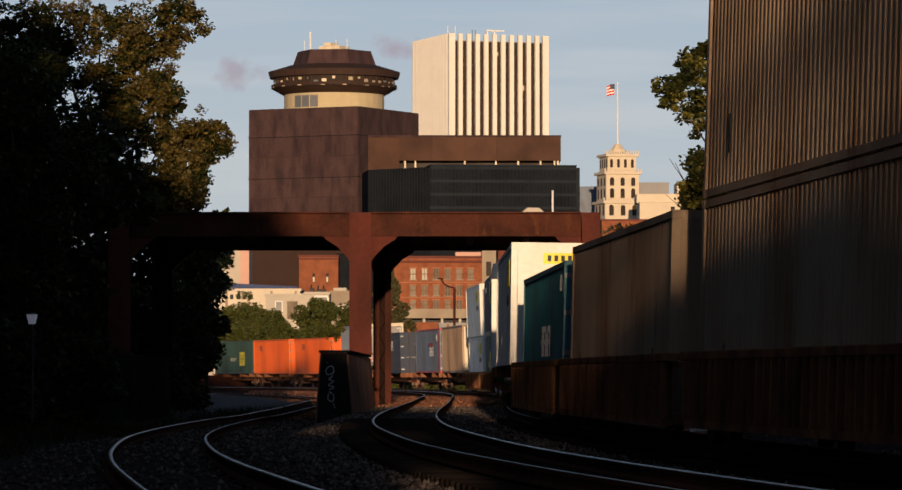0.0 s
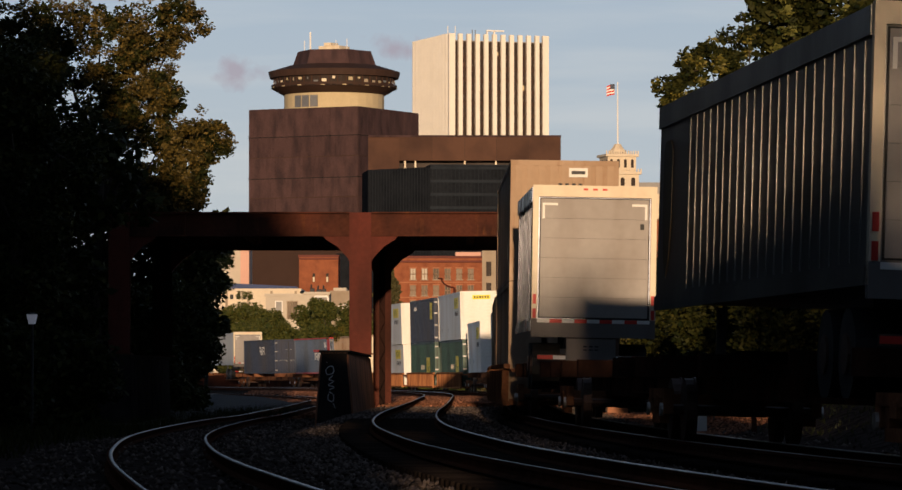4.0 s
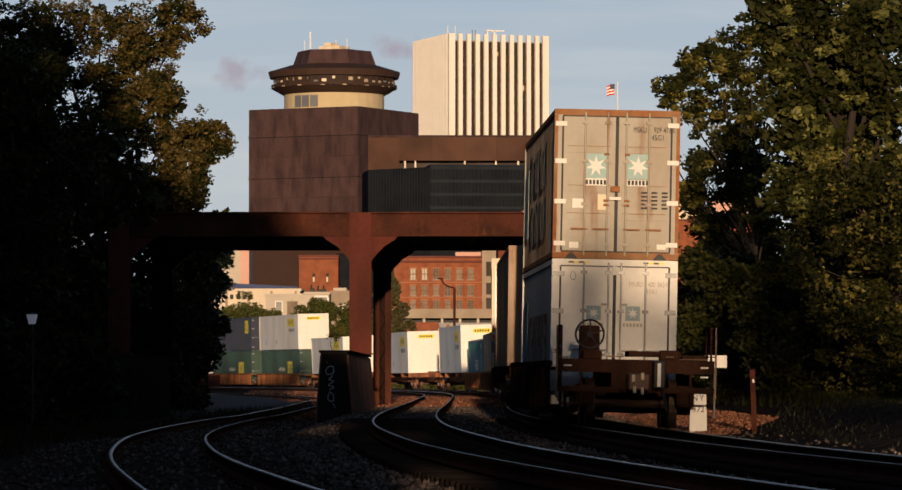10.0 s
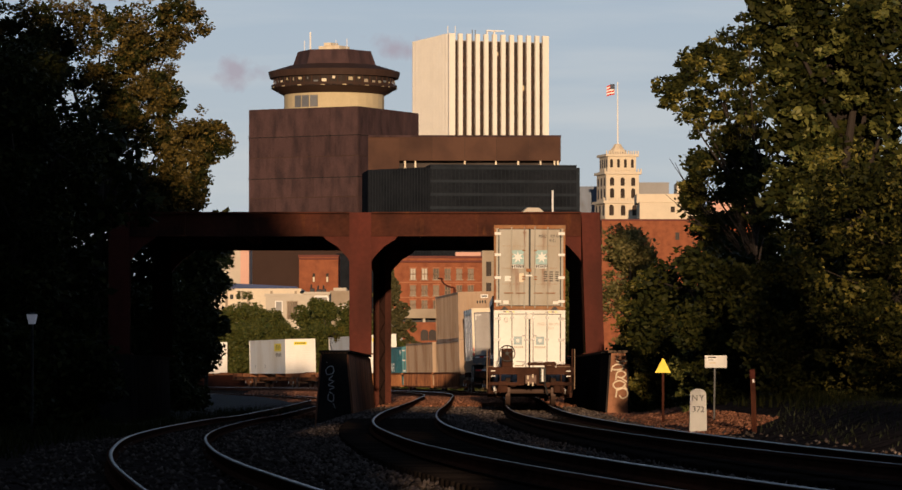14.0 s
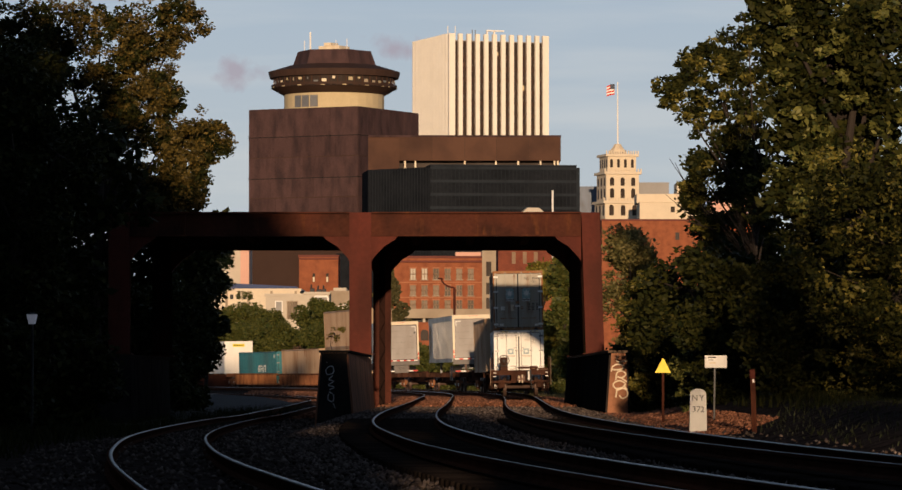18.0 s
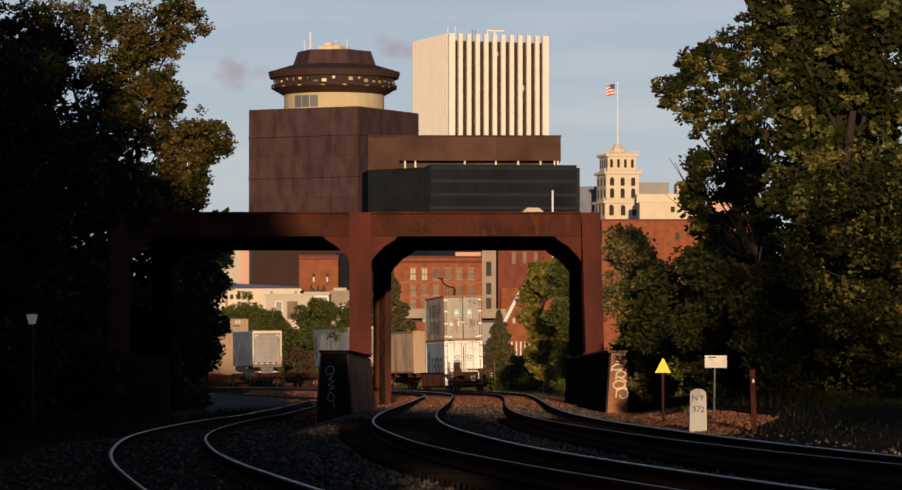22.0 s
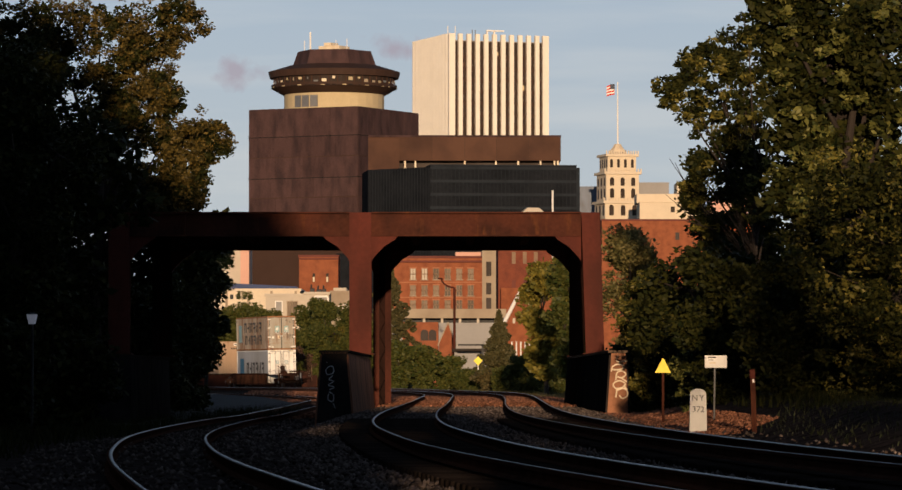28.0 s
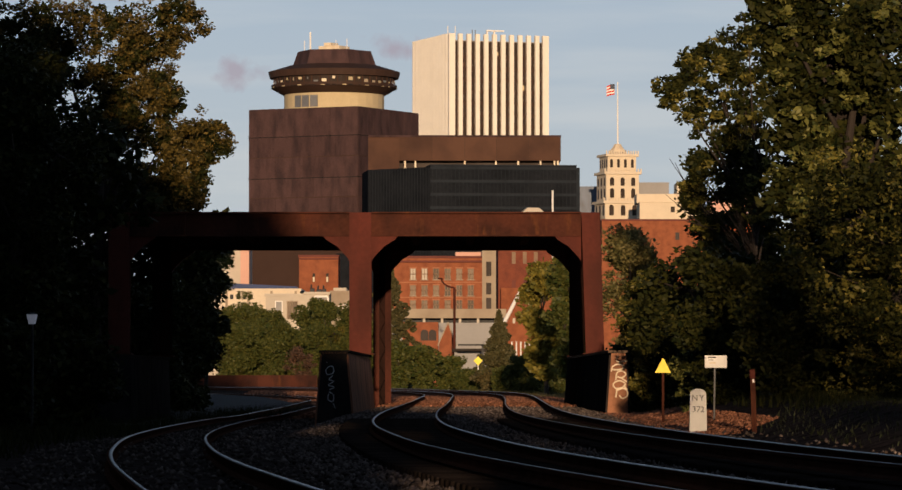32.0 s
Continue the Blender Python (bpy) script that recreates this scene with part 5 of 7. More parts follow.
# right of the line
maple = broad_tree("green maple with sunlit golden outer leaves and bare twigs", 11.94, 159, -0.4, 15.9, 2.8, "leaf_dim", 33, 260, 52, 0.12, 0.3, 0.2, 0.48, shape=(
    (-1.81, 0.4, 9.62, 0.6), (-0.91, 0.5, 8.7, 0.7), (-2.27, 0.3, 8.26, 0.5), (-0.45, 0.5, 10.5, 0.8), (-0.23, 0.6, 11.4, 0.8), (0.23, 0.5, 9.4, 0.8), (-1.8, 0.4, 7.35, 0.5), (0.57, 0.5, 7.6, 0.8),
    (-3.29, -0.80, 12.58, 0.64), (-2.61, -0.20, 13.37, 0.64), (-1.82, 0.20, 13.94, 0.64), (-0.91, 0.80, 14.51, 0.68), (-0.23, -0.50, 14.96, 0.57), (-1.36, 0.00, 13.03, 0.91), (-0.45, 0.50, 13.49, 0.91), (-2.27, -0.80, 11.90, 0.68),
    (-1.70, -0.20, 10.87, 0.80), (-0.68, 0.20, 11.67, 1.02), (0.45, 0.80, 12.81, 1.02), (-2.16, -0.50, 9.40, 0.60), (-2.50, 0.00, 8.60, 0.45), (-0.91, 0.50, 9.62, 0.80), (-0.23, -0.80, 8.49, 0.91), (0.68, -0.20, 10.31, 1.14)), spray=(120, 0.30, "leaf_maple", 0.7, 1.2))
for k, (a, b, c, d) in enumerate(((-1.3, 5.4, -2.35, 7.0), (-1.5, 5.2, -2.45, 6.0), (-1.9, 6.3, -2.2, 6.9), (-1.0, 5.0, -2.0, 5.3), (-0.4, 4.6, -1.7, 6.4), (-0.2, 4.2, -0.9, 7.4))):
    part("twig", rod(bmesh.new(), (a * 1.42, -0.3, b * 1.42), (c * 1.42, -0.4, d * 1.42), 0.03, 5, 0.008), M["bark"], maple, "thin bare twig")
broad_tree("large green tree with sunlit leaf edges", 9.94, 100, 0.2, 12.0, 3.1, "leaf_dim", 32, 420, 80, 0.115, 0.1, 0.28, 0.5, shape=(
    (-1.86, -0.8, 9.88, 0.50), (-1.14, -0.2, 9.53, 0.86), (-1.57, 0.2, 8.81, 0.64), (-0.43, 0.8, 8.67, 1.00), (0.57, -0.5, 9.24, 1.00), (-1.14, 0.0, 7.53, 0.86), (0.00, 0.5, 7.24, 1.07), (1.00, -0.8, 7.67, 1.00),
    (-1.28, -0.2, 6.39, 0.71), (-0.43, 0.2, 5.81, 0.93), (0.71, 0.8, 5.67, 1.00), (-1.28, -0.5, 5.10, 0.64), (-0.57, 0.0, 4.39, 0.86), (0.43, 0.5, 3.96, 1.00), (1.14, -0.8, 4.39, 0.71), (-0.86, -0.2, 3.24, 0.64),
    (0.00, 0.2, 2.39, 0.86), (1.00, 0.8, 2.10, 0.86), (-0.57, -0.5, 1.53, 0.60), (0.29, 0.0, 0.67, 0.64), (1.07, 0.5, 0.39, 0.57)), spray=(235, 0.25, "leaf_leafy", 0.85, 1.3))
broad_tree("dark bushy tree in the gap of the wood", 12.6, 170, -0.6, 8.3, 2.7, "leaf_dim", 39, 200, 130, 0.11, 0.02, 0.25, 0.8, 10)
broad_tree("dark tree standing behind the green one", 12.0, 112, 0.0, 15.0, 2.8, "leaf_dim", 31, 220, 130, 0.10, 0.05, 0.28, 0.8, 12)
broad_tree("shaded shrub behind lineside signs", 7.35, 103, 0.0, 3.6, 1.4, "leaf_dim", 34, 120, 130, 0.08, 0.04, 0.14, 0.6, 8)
broad_tree("shaded shrub behind lineside signs", 6.75, 130, -0.3, 4.3, 1.3, "leaf_dim", 35, 80, 120, 0.08, 0.04, 0.14, 0.5, 7, spray=(170, 0.26, "leaf_maple"))
broad_tree("leafy green tree beside the bridge", 9.31, 200, -0.8, 8.9, 2.3, "leaf_pale", 36, 130, 150, 0.11, 0.1, 0.2, 0.75, 8)
broad_tree("leafy shrub with pale sunlit leaves near the warning sign", 6.62, 107, -0.3, 2.3, 0.75, "leaf_dim", 30, 60, 60, 0.07, 0.05, 0.05, 0.3, 7, "shrub", "shrub", spray=(90, 0.2, "leaf_leafy", 0.8, 1.3))
broad_tree("shaded shrub beside marker post", 8.14, 94, 0.1, 3.4, 1.7, "leaf_dim", 37, 100, 130, 0.07, 0.03, 0.1, 0.5, 7)
broad_tree("leafy shrub with sunlit sprays at the wood's edge", 9.46, 90, 0.1, 5.5, 1.9, "leaf_dim", 38, 90, 130, 0.07, 0.03, 0.1, 0.5, 8, spray=(110, 0.34, "leaf_maple"))
# undergrowth in the dim leaf colour, standing in for shade below the trees
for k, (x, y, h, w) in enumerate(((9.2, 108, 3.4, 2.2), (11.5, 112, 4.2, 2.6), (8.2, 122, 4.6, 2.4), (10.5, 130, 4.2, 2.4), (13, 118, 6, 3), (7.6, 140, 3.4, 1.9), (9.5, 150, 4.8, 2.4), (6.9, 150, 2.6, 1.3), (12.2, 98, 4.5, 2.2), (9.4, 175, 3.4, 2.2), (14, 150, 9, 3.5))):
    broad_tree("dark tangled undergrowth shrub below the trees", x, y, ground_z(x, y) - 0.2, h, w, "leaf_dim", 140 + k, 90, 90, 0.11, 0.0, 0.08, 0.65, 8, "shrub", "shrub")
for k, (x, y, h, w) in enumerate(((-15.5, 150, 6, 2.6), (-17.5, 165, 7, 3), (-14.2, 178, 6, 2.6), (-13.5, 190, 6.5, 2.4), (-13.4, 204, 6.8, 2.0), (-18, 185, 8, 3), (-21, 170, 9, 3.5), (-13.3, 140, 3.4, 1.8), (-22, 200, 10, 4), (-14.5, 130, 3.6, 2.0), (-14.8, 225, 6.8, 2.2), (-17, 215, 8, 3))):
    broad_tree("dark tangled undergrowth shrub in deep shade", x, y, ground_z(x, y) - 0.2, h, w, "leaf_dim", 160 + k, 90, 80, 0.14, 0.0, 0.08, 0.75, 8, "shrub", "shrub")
# beyond the bridge
broad_tree("low russet shrub with thin dry twigs", -14.1, 384, -0.7, 4.3, 1.5, "leaf_russet", 86, 70, 60, 0.10, 0.05, 0.06, 0.5, 8, "shrub", "shrub")
broad_tree("golden-green tree beyond the bridge", 7.11, 300, -0.6, 10.2, 2.3, "leaf_gold", 41, 130, 90, 0.2, 0.1, 0.2, 0.8, 9)
broad_tree("green tree behind bridge column", 8.14, 270, -0.6, 9.5, 1.7, "leaf_far", 42, 90, 90, 0.2, 0.06, 0.2, 0.8, 8)
conifer("tall ragged spruce behind the tracks", -6.6, 430, -0.6, 13.6, 6.6, 51, 120, 520, 0.14)
conifer("small dark spruce beyond the tracks", 5.0, 420, -0.6, 8.4, 3.9, 52, 120, 360, 0.12)
rng_t = random.Random(5)
for k, px in enumerate((-23.34, -20.64, -17.94, -15.24, -12.54, -9.84)):
    broad_tree("round green tree in the row beyond the tracks", px + rng_t.uniform(-0.5, 0.5), 420 + rng_t.uniform(-6, 10), -0.6, (8.4, 8.6, 8.2, 8.8, 9.6, 9.0)[k], rng_t.uniform(2.0, 2.4), "leaf_far", 60 + k, 130, 120, 0.15, 0.03, 0.15, 0.8, 8)
for k, px in enumerate((-5.37, -2.80, -0.23)):
    broad_tree("low green shrub beyond the tracks", px, 400 + 4 * k, -0.6, (4.6, 4.3, 3.2)[k], 2.0, "leaf_far", 70 + k, 100, 70, 0.18, 0.02, 0.1, 0.7, 7, "shrub", "shrub")
for k, px in enumerate((3.68, 5.63)):
    broad_tree("weedy shrub beside the far track", px, 385 + 5 * k, -0.6, 1.9, 1.5, "grass", 80 + k, 60, 60, 0.14, 0.02, 0.05, 0.5, 6, "shrub", "shrub")
for k, (px, y, h, w) in enumerate(((-22.60, 412, 6.6, 2.0), (-20.92, 416, 7.2, 2.3), (-18.48, 412, 6.8, 2.4), (-16.28, 416, 6.2, 2.3), (-13.89, 412, 6.6, 2.2), (-11.53, 416, 7.2, 2.2), (-9.11, 414, 6.4, 2.2))):
    broad_tree("full green bush in the bank beyond the tracks", px, y, -0.7, h, w, "leaf_far", 180 + k, 130, 110, 0.13, 0.0, 0.1, 0.75, 9, "shrub", "shrub")
for k, (px, y, h, w) in enumerate(((6.43, 372, 3.2, 1.7), (7.68, 368, 4.0, 1.6), (8.79, 360, 5.0, 1.6), (5.16, 376, 2.2, 1.4), (1.74, 392, 2.0, 1.5), (9.55, 350, 6.0, 1.7))):
    broad_tree("weedy green bush beside the far curve", px, y, -0.7, h, w, "leaf_far", 190 + k, 90, 90, 0.12, 0.0, 0.08, 0.6, 8, "shrub", "shrub")
broad_tree("slender tree with sunlit outer leaves", -13.82, 226, -0.8, 9.2, 1.9, "leaf_far", 198, 60, 110, 0.09, 0.3, 0.14, 0.5, shape=((0.7, 0, 8.1, 0.75), (0.1, 0, 7.4, 0.9), (-0.6, 0.2, 8.2, 0.8), (0.9, 0.1, 6.9, 0.5)))
broad_tree("small sapling rooted on top of the pier", -3.96, 138, 1.86, 0.78, 0.3, "leaf_gold", 199, 16, 14, 0.045, 0.3, 0.015, 0.12, 4, "sapling", "sapling")
broad_tree("tree with thinning leaves by the depot", -26.45, 520, -0.6, 12.0, 2.8, "leaf_far", 85, 46, 40, 0.2, 0.4, 0.2, 0.9, 8)
# behind and beside the viewer: unseen trees added to shade the cutting
def shade_thicket(x0, x1, y, h, seed, dense=1.0, size=0.42):
    """An unseen close stand of trees, even in height, added to cast shade."""
    rng = np.random.default_rng(seed)
    t = thing("shade_thicket", "unseen stand of trees added to cast shade", "trees", Matrix.Translation(((x0 + x1) / 2, y, -0.4)))
    w = (x1 - x0) / 2
    bm = bmesh.new()
    for k in range(max(2, int(w))):
        px = rng.uniform(-w, w)
        rod(bm, (px, 0, -0.3), (px + rng.normal(0, 0.3), rng.normal(0, 0.3), h * 0.9), 0.12, 6, 0.03)
    tagged(part("stem", bm, M["bark"], t), kind="stuff")
    n = int((x1 - x0) * h * 2.0 * dense)
    c = np.stack([rng.uniform(-w, w, n), rng.uniform(-2.2, 2.2, n), rng.uniform(0.3, h - 0.5, n) + 0.4], -1)
    v, f = leaf_cloud(c, rng.uniform(0.6, 1.1, n), 42, size, seed)
    part("crown", mesh_arrays("crown", v, f, M["leaf_shade"]), None, t)


# crown heights behind the viewer, from one side of the line to the other, set by where shade should fall
for k, (x0, x1, h) in enumerate(((-40, -24, 24), (-24, -12, 21), (-12, -2.8, 18.5), (-2.8, -1.4, 16.4), (-1.4, 0.4, 14.6), (0.4, 2.0, 13.9), (2.0, 2.6, 12.6), (2.6, 4.6, 9.9), (4.6, 7.4, 9.4), (8.6, 8.9, 15.6), (24, 38, 24))):
    shade_thicket(x0, x1, -35 - (k % 2), h, 300 + k, size=0.62 if x1 < 2 else 0.46)
for k, (x0, x1, h) in enumerate(((-10.6, -7.4, 21.5), (-7.4, -5.6, 20.4), (-5.6, -4.6, 17.2))):
    shade_thicket(x0, x1, 8 + (k % 2), h, 314 + k, 1.2, size=0.5)
for k, (x0, x1, h) in enumerate(((-12.0, -10.6, 17.0), (-12.9, -12.0, 19.0), (-14.7, -12.9, 21.4), (-16.3, -14.7, 23.2), (-22.0, -16.3, 26.0))):
    shade_thicket(x0, x1, 72 + (k % 2), h, 326 + k, 1.2, size=0.5)
shade_thicket(15.5, 22.4, 18, 8.0, 323)
shade_thicket(10.4, 13.6, -36, 12.2, 324)


def shade_wood(x, y0, y1, h, seed):
    """An unseen wall of trees along one side of the line, added to block sky light."""
    rng = np.random.default_rng(seed)
    t = thing("shade_wood", "unseen wall of trees added to block sky light", "trees", Matrix.Translation((x, (y0 + y1) / 2, -0.4)))
    w = (y1 - y0) / 2
    bm = bmesh.new()
    for k in range(int(w / 2)):
        py = rng.uniform(-w, w)
        rod(bm, (0, py, -0.3), (rng.normal(0, 0.5), py + rng.normal(0, 0.5), h * 0.9), 0.2, 6, 0.04)
    tagged(part("stem", bm, M["bark"], t), kind="stuff")
    n = int((y1 - y0) * h * 0.5)
    c = np.stack([rng.uniform(-2.5, 2.5, n), rng.uniform(-w, w, n), 0.4 + (h - 0.5) * rng.uniform(0, 1, n) ** 0.9], -1)
    v, f = leaf_cloud(c, rng.uniform(1.0, 1.8, n), 30, 0.75, seed)
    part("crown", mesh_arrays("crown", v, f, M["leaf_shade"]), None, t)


for k, (x, y0, y1, h) in enumerate(((-27, -38, 60, 24), (-28, 60, 185, 24), (25, -22, 40, 20), (24, 40, 120, 19))):
    shade_wood(x, y0, y1, h, 340 + k)
for k, (x, y, h, w) in enumerate(((-14, -4, 15, 4.5), (-17, 14, 17, 5), (-19, 38, 18, 5), (-21, 62, 18, 5), (-22, 88, 18, 5), (-23, 112, 18, 5), (22, 6, 17, 5), (21, 30, 17, 4), (21, 52, 17, 4), (20, 74, 17, 4))):
    broad_tree("unseen tree added beside the line to cast shade", x, y, -0.4, h, w, "leaf_shade", 90 + k, 220, 70, 0.55, 0.02, 0.3, 1.6, 9)

# unseen crowns behind the viewer, added to thin the sunlight on the nearest boxes and dapple the trees
for k, (x, y) in enumerate(((3.6, -38.0), (5.0, -39.5), (6.4, -38.0))):
    broad_tree("unseen airy tree added to thin the sunlight", x, y, -0.4, 13.9, 1.4, "leaf_green", 130 + k, 40, 10, 0.15, 0.5, 0.07, 0.6, shape=(
        (-0.5, 0, 10.2, 0.8), (0.5, 0.2, 10.6, 0.8), (-0.4, 0, 11.6, 0.8), (0.4, -0.2, 12.0, 0.8), (0.0, 0, 12.8 - 0.3 * k, 0.6)))
broad_tree("unseen tree with boughs set to cast dark patches", 11.0, -36.0, -0.4, 17.6, 2.0, "leaf_shade", 138, 64, 50, 0.2, 0.6, 0.08, 0.24, shape=(
    (-0.05, 0, 16.4, 0.35), (-0.45, 0.2, 14.4, 0.4), (1.0, 0, 13.1, 0.4), (0.4, -0.3, 15.4, 0.3), (-0.75, 0, 12.9, 0.3), (1.2, 0, 14.6, 0.35)))
broad_tree("unseen airy tree with one bough set to cast shade", 3.9, -41.5, -0.4, 14.2, 1.0, "leaf_green", 139, 20, 13, 0.16, 0.6, 0.07, 0.5, shape=((-0.5, 0, 13.0, 0.45), (0.1, 0, 13.4, 0.5), (-0.1, 0.2, 12.7, 0.45)))


def trackside_cup():
    y, x = 118.0, -12.27
    t = thing("trackside_cup", "small white cup shape on dark post", "lamp", Matrix.Translation((x, y, ground_z(x, y))))
    z = 2.49 - ground_z(x, y)
    part("post", rod(bmesh.new(), (0, 0.1, -0.3), (0, 0.1, z + 0.1), 0.04, 8), M["black"], t)
    part("cup", rod(bmesh.new(), (0, 0, z), (0, 0, z + 0.28), 0.1, 14, 0.165), M["cup_glow"], t, "pale cup with a weak glow added")
    part("lid", rod(bmesh.new(), (0, 0, z + 0.28), (0, 0, z + 0.34), 0.17, 14, 0.06), M["black"], t)


trackside_cup()


# ---------------------------------------------------------------- loose ballast and ties
def ballast_stones(name, label, seed, n, y0, y1, power, r0, r1, mat, s0, s1):
    """Crushed stone over the track beds: small uneven octahedra, thousands of them in one mesh."""
    rng = np.random.default_rng(seed)
    y = y0 + (y1 - y0) * rng.random(n) ** power
    off = np.where(rng.random(n) < 0.7, rng.uniform(max(s0, -6.4), min(s1, 2.6), n), rng.uniform(s0, s1, n)) if s0 < 0 else rng.uniform(s0, s1, n)
    x = line_x(y) + off
    z = ground_z(x, y) + rng.uniform(-0.01, 0.05, n)
    r = rng.uniform(r0, r1, n) * (1 + (y > 110) * 0.5)
    base = np.array([[1, 0, 0], [0, 1, 0], [-1, 0, 0], [0, -1, 0], [0, 0, 0.8], [0, 0, -0.8]])
    v = np.stack([x, y, z], -1)[:, None, :] + base[None] * r[:, None, None] * rng.uniform(0.55, 1.35, (n, 6, 1))
    a = rng.uniform(0, math.tau, n)
    d = v - np.stack([x, y, z], -1)[:, None, :]
    ca, sa = np.cos(a)[:, None], np.sin(a)[:, None]
    v = np.stack([x[:, None] + d[..., 0] * ca - d[..., 1] * sa, y[:, None] + d[..., 0] * sa + d[..., 1] * ca, z[:, None] + d[..., 2]], -1)
    f0 = np.array([[0, 1, 4], [1, 2, 4], [2, 3, 4], [3, 0, 4], [1, 0, 5], [2, 1, 5], [3, 2, 5], [0, 3, 5]])
    f = (np.arange(n)[:, None, None] * 6 + f0[None]).reshape(-1, 3)
    ob = new(name, mesh_arrays(name, v.reshape(-1, 3), f, mat))
    tagged(ob, label, "ballast", kind="stuff")


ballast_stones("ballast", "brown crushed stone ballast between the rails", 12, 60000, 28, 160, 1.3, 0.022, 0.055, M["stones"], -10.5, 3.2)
ballast_stones("ballast", "sunlit coarse brown ballast beyond the bridge", 13, 34000, 158, 330, 1.0, 0.04, 0.09, M["stones_sunlit"], -10.5, 3.4)
ballast_stones("cinders", "brown cinders and clinker along the bank", 14, 13000, 84, 140, 1.0, 0.02, 0.055, M["stones_sunlit"], 2.3, 3.9)


def rough_grass(name, label, x0, x1, y0, y1, n, seed, mat, high):
    """Tufts of thin blades over rough ground."""
    rng = np.random.default_rng(seed)
    y = rng.uniform(y0, y1, n)
    x = line_x(y) + rng.uniform(x0, x1, n)
    z = ground_z(x, y) - 0.03
    h = high * rng.uniform(0.4, 1.2, n)
    a = rng.uniform(0, math.tau, n)
    w = 0.012 + 0.01 * rng.random(n)
    lx, ly = rng.normal(0, 0.3, n) * h, rng.normal(0, 0.3, n) * h
    p = np.stack([x, y, z], -1)
    s = np.stack([np.cos(a) * w, np.sin(a) * w, 0 * w], -1)
    v = np.stack([p - s, p + s, p + np.stack([lx, ly, h], -1)], 1).reshape(-1, 3)
    ob = new(name, mesh_arrays(name, v, np.arange(3 * n).reshape(-1, 3), mat))
    tagged(ob, label, "grass", kind="stuff")


rough_grass("grass", "sparse dark weeds on the cinder bank", 4.3, 8.0, 82, 112, 3600, 5, M["leaf_dim"], 0.26)
rough_grass("grass", "dark rank grass along the wood's edge", -20.0, -10.6, 60, 200, 9000, 6, M["leaf_dim"], 0.5)
rough_grass("grass", "dark grass along the foot of the bank", 3.2, 8.0, 58, 86, 3000, 8, M["leaf_shade"], 0.13)
rough_grass("grass", "pale weeds by the far curve", 3, 16, 250, 380, 9000, 7, M["grass"], 0.5)
for track, side in ((track_1, 0.0), (track_2, -3.95)):
    for k in range(130):
        s = -32 + 0.6 * k
        p = on_line(s, side)
        h = float(np.interp(s, LINE_S, LINE_H))
        part("tie", TIE, None, track, m=Matrix.Translation(p) @ Matrix.Rotation(h + random.uniform(-0.01, 0.01), 4, "Z"))



# ---------------------------------------------------------------- the train
SPEED = 14.94
RIDERS = []                      # (thing, rear, front) in metres ahead of the last box's doors


def corrugated(L, W, H, z0, pitch=0.28, depth=0.036):
    """The shell of a box: pressed side walls, plain roof and floor; y from 0 to L."""
    bm = bmesh.new()
    ys, off = [], []
    y, k = 0.12, max(4, round((L - 0.24) / pitch))
    p = (L - 0.24) / k
    ys.append(0.0), off.append(0.0)
    for i in range(k):
        for f, o in ((0.0, 0), (0.3, 0), (0.5, 1), (0.8, 1)):
            ys.append(y + p * (i + f)), off.append(depth * o)
    ys.append(L), off.append(0.0)
    for sgn in (-1, 1):
        lo = [bm.verts.new((sgn * (W / 2 - o), a, z0)) for a, o in zip(ys, off)]
        hi = [bm.verts.new((sgn * (W / 2 - o), a, z0 + H)) for a, o in zip(ys, off)]
        for i in range(len(ys) - 1):
            q = (lo[i], hi[i], hi[i + 1], lo[i + 1]) if sgn > 0 else (lo[i], lo[i + 1], hi[i + 1], hi[i])
            bm.faces.new(q)
    w = W / 2 - 0.045
    box(bm, -w, w, 0.06, L - 0.02, z0 + 0.1, z0 + H - 0.02)
    return bm


def lock_rod(parent, x, z0, z1, mat):
    bm = rod(bmesh.new(), (x, -0.05, z0), (x, -0.05, z1), 0.02, 6)
    for f in (0.08, 0.36, 0.66, 0.93):
        z = z0 + (z1 - z0) * f
        box(bm, x - 0.06, x + 0.06, -0.07, -0.01, z - 0.03, z + 0.03)
    return part("lock_rod", bm, mat, parent)


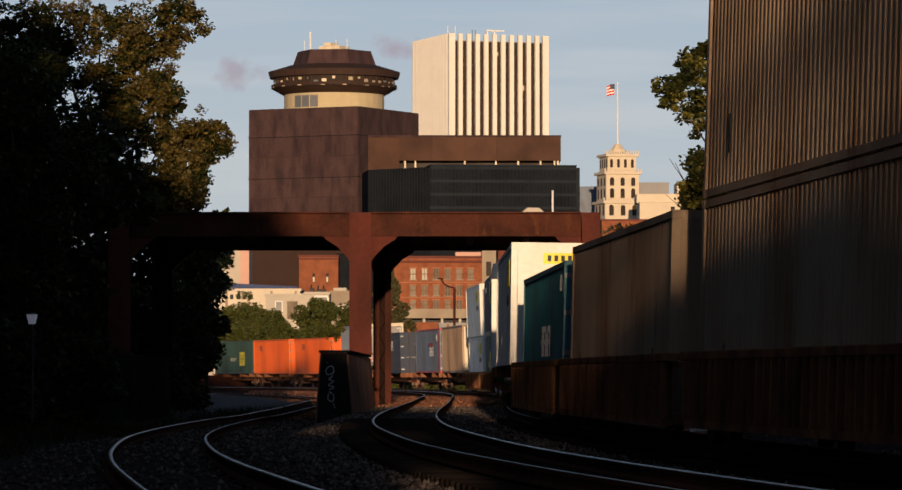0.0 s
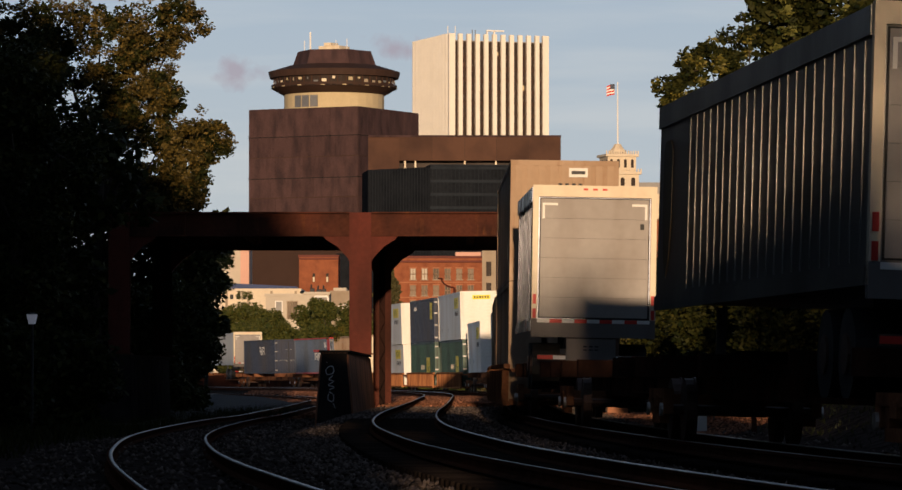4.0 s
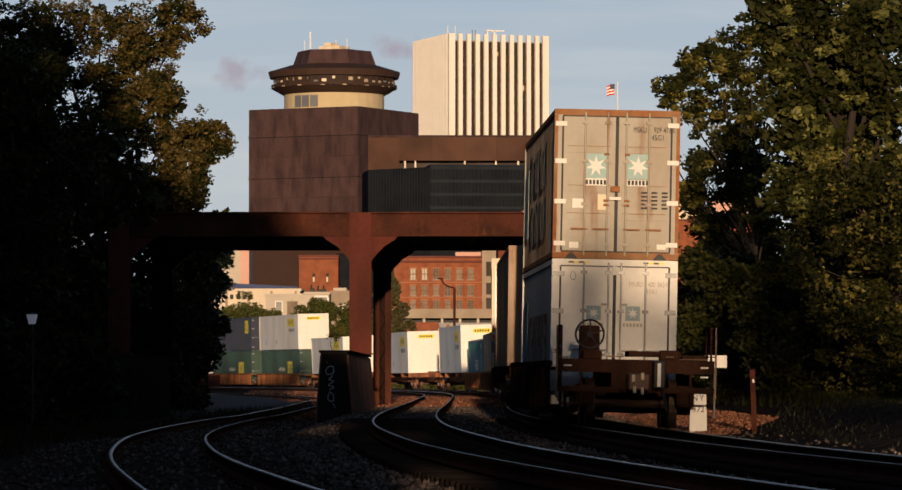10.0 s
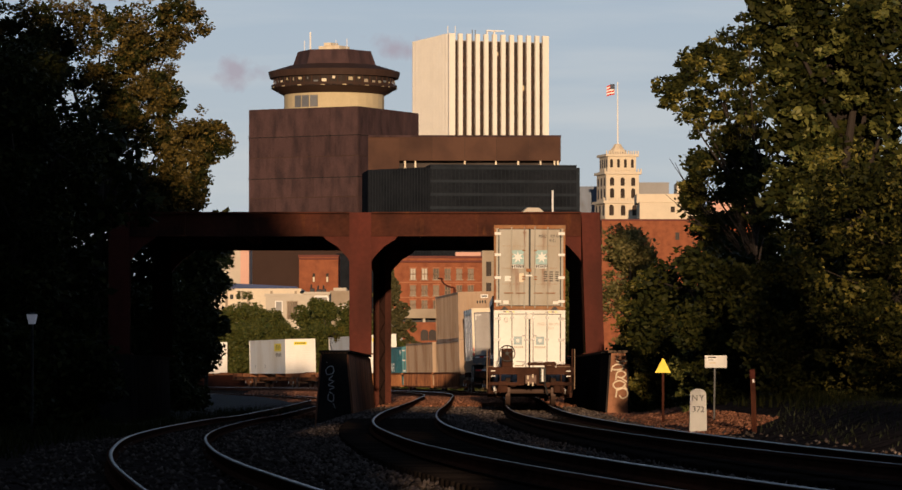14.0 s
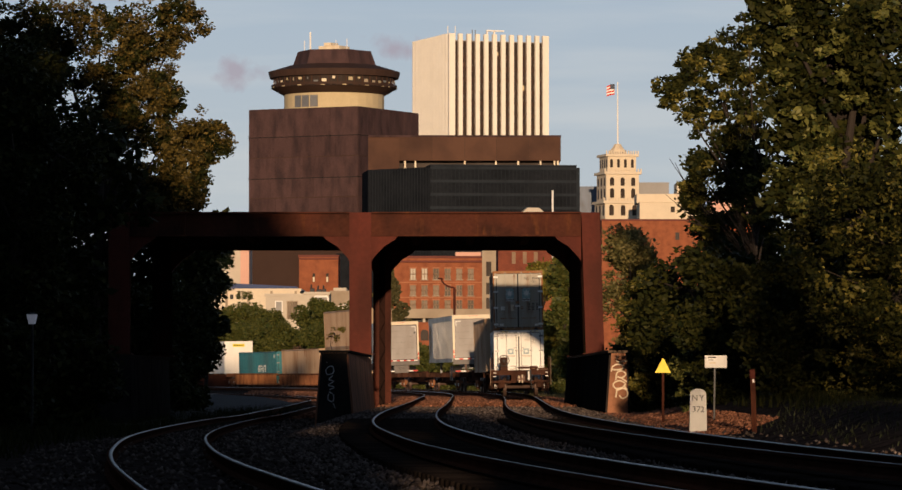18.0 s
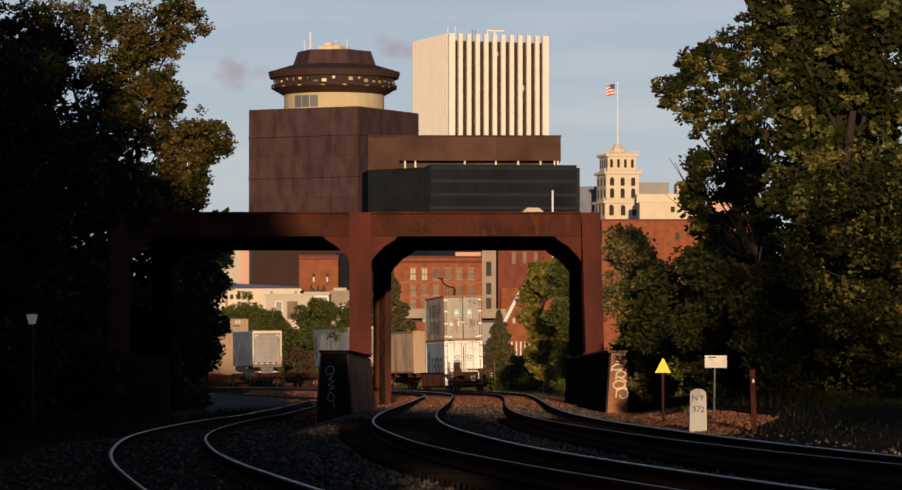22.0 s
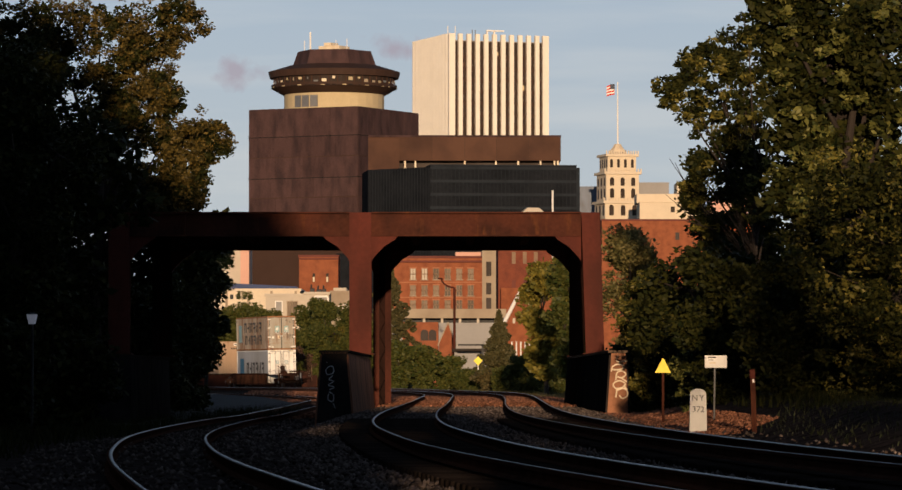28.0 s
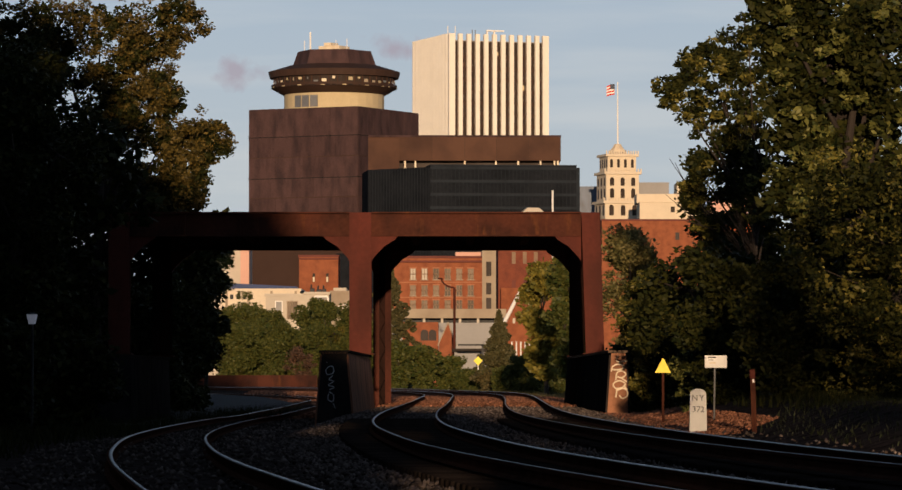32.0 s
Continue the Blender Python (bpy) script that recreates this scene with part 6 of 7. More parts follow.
def freight_box(label, rear, front, z0, paint_name, H=2.9, W=2.44, door=None, frame_mat=None, side="press", back="doors", marks=None, extra=None, posts=True):
    L = front - rear
    t = thing("freight_container", label, "container", group="boxes on the train")
    mat, fm = M[paint_name], M[frame_mat or paint_name]
    if side == "press":
        part("shell", corrugated(L, W - 0.04, H, z0, depth=0.036), M["box_grey_rusty_shaded"] if marks == "grey" else mat, t)
    else:
        sh = part("shell", boxes((-W / 2 + 0.03, W / 2 - 0.03, 0.04, L, z0 + 0.06, z0 + H - 0.03)), M["box_white_shaded"] if marks == "reefer" else mat, t)
        n = int(L / 1.2)
        post = mesh_of("side_post", boxes((-0.006, 0.018, -0.03, 0.03, z0 + 0.15, z0 + H - 0.12)), mat)
        for i in range(1, n if posts else 1):
            for s in (-1, 1):
                part("side_post", post, mat, sh, m=Matrix.Translation((s * (W / 2 - 0.015), i * L / n, 0)))
    for sx in (-1, 1):
        for y in (0.0, L - 0.16):
            part("corner_post", boxes((sx * (W / 2 - 0.08) - 0.08, sx * (W / 2 - 0.08) + 0.08, y, y + 0.16, z0 + 0.1, z0 + H - 0.1)), mat, t)
            for z in (z0, z0 + H - 0.12):
                part("corner_casting", boxes((sx * (W / 2 - 0.085) - 0.09, sx * (W / 2 - 0.085) + 0.09, y - 0.005, y + 0.18, z, z + 0.12), bevel=0.012), fm, t)
        for z in (z0 + 0.02, z0 + H - 0.11):
            part("side_rail", boxes((sx * (W / 2 - 0.05) - 0.05, sx * (W / 2 - 0.05) + 0.05, 0.16, L - 0.16, z, z + 0.1)), fm, t)
    part("sill", boxes((-W / 2 + 0.16, W / 2 - 0.16, 0.0, 0.16, z0 + 0.0, z0 + 0.14)), fm, t)
    part("header", boxes((-W / 2 + 0.16, W / 2 - 0.16, 0.0, 0.16, z0 + H - 0.13, z0 + H)), fm, t)
    dm = M[door or paint_name]
    if back == "doors":
        for sx in (-1, 1):
            x0, x1 = sorted((sx * 0.012, sx * (W / 2 - 0.17)))
            d = part("door", boxes((x0, x1, 0.005, 0.06, z0 + 0.15, z0 + H - 0.14)), dm, t)
            for z in () if marks == "reefer" else (z0 + H - 0.78, z0 + H - 1.54, z0 + H - 2.08):
                a, b = sorted((sx * 0.10, sx * (W / 2 - 0.26)))
                bm = boxes((a, b, -0.014, 0.01, z + 0.055, z + 0.07), (a, b, -0.012, 0.01, z - 0.065, z - 0.055), (a, a + 0.012, -0.012, 0.01, z - 0.065, z + 0.07), (b - 0.012, b, -0.012, 0.01, z - 0.065, z + 0.07))
                part("door_pressing", bm, dm, d)
                if marks == "grey":
                    part("rust_line", boxes((a + 0.01, b - 0.01, -0.019, -0.014, z + 0.060, z + 0.068)), M["rusty_edge"], d)
            for x in (0.125, 0.60) if marks == "reefer" else (0.18, 0.62):
                lock_rod(d, sx * x, z0 + 0.06, z0 + H - 0.06, M["steel_grey"] if marks == "reefer" else dm)
            zh = z0 + H - 2.34 if marks == "grey" else z0 + 1.12
            for x in (0.30, 0.72):
                part("handle", boxes((sx * x - 0.16, sx * x + 0.16, -0.085, -0.065, zh, zh + 0.03)), M["rusty_edge" if marks == "grey" else "steel_grey"], d)
            for f in (0.1, 0.38, 0.65, 0.9):
                z = z0 + H * f
                part("hinge", boxes((sx * (W / 2 - 0.13) - 0.11, sx * (W / 2 - 0.13) + 0.11, -0.035, 0.01, z - 0.045, z + 0.045)), M["paint_white"] if marks == "grey" else M["steel_grey"], d)
        part("door_gasket", boxes((-0.032, 0.032, -0.004, 0.03, z0 + 0.15, z0 + H - 0.14)), M["black"], t, "black rubber seal between the doors")
        for sx in (-1, 1):
            part("door_gasket", boxes((sx * (W / 2 - 0.165) - 0.018, sx * (W / 2 - 0.165) + 0.018, -0.006, 0.03, z0 + 0.15, z0 + H - 0.14)), M["black"], t)
        for z in (z0 + 0.14, z0 + H - 0.135):
            part("door_gasket", boxes((-W / 2 + 0.16, W / 2 - 0.16, -0.006, 0.03, z - 0.012, z + 0.012)), M["black"], t)
        for sx in (-1, 1):
            for f in (0.36, 0.39, 0.7):
                part("cam_keeper", boxes((sx * 0.2 - 0.05, sx * 0.2 + 0.05, -0.08, 0.0, z0 + H * f - 0.02, z0 + H * f + 0.02), bevel=0.006), M["rusty_edge"] if marks == "grey" else M["steel_grey"], t)
    elif back == "press":
        rw = part("rear_wall", boxes((-W / 2 + 0.14, W / 2 - 0.14, 0.03, 0.08, z0 + 0.12, z0 + H - 0.1)), dm, t)
        rib = mesh_of("rear_rib", boxes((-0.075, 0.075, -0.015, 0.05, z0 + 0.14, z0 + H - 0.13)), dm)
        k = 9
        for i in range(k):
            part("rear_rib", rib, dm, rw, m=Matrix.Translation((-W / 2 + 0.2 + (W - 0.4) * i / (k - 1), 0, 0)))
    else:
        rd = part("rear_door", boxes((-W / 2 + 0.14, W / 2 - 0.14, 0.0, 0.06, z0 + 0.14, z0 + H - 0.13)), dm, t)
        slat = mesh_of("slat", boxes((-W / 2 + 0.2, W / 2 - 0.2, -0.012, 0.004, -0.02, 0.02)), dm)
        for i in range(12):
            part("slat", slat, dm, rd, m=Matrix.Translation((0, 0, z0 + 0.3 + (H - 0.8) * i / 11)))
    if marks == "grey":                          # rust along the frame and dark lifting hooks at the sill
        for sx in (-1, 1):
            part("rusty_post_face", boxes((sx * (W / 2 - 0.035) - 0.035, sx * (W / 2 - 0.035) + 0.035, -0.008, 0.0, z0 + 0.12, z0 + H - 0.12)), M["rusty_edge"], t)
            bm = prism(bmesh.new(), [(-0.14, 0), (0.14, 0), (0.03, 0.12), (-0.03, 0.12)], 0, 0.03)
            part("stacking_hook", bm, M["black"], t, m=Matrix.Translation((sx * 0.86, -0.01, z0 - 0.01)) @ Matrix.Rotation(radians(90), 4, "X"))
        part("lock_box", boxes((-0.12, 0.06, -0.10, -0.02, z0 + H - 1.60, z0 + H - 1.49), bevel=0.01), M["rusty_edge"], t)
        part("seal_tag", boxes((-0.14, 0.09, -0.11, -0.10, z0 + H - 1.76, z0 + H - 1.70)), M["paint_white"], t)
    if marks == "reefer":
        part("marker_box", boxes((-0.05, 0.05, -0.06, 0.0, z0 + H - 0.30, z0 + H - 0.13), bevel=0.01), M["paint_white"], t)
        for k in range(12):
            a, b = k * math.tau / 12, (k + 1) * math.tau / 12
            part("ring_mark", boxes((-0.004, 0.004, -0.004, 0.0, 0, 0.034)), M["black"], t, m=Matrix.Translation((-0.81 + 0.055 * math.cos(a), -0.02, z0 + H - 0.33 + 0.08 * math.sin(a))) @ Matrix.Rotation(-math.atan2(0.055 * math.cos(b) - 0.055 * math.cos(a), 0.08 * math.sin(b) - 0.08 * math.sin(a)) * -1, 4, "Y"))
    if extra:
        extra(t, L, W, H, z0)
    RIDERS.append((t, rear, front))
    return t


def plate(parent, name, mat, x0, x1, z0, z1, y=-0.018, label=""):
    return part(name, boxes((x0, x1, y - 0.003, y + 0.004, z0, z1)), M[mat], parent, label)


def side_plate(parent, name, mat, y0, y1, z0, z1, W, label=""):
    x = -W / 2 - 0.006
    return part(name, boxes((x - 0.004, x + 0.004, y0, y1, z0, z1)), M[mat], parent, label)


def bars_side(parent, mat, y0, y1, z0, z1, W, n, name="marking"):
    """Upright and level bars on the left side that stand for lettering of that size."""
    w, h = (y1 - y0) / n, z1 - z0
    for i in range(n):
        a = y0 + w * i
        side_plate(parent, name, mat, a, a + w * 0.22, z0, z1, W)
        if i % 3 != 1:
            side_plate(parent, name, mat, a + w * 0.26, a + w * 0.72, z1 - h * 0.2, z1, W)
        if i % 2:
            side_plate(parent, name, mat, a + w * 0.5, a + w * 0.72, z0, z1 - h * 0.25, W)
        else:
            side_plate(parent, name, mat, a + w * 0.26, a + w * 0.66, z0 + h * 0.38, z0 + h * 0.56, W)


def star(parent, x, z, r):
    bm = bmesh.new()
    c = bm.verts.new((x, -0.026, z))
    ring = [bm.verts.new((x + (r if i % 2 == 0 else r * 0.42) * math.sin(i * math.pi / 7), -0.024, z + (r if i % 2 == 0 else r * 0.42) * math.cos(i * math.pi / 7))) for i in range(14)]
    for i in range(14):
        bm.faces.new((c, ring[i], ring[(i + 1) % 14]))
    part("emblem", bm, M["paint_white"], parent, "white star emblem")


def marks_upper(t, L, W, H, z0):
    for x in (-0.42, 0.40):
        plate(t, "panel", "sky_blue", x - 0.2, x + 0.23, z0 + H - 1.36, z0 + H - 0.86)
        star(t, x + 0.015, z0 + H - 1.1, 0.205)
        plate(t, "wordmark", "paint_white", x - 0.2, x + 0.24, z0 + H - 1.48, z0 + H - 1.34)
        for k in range(6):
            plate(t, "marking", "black", x - 0.18 + k * 0.07, x - 0.135 + k * 0.07, z0 + H - 1.46, z0 + H - 1.37, -0.022)
    plate(t, "placard", "trim_cream", -0.36, -0.16, z0 + 0.95, z0 + 1.25)
    plate(t, "placard", "box_white", -0.85, -0.6, z0 + 0.98, z0 + 1.16)
    plate(t, "placard", "box_white", -0.9, -0.72, z0 + 0.2, z0 + 0.32)
    plate(t, "placard", "box_white", 0.8, 0.98, z0 + 0.2, z0 + 0.3)
    for x, word in ((0.44, "MSKU"), (0.78, "929"), (0.97, "473"), (1.10, "0")):
        lettering("serial", word, 0.15, M["black"], t, Matrix.Translation((x, -0.026, z0 + H - 0.43)) @ Matrix.Rotation(radians(90), 4, "X") @ Matrix.Diagonal((0.68, 1.0, 1.0, 1.0)))
    lettering("size_code", "45G1", 0.15, M["black"], t, Matrix.Translation((0.79, -0.026, z0 + H - 0.58)) @ Matrix.Rotation(radians(90), 4, "X") @ Matrix.Diagonal((0.76, 1.0, 1.0, 1.0)))
    for r in range(5):
        for c in range(3):
            plate(t, "small_print", "black", 0.48 + c * 0.2, 0.6 + c * 0.2, z0 + 0.98 + r * 0.075, z0 + 1.015 + r * 0.075, -0.012)
    bars_side(t, "black", 2.4, 9.3, z0 + 1.55, z0 + 2.4, W, 6)
    bars_side(t, "black", 2.4, 9.0, z0 + 0.5, z0 + 1.3, W, 6)
    side_plate(t, "panel", "sky_blue", 9.9, 11.1, z0 + 0.7, z0 + 2.2, W)


def marks_lower(t, L, W, H, z0):
    for x in (-0.40, 0.36):
        plate(t, "panel", "faded_blue", x - 0.14, x + 0.14, z0 + H - 1.18, z0 + H - 0.90)
        star(t, x, z0 + H - 1.04, 0.11)
        for k in range(6):
            plate(t, "marking", "faded_ink", x - 0.19 + k * 0.066, x - 0.145 + k * 0.066, z0 + H - 1.3, z0 + H - 1.23)
    for x, word in ((0.41, "MNBU"), (0.72, "400"), (0.90, "043"), (1.02, "0")):
        lettering("serial", word, 0.14, M["faded_ink"], t, Matrix.Translation((x, -0.026, z0 + H - 0.52)) @ Matrix.Rotation(radians(90), 4, "X") @ Matrix.Diagonal((0.68, 1.0, 1.0, 1.0)))
    lettering("size_code", "45R1", 0.14, M["faded_ink"], t, Matrix.Translation((0.72, -0.026, z0 + H - 0.66)) @ Matrix.Rotation(radians(90), 4, "X") @ Matrix.Diagonal((0.78, 1.0, 1.0, 1.0)))
    for r in range(4):
        for c in range(2):
            plate(t, "small_print", "faded_ink", 0.62 + c * 0.18, 0.74 + c * 0.18, z0 + 0.45 + r * 0.08, z0 + 0.49 + r * 0.08, -0.012)
    for x in (-0.9, 0.55):
        for k in range(4):
            plate(t, "hazard_stripe", "yellow" if k % 2 else "black", x + k * 0.1, x + 0.1 + k * 0.1, z0 + H - 0.075, z0 + H - 0.045, -0.012)
    bars_side(t, "black", 1.6, 8.6, z0 + 0.85, z0 + 1.85, W, 6)
    side_plate(t, "panel", "logo_blue", 9.3, 10.8, z0 + 0.85, z0 + 2.2, W)


def marks_panel(t, L, W, H, z0):
    side_plate(t, "panel", "yellow", 1.6, 4.2, z0 + 1.9, z0 + 2.55, W)
    bars_side(t, "black", 1.8, 4.0, z0 + 2.05, z0 + 2.4, W, 5)
    bars_side(t, "black", 1.7, 3.8, z0 + 1.45, z0 + 1.72, W, 4)
    for y in (L * 0.55, L * 0.82):
        side_plate(t, "lift_mark", "steel_grey", y, y + 0.12, z0 + 0.5, z0 + 0.8, W)
    plate(t, "panel", "yellow", -0.55, 0.55, z0 + H - 0.5, z0 + H - 0.24)
    for k in range(6):
        plate(t, "marking", "black", -0.45 + k * 0.16, -0.36 + k * 0.16, z0 + H - 0.44, z0 + H - 0.3, -0.024)


def marks_beige(t, L, W, H, z0):
    for k in range(4):
        plate(t, "marking", "black", -0.15 + k * 0.16, -0.06 + k * 0.16, z0 + H - 0.72, z0 + H - 0.55, -0.03)
    plate(t, "placard", "paint_white", 0.1, 0.55, z0 + H - 0.4, z0 + H - 0.18, -0.02)
    plate(t, "placard", "black", 0.16, 0.49, z0 + H - 0.33, z0 + H - 0.25, -0.024)
    for y in (L * 0.13, L * 0.87):
        side_plate(t, "lift_mark", "black", y, y + 0.1, z0 + 0.5, z0 + 1.0, W)


def marks_green(t, L, W, H, z0):
    side_plate(t, "panel", "yellow", 3.0, 4.9, z0 + 0.7, z0 + 1.9, W)
    bars_side(t, "box_green", 3.2, 4.7, z0 + 0.95, z0 + 1.65, W, 3)
    bars_side(t, "trim_cream", 6.2, 8.6, z0 + 1.1, z0 + 1.4, W, 5)


def marks_teal(t, L, W, H, z0):
    bars_side(t, "paint_white", 4.2, 7.6, z0 + 1.0, z0 + 1.6, W, 5)
    bars_side(t, "paint_white", 0.6, 1.2, z0 + 2.2, z0 + 2.5, W, 2)


def marks_blue(t, L, W, H, z0):
    bars_side(t, "paint_white", 4.0, 6.6, z0 + 1.1, z0 + 1.7, W, 4)
    side_plate(t, "marking", "red", 4.3, 6.9, z0 + 1.75, z0 + 1.95, W)
    bars_side(t, "paint_white", 1.4, 2.4, z0 + 2.1, z0 + 2.5, W, 3)
    side_plate(t, "panel", "red", 0.02, 1.1, z0 + 0.1, z0 + 2.8, W)


def marks_orange(t, L, W, H, z0):
    for k in range(3):
        side_plate(t, "marking", "black", 10.6, 11.8, z0 + 2.0 + k * 0.16, z0 + 2.08 + k * 0.16, W)
    for z in (0.55, 1.75):
        plate(t, "placard", "paint_white", 0.35, 0.75, z0 + z, z0 + z + 0.4)


def marks_navy(t, L, W, H, z0):
    side_plate(t, "panel", "yellow", 1.2, 2.4, z0 + 1.5, z0 + 2.6, W)
    bars_side(t, "box_navy", 1.35, 2.3, z0 + 1.7, z0 + 2.4, W, 3)
    bars_side(t, "paint_white", 10.5, 12.3, z0 + 2.2, z0 + 2.45, W, 5)


def marks_dark(t, L, W, H, z0):
    bars_side(t, "paint_white", 4.0, 6.0, z0 + 1.6, z0 + 2.3, W, 3)


def road_trailer(label, rear, front, z0, H, side_name, caution=False, reefer=False, shield=False):
    """A highway trailer riding on the train: riveted side, framed roll-up door, bumper, wheels and landing legs."""
    W, L = 2.59, front - rear
    t = thing("road_trailer", label, "trailer", group="trailers on the train")
    bm = boxes((-W / 2 + 0.02, W / 2 - 0.02, 0.1, L, z0 + 0.1, z0 + H - 0.04), bevel=0.03)
    n = int(L / 0.6)
    body = part("body", bm, M[side_name], t, "dark reflecting sheet metal trailer sides" if side_name == "trailer_navy" else "ribbed metal trailer sides")
    rib = mesh_of("side_rib", boxes((-0.006, 0.016, -0.02, 0.02, z0 + 0.25, z0 + H - 0.36), bevel=0.004), M[side_name])
    for i in range(1, n - 4 if shield else n):
        for s in (-1, 1):
            part("side_rib", rib, None, body, m=Matrix.Translation((s * (W / 2 - 0.012), i * L / n, 0)))
    for s in (-1, 1):
        part("roof_rail", boxes((s * (W / 2 - 0.02) - 0.03, s * (W / 2 - 0.02) + 0.03, 0.2, L, z0 + H - 0.34, z0 + H - 0.03)), M[side_name], t)
        part("floor_rail", boxes((s * (W / 2 - 0.02) - 0.03, s * (W / 2 - 0.02) + 0.03, 0.2, L, z0, z0 + 0.2)), M[side_name], t)
        part("door_post", boxes((s * (W / 2 - 0.06) - 0.06, s * (W / 2 - 0.06) + 0.06, 0, 0.14, z0, z0 + H)), M["trim_cream"], t, "pale bare metal door post")
        for z in (0.25, 0.55):
            part("tail_light", boxes((s * (W / 2 - 0.06) - 0.035, s * (W / 2 - 0.06) + 0.035, -0.02, 0.01, z0 + z, z0 + z + 0.2)), M["red"], t, "red tail lamp")
    part("header", boxes((-W / 2 + 0.12, W / 2 - 0.12, 0, 0.14, z0 + H - 0.24, z0 + H)), M["trim_cream"], t)
    for k in (-0.2, 0, 0.2):
        part("marker_light", boxes((k - 0.05, k + 0.05, -0.015, 0.01, z0 + H - 0.1, z0 + H - 0.06)), M["red"], t)
    d = part("door", boxes((-W / 2 + 0.15, W / 2 - 0.15, 0.06, 0.09, z0 + 0.26, z0 + H - 0.26)), M["black"], t, "grey roll-up door with panel joints")
    rows = 6
    z_lo, z_hi = z0 + 0.28, z0 + H - 0.28
    for i in range(rows):
        a, b = z_lo + (z_hi - z_lo) * i / rows, z_lo + (z_hi - z_lo) * (i + 1) / rows
        part("door_panel", boxes((-W / 2 + 0.17, W / 2 - 0.17, 0.03, 0.08, a + 0.002, b - 0.002)), M["box_trailer"], d)
    for s in (-1, 1):
        x0, x1 = sorted((s * (W / 2 - 0.2), s * (W / 2 - 0.52)))
        plate(t, "reflector", "paint_white", x0, x1, z_hi - 0.14, z_hi - 0.09, 0.028)
        x0, x1 = sorted((s * (W / 2 - 0.2), s * (W / 2 - 0.25)))
        plate(t, "reflector", "paint_white", x0, x1, z_hi - 0.42, z_hi - 0.14, 0.028)
    part("door_latch", boxes((0.95, 1.03, -0.01, 0.03, z_hi - 0.62, z_hi - 0.5)), M["black"], t)
    part("rear_sill", boxes((-W / 2, W / 2, -0.01, 0.14, z0 - 0.14, z0 + 0.24)), M["sill_shaded"], t, "steel rear sill coloured darker for shade")
    if not caution and not reefer:
        panel = part("rear_panel", boxes((-0.56, 0.48, 0.02, 0.08, 1.18, z0 - 0.16), bevel=0.01), M["sill_shaded"], t, "steel panel under the sill, coloured darker for shade")
        for k in range(6):
            part("small_print", boxes((-0.2 + (k % 3) * 0.12, -0.12 + (k % 3) * 0.12, 0.012, 0.02, 1.56 - 0.07 * (k // 3), 1.59 - 0.07 * (k // 3))), M["black"], panel)
    for k in range(9):
        x = -W / 2 + 0.12 + k * (W - 0.24) / 9
        plate(t, "reflector_tape", "red" if k % 2 else "paint_white", x, x + (W - 0.24) / 9, z0 + 0.16, z0 + 0.235, -0.016)
    bumper = part("bumper", boxes((-1.15, 1.15, 0.05, 0.15, z0 - 0.62, z0 - 0.5)), M["wheel"], t)
    for k in (0, 1, 5, 6):
        x = -1.15 + k * 2.3 / 7
        part("reflector_tape", boxes((x, x + 2.3 / 7, 0.042, 0.05, z0 - 0.6, z0 - 0.52)), M["red"] if k in (0, 6) else M["paint_white"], bumper)
    for x in (-0.5, 0.5):
        part("bumper_leg", boxes((x - 0.05, x + 0.05, 0.06, 0.14, z0 - 0.5, z0 - 0.05)), M["wheel"], t)
    if caution:
        s = plate(t, "warning_sign", "yellow", 0.52, 0.98, z0 + 0.36, z0 + 0.64, 0.022, "yellow warning sign")
        lettering("wording", "CAUTION", 0.09, M["black"], s, Matrix.Translation((0.68, 0.016, z0 + 0.55)) @ Matrix.Rotation(radians(90), 4, "X"))
        for k in range(3):
            plate(s, "small_print", "black", 0.56, 0.76 + 0.04 * (k % 2), z0 + 0.40 + k * 0.045, z0 + 0.42 + k * 0.045, 0.016)
    for y in (1.6, 2.9):
        for s in (-1, 1):
            w = part("wheel", rod(bmesh.new(), (s * 0.62, y, 1.16), (s * 1.2, y, 1.16), 0.5, 18), M["black"], t)
            part("hub", rod(bmesh.new(), (s * 1.19, y, 1.16), (s * 1.23, y, 1.16), 0.22, 12), M["wheel"], w)
        part("axle", rod(bmesh.new(), (-0.7, y, 1.16), (0.7, y, 1.16), 0.07, 8), M["black"], t)
    part("slider_frame", boxes((-0.55, 0.55, 0.9, 3.6, z0 - 0.35, z0)), M["black"], t)
    for s in (-1, 1):
        part("landing_leg", boxes((s * 0.8 - 0.06, s * 0.8 + 0.06, L - 3.2, L - 3.08, 1.12, z0)), M["steel_grey"], t)
    if shield:
        out = [(0.0, 0.45), (0.26, 0.70), (0.42, 1.25), (0.42, 2.25), (0.24, 2.36), (-0.24, 2.36), (-0.42, 2.25), (-0.42, 1.25), (-0.26, 0.70)]
        for s in (-1, 1):
            part("shield", prism(bmesh.new(), out, 0, 0.012), M["shield_brown"], body, "dark brown shield emblem",
                 Matrix.Translation((s * (W / 2 + 0.002), L - 1.1, z0)) @ Matrix.Rotation(s * radians(90), 4, "Z") @ Matrix.Rotation(radians(90), 4, "X"))
    if reefer:
        part("cooling_unit", boxes((-0.8, 0.8, L, L + 0.4, z0 + 1.2, z0 + H - 0.2), bevel=0.05), M["paint_white"], t)
    RIDERS.append((t, rear, front))
    return t


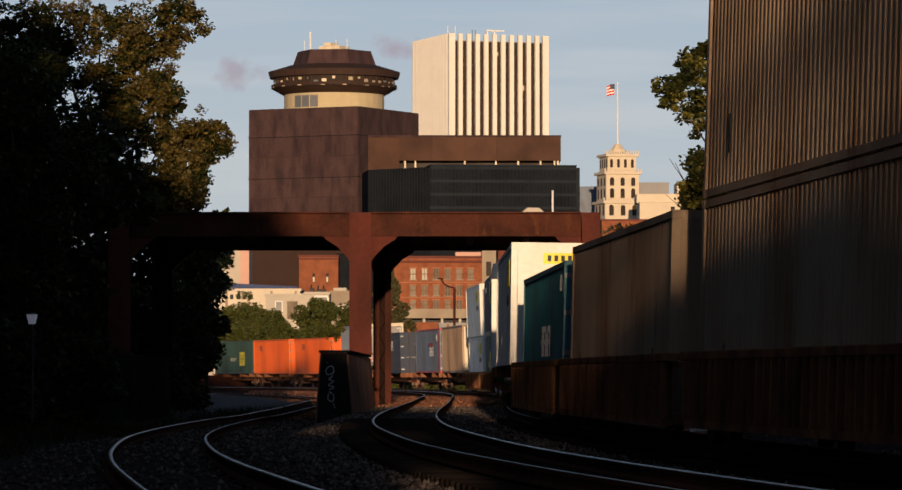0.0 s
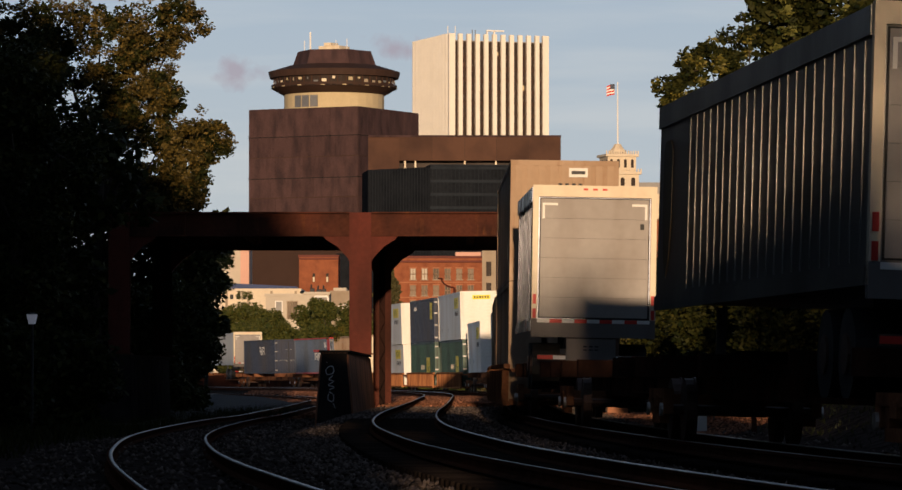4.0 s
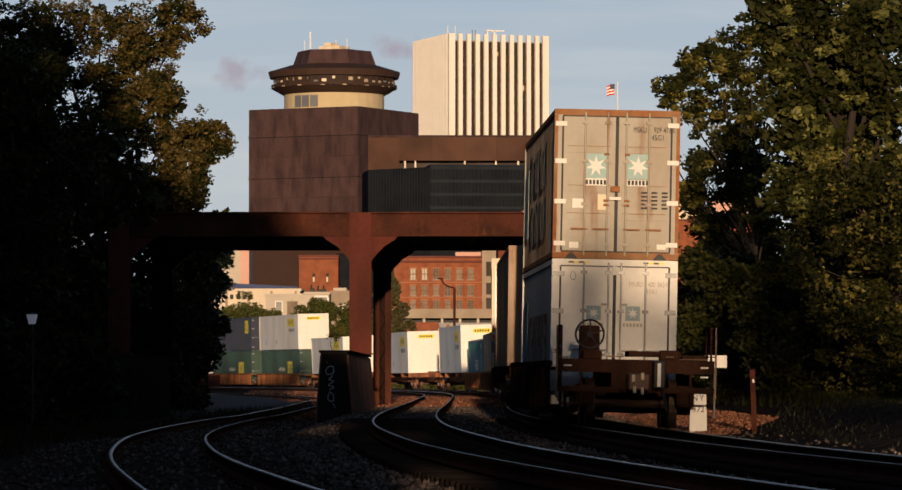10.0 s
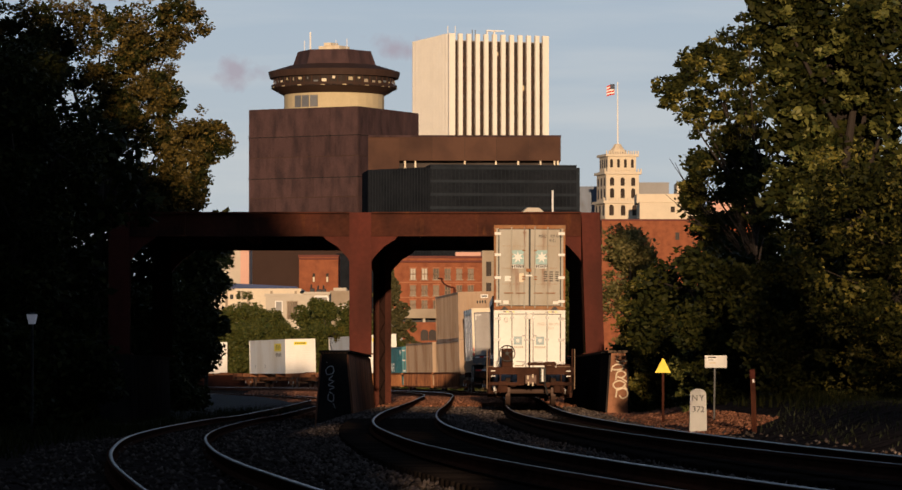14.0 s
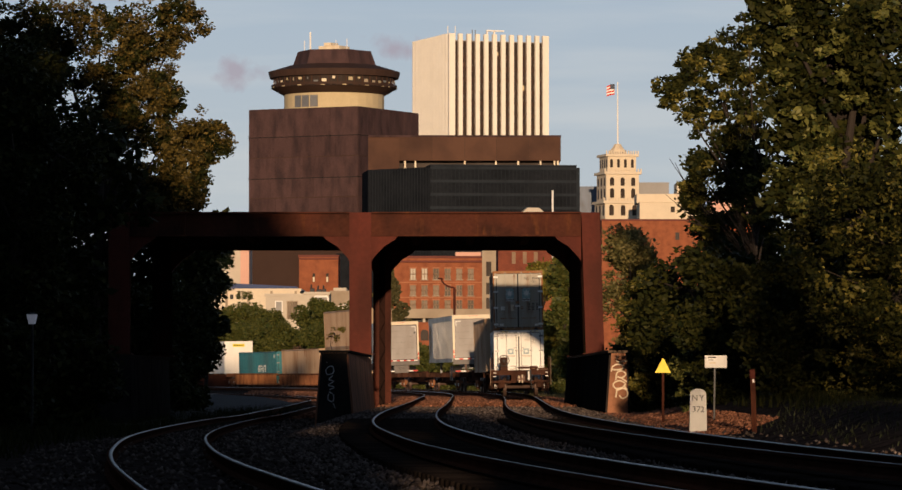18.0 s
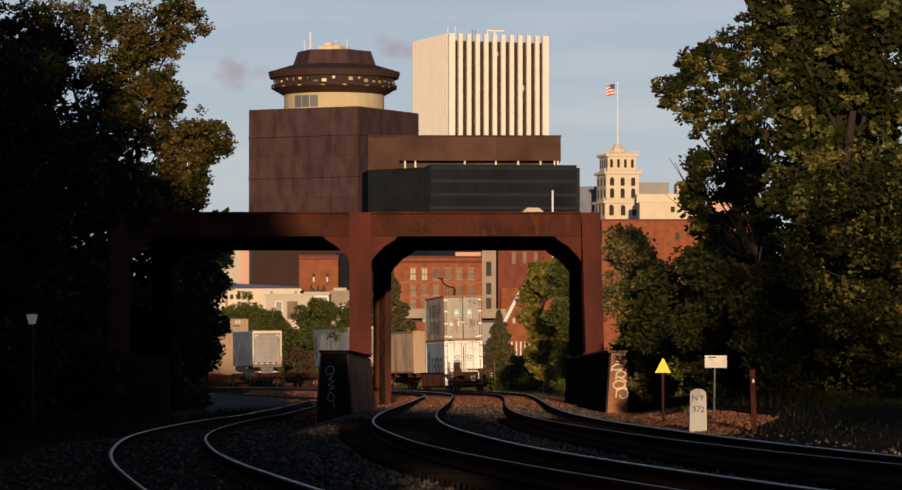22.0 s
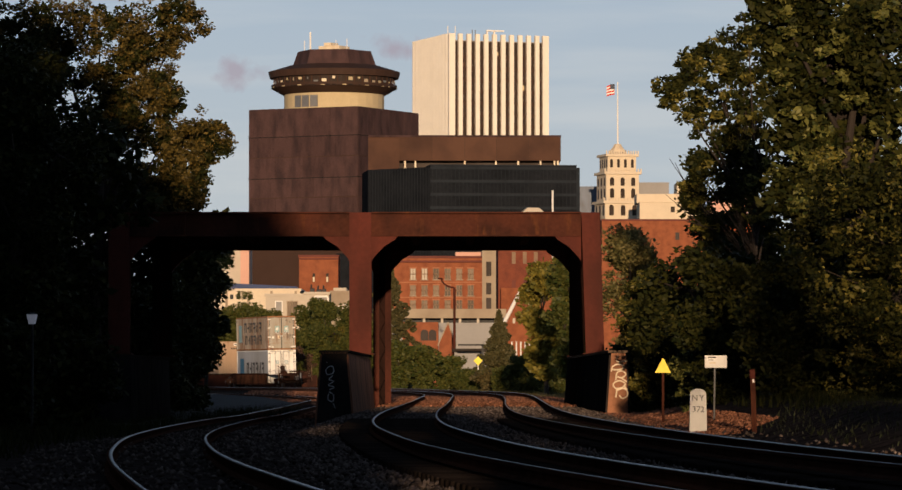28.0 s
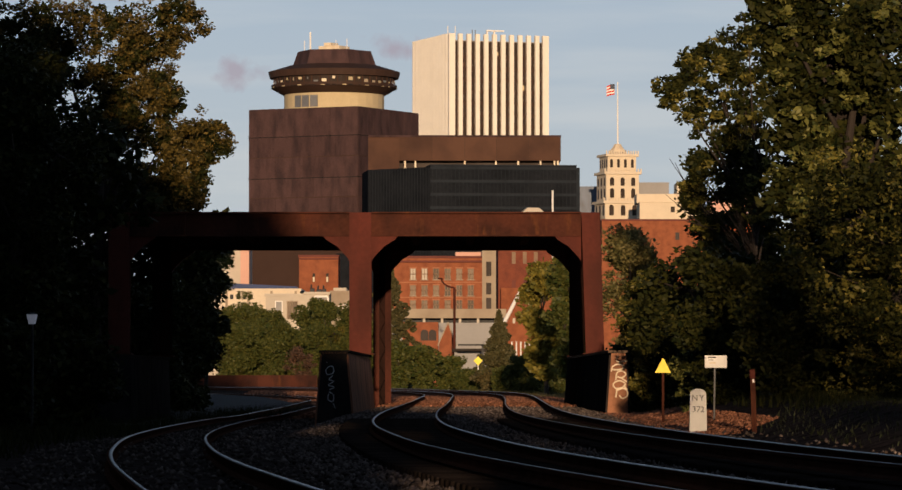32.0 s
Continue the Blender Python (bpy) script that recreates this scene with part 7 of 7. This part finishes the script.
def bogie(parent, y):
    """A three-piece truck: two side frames, a bolster, two axles with wheels and bright bearing caps."""
    b = part("truck", boxes((-0.25, 0.25, y - 0.2, y + 0.2, 0.45, 0.72)), M["car_brown"], parent)
    b2 = part("bolster", boxes((-1.15, 1.15, y - 0.18, y + 0.18, 0.5, 0.68)), M["car_brown"], parent)
    for s in (-1, 1):
        bm = bmesh.new()
        x = s * 1.06
        box(bm, x - 0.07, x + 0.07, y - 1.05, y + 1.05, 0.62, 0.76)
        box(bm, x - 0.07, x + 0.07, y - 0.5, y + 0.5, 0.26, 0.4)
        for k in (-1, 1):
            box(bm, x - 0.07, x + 0.07, y + k * 0.9 - 0.16, y + k * 0.9 + 0.16, 0.4, 0.66)
            box(bm, x - 0.06, x + 0.06, y + k * 0.45 - 0.1, y + k * 0.45 + 0.1, 0.36, 0.66)
        f = part("side_frame", bm, M["car_brown"], parent)
        for k in (-1, 1):
            part("bearing_cap", rod(bmesh.new(), (s * 1.13, y + k * 0.9, 0.46), (s * 1.17, y + k * 0.9, 0.46), 0.1, 10), M["cap"], f, "bright bearing cap")
    for k in (-1, 1):
        a = part("axle", rod(bmesh.new(), (-1.1, y + k * 0.9, 0.46), (1.1, y + k * 0.9, 0.46), 0.08, 8), M["wheel"], parent)
        for s in (-1, 1):
            bm = rod(bmesh.new(), (s * 0.70, y + k * 0.9, 0.46), (s * 0.83, y + k * 0.9, 0.46), 0.45, 20)
            rod(bm, (s * 0.675, y + k * 0.9, 0.46), (s * 0.70, y + k * 0.9, 0.46), 0.48, 20)
            part("wheel", bm, M["wheel"], a)


def hand_brake(parent, x, y, z):
    stand = part("brake_stand", boxes((x - 0.19, x + 0.19, y, y + 0.12, z - 0.55, z + 0.16), bevel=0.03), M["car_brown"], parent)
    bm = bmesh.new()
    k = 20
    for i in range(k):
        a, b = i * math.tau / k, (i + 1) * math.tau / k
        rod(bm, (x + 0.26 * math.cos(a), y - 0.08, z + 0.26 * math.sin(a)), (x + 0.26 * math.cos(b), y - 0.08, z + 0.26 * math.sin(b)), 0.02, 5)
    for i in range(5):
        a = i * math.tau / 5 + 0.3
        rod(bm, (x, y - 0.08, z), (x + 0.26 * math.cos(a), y - 0.08, z + 0.26 * math.sin(a)), 0.014, 5)
    rod(bm, (x, y - 0.1, z), (x, y, z), 0.06, 8)
    part("brake_wheel", bm, M["black"], parent, "spoked hand brake wheel")


def well_car(label, rear, front, well0, well1, rear_truck=True, last=False):
    """An articulated well unit: ribbed deep sides round the box, low floor, decks over the trucks at its ends."""
    t = thing("well_car", label, "rail car", group="cars of the train")
    L, a, b = front - rear, well0 - rear - 0.25, well1 - rear + 0.25
    for s in (-1, 1):
        x0, x1 = sorted((s * 1.30, s * 1.36))
        side = part("side_sheet", boxes((x0, x1, a, b, 0.34, 1.12)), M["car_sunlit"], t)
        x0, x1 = sorted((s * 1.28, s * 1.44))
        part("top_chord", boxes((x0, x1, a - 0.6, b + 0.6, 1.12, 1.24), bevel=0.015), M["car_sunlit"], side)
        part("bottom_chord", boxes((x0, x1, a, b, 0.24, 0.34)), M["car_sunlit"], side)
        k = max(6, int((b - a) / 0.5))
        for i in range(k + 1):
            y = a + (b - a) * i / k
            x0, x1 = sorted((s * 1.36, s * 1.46))
            part("rib", boxes((x0, x1, y - 0.05, y + 0.05, 0.34, 1.12)), M["car_sunlit"], side)
    part("well_floor", boxes((-1.28, 1.28, a, b, 0.26, 0.40)), M["car_brown"], t)
    for y0, y1 in ((0.0, a), (b, L)):
        bm = boxes((-0.45, 0.45, y0, y1, 0.72, 1.05), (-1.28, 1.28, y0 + 0.1 if y0 else 0.35, y1 - 0.05, 1.05, 1.12))
        part("end_deck", bm, M["car_brown"], t)
    if rear_truck:
        bogie(t, 2.2 if last else 0.0)
    if last:
        bm = boxes((-1.42, 1.42, 0.05, 0.2, 1.02, 1.26), (-1.42, 1.42, 0.05, 0.14, 0.66, 0.76))
        part("end_sill", bm, M["car_brown"], t)
        for s in (-1, 1):
            bm = bmesh.new()
            for x in (s * 1.36, s * 1.0):
                rod(bm, (x, 0.1, 0.4), (x, 0.1, 1.85 if abs(x) > 1.2 else 1.1), 0.022, 6)
            for z in (0.45, 0.75, 1.05):
                rod(bm, (s * 1.0, 0.1, z), (s * 1.36, 0.1, z), 0.018, 6)
            rod(bm, (s * 1.36, 0.1, 1.85), (s * 1.36, 0.9, 1.85), 0.022, 6)
            rod(bm, (s * 1.36, 0.9, 1.85), (s * 1.36, 0.9, 1.1), 0.022, 6)
            part("ladder", bm, M["car_brown"], t)
        hand_brake(t, -0.78, 1.2, 1.72)
        part("walkway", boxes((-0.1, 0.85, 0.5, 1.5, 1.32, 1.42)), M["car_brown"], t)
        c = part("coupler", boxes((-0.12, 0.12, -0.55, 0.3, 0.72, 0.98), (-0.2, 0.2, -0.7, -0.45, 0.7, 1.02), bevel=0.03), M["wheel"], t)
        part("air_hose", rod(bmesh.new(), (0.42, -0.15, 0.9), (0.55, -0.3, 0.35), 0.03, 6), M["black"], t)
        e = part("end_device", boxes((0.28, 0.5, -0.42, -0.2, 0.75, 1.25), bevel=0.02), M["black"], t, "dark end-of-train device with bright reflective face")
        part("lens", boxes((0.35, 0.41, -0.44, -0.42, 0.78, 1.20)), M["paint_white"], e, "bright reflective strip")
        for s in (-1, 1):
            for z in (0.95, 1.12):
                part("reflector", boxes((s * 1.24 - 0.07, s * 1.24 + 0.07, 0.04, 0.05, z, z + 0.03)), M["paint_white"], t)
        for x0, x1, z in ((-1.40, -1.24, 1.27), (-0.52, -0.22, 1.30), (0.54, 0.68, 1.31), (0.80, 1.30, 1.27)):
            part("deck_edge_strip", boxes((x0, x1, 0.06, 0.12, z, z + 0.022)), M["frame_tan"], t, "thin pale strip along the deck edge")
        for x0, x1, z0, z1 in ((-0.95, -0.6, 1.26, 1.42), (0.45, 0.8, 1.26, 1.44), (0.85, 1.3, 1.26, 1.36)):
            part("deck_bracket", boxes((x0, x1, 0.3, 0.7, z0, z1), bevel=0.02), M["car_brown"], t)
        for x, z in ((-0.1, 0.86), (0.06, 0.9), (-0.08, 0.66), (0.06, 0.64)):
            part("valve_fitting", rod(bmesh.new(), (x, -0.75, z), (x, -0.72, z + 0.12), 0.03, 7), M["trim_cream"], t)
        for s in (-1, 1):
            part("grab_stanchion", rod(bmesh.new(), (s * 1.44, 0.02, 0.55), (s * 1.44, 0.02, 1.86), 0.018, 6), M["frame_tan"], t, "pale painted grab iron")
            part("pedestal", boxes((s * 0.92 - 0.16, s * 0.92 + 0.16, 0.25, 0.6, 0.42, 0.8), bevel=0.03), M["car_brown"], t)
    if rear < 140:                               # nearest cars in darker copies; shade put into their colour
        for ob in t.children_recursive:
            if ob.data.materials[0] in (M["car_brown"], M["car_sunlit"]):
                ob.data.materials[0] = M["car_shaded" if last else "car_brown"]
    RIDERS.append((t, rear, front))
    return t


def spine_car(label, rear, front, brown="car_brown"):
    """A spine unit: one deep centre beam with cross arms and a truck under its rear joint."""
    t = thing("spine_car", label, "rail car", group="cars of the train")
    L = front - rear
    part("centre_beam", boxes((-0.36, 0.36, 0.1, L - 0.1, 0.62, 1.1), (-0.45, 0.45, 0.1, L - 0.1, 1.02, 1.1)), M[brown], t)
    for y in (1.4, L * 0.3, L * 0.7, L - 1.4):
        part("cross_arm", boxes((-1.3, 1.3, y - 0.14, y + 0.14, 0.92, 1.22)), M[brown], t)
    part("platform", boxes((-1.25, 1.25, 2.0, 5.6, 0.62, 0.69)), M[brown], t)
    part("hitch", boxes((-0.4, 0.4, L - 3.2, L - 2.4, 1.1, 1.3), bevel=0.05), M[brown], t)
    bogie(t, 0.0)
    RIDERS.append((t, rear, front))
    return t


WELL, DECK = 0.33, 1.20
BROWN = "rust-brown steel well car, deep ribbed sides"
freight_box("weathered grey steel container, rusty edges, star panels, top of stack", 0, 12.19, WELL + 2.9, "box_grey", frame_mat="rusty_edge", marks="grey", extra=marks_upper)
freight_box("white refrigerated container with blue emblems, lower in stack", 0, 12.19, WELL, "box_white", H=2.89, side="flat", marks="reefer", extra=marks_lower, posts=False)
well_car("rust-brown last well car with hand brake wheel", -5.2, 14.8, 0, 12.19, last=True)
freight_box("beige corrugated container with rust streaks on spine car", 19.1, 34.5, DECK, "box_beige", frame_mat="box_beige", W=2.59, back="press", extra=marks_beige)
road_trailer("silver road trailer with yellow caution sign on train", 52.9, 69.2, 1.86, 2.93, "trailer_side", caution=True, shield=True)
road_trailer("short road trailer with dark metal sides riding on train", 95.5, 103.2, 1.90, 3.03, "trailer_navy")
freight_box("beige corrugated container, rust-stained, top of stack", 108.0, 124.1, WELL + 2.9, "box_beige", W=2.59, back="press", extra=marks_beige)
freight_box("beige corrugated container, lower in stack in well", 108.0, 124.1, WELL, "box_beige", H=2.89, W=2.59, back="press", extra=marks_beige)
freight_box("beige corrugated container alone in well car", 127.0, 143.1, WELL, "box_beige", W=2.59, back="press", extra=marks_beige)
freight_box("teal corrugated container with white lettering in well", 145.9, 160.8, WELL, "box_teal", H=2.75, extra=marks_teal)
for lo, hi in ((166.2, 182.2), (201.6, 216.2), (235.6, 249.6)):
    freight_box("white smooth-sided container with yellow panel on spine car", lo, hi, DECK, "box_offwhite", W=2.6, side="flat", back="slats", extra=marks_panel, posts=False)
freight_box("white container with yellow panel, top of stack", 255.6, 271.6, WELL + 2.9, "box_offwhite", W=2.6, side="flat", back="slats", extra=marks_panel, posts=False)
freight_box("dark green container with yellow emblem in well", 255.6, 271.6, WELL, "box_green", H=2.89, extra=marks_green)
freight_box("dark navy container with yellow emblem, top of stack", 275.6, 290.4, WELL + 2.9, "box_navy", extra=marks_navy)
freight_box("dark green container, lower in stack in well", 275.6, 290.4, WELL, "box_green", H=2.89, extra=marks_green)
freight_box("white container with yellow panel, top of second stack", 294.4, 309.6, WELL + 2.9, "box_offwhite", W=2.6, side="flat", back="slats", extra=marks_panel, posts=False)
freight_box("white container with yellow panel, lower in stack", 294.4, 309.6, WELL, "box_offwhite", H=2.89, side="flat", back="slats", extra=marks_panel, posts=False)
freight_box("pale beige corrugated container on spine car", 314.6, 329.4, DECK, "box_beige", W=2.59, back="press", door="trim_cream")
freight_box("blue-grey container with red end panel on spine car", 331.8, 347.0, DECK, "box_bluegrey", frame_mat="red", extra=marks_blue)
freight_box("dark slate container on spine car", 355.8, 368.0, DECK, "box_navy", H=2.9, extra=marks_dark)
road_trailer("pale grey refrigerated trailer with red underframe on train", 371.8, 385.8, 1.95, 2.95, "box_reefer", reefer=True)
for lo, hi in ((391.5, 406.8), (409.6, 424.0)):
    freight_box("bright orange corrugated container on spine car", lo, hi, DECK, "box_orange", extra=marks_orange)
freight_box("dark green container with yellow emblem on spine car", 424.6, 439.0, DECK, "box_green", extra=marks_green)
# near spine cars take the darker copy, for the shade under their loads
for lo, hi in ((16.2, 35.6), (35.6, 52.2), (52.2, 70.0), (70.0, 87.0), (87.0, 104.6), (164.2, 183.6), (183.6, 200.2), (200.2, 217.6), (217.6, 234.2), (234.2, 251.4),
               (313.2, 330.6), (330.6, 349.0), (349.0, 369.6), (369.6, 388.2), (390.0, 408.2), (408.2, 424.3), (424.3, 440.4)):
    spine_car("rust-brown spine car with bright bearing caps", lo, hi, "car_shaded" if lo < 125 else "car_brown")
for lo, hi, a, b in ((106.2, 125.2, 108.0, 124.1), (125.2, 144.5, 127.0, 143.1), (144.5, 162.6, 145.9, 160.8), (253.6, 273.6, 255.6, 271.6), (273.6, 292.4, 275.6, 290.4), (292.4, 311.6, 294.4, 309.6)):
    well_car(BROWN, lo, hi, a, b)



def motions():
    """The train rolls away along its track at a steady pace."""
    for ob, rear, front in RIDERS:
        rows = []
        for k in range(0, 65):
            t = k / 2
            go = SPEED * (t - 9)
            rows.append((t, ride(rear + go, front + go)))
        walk(ob, rows)


motions()
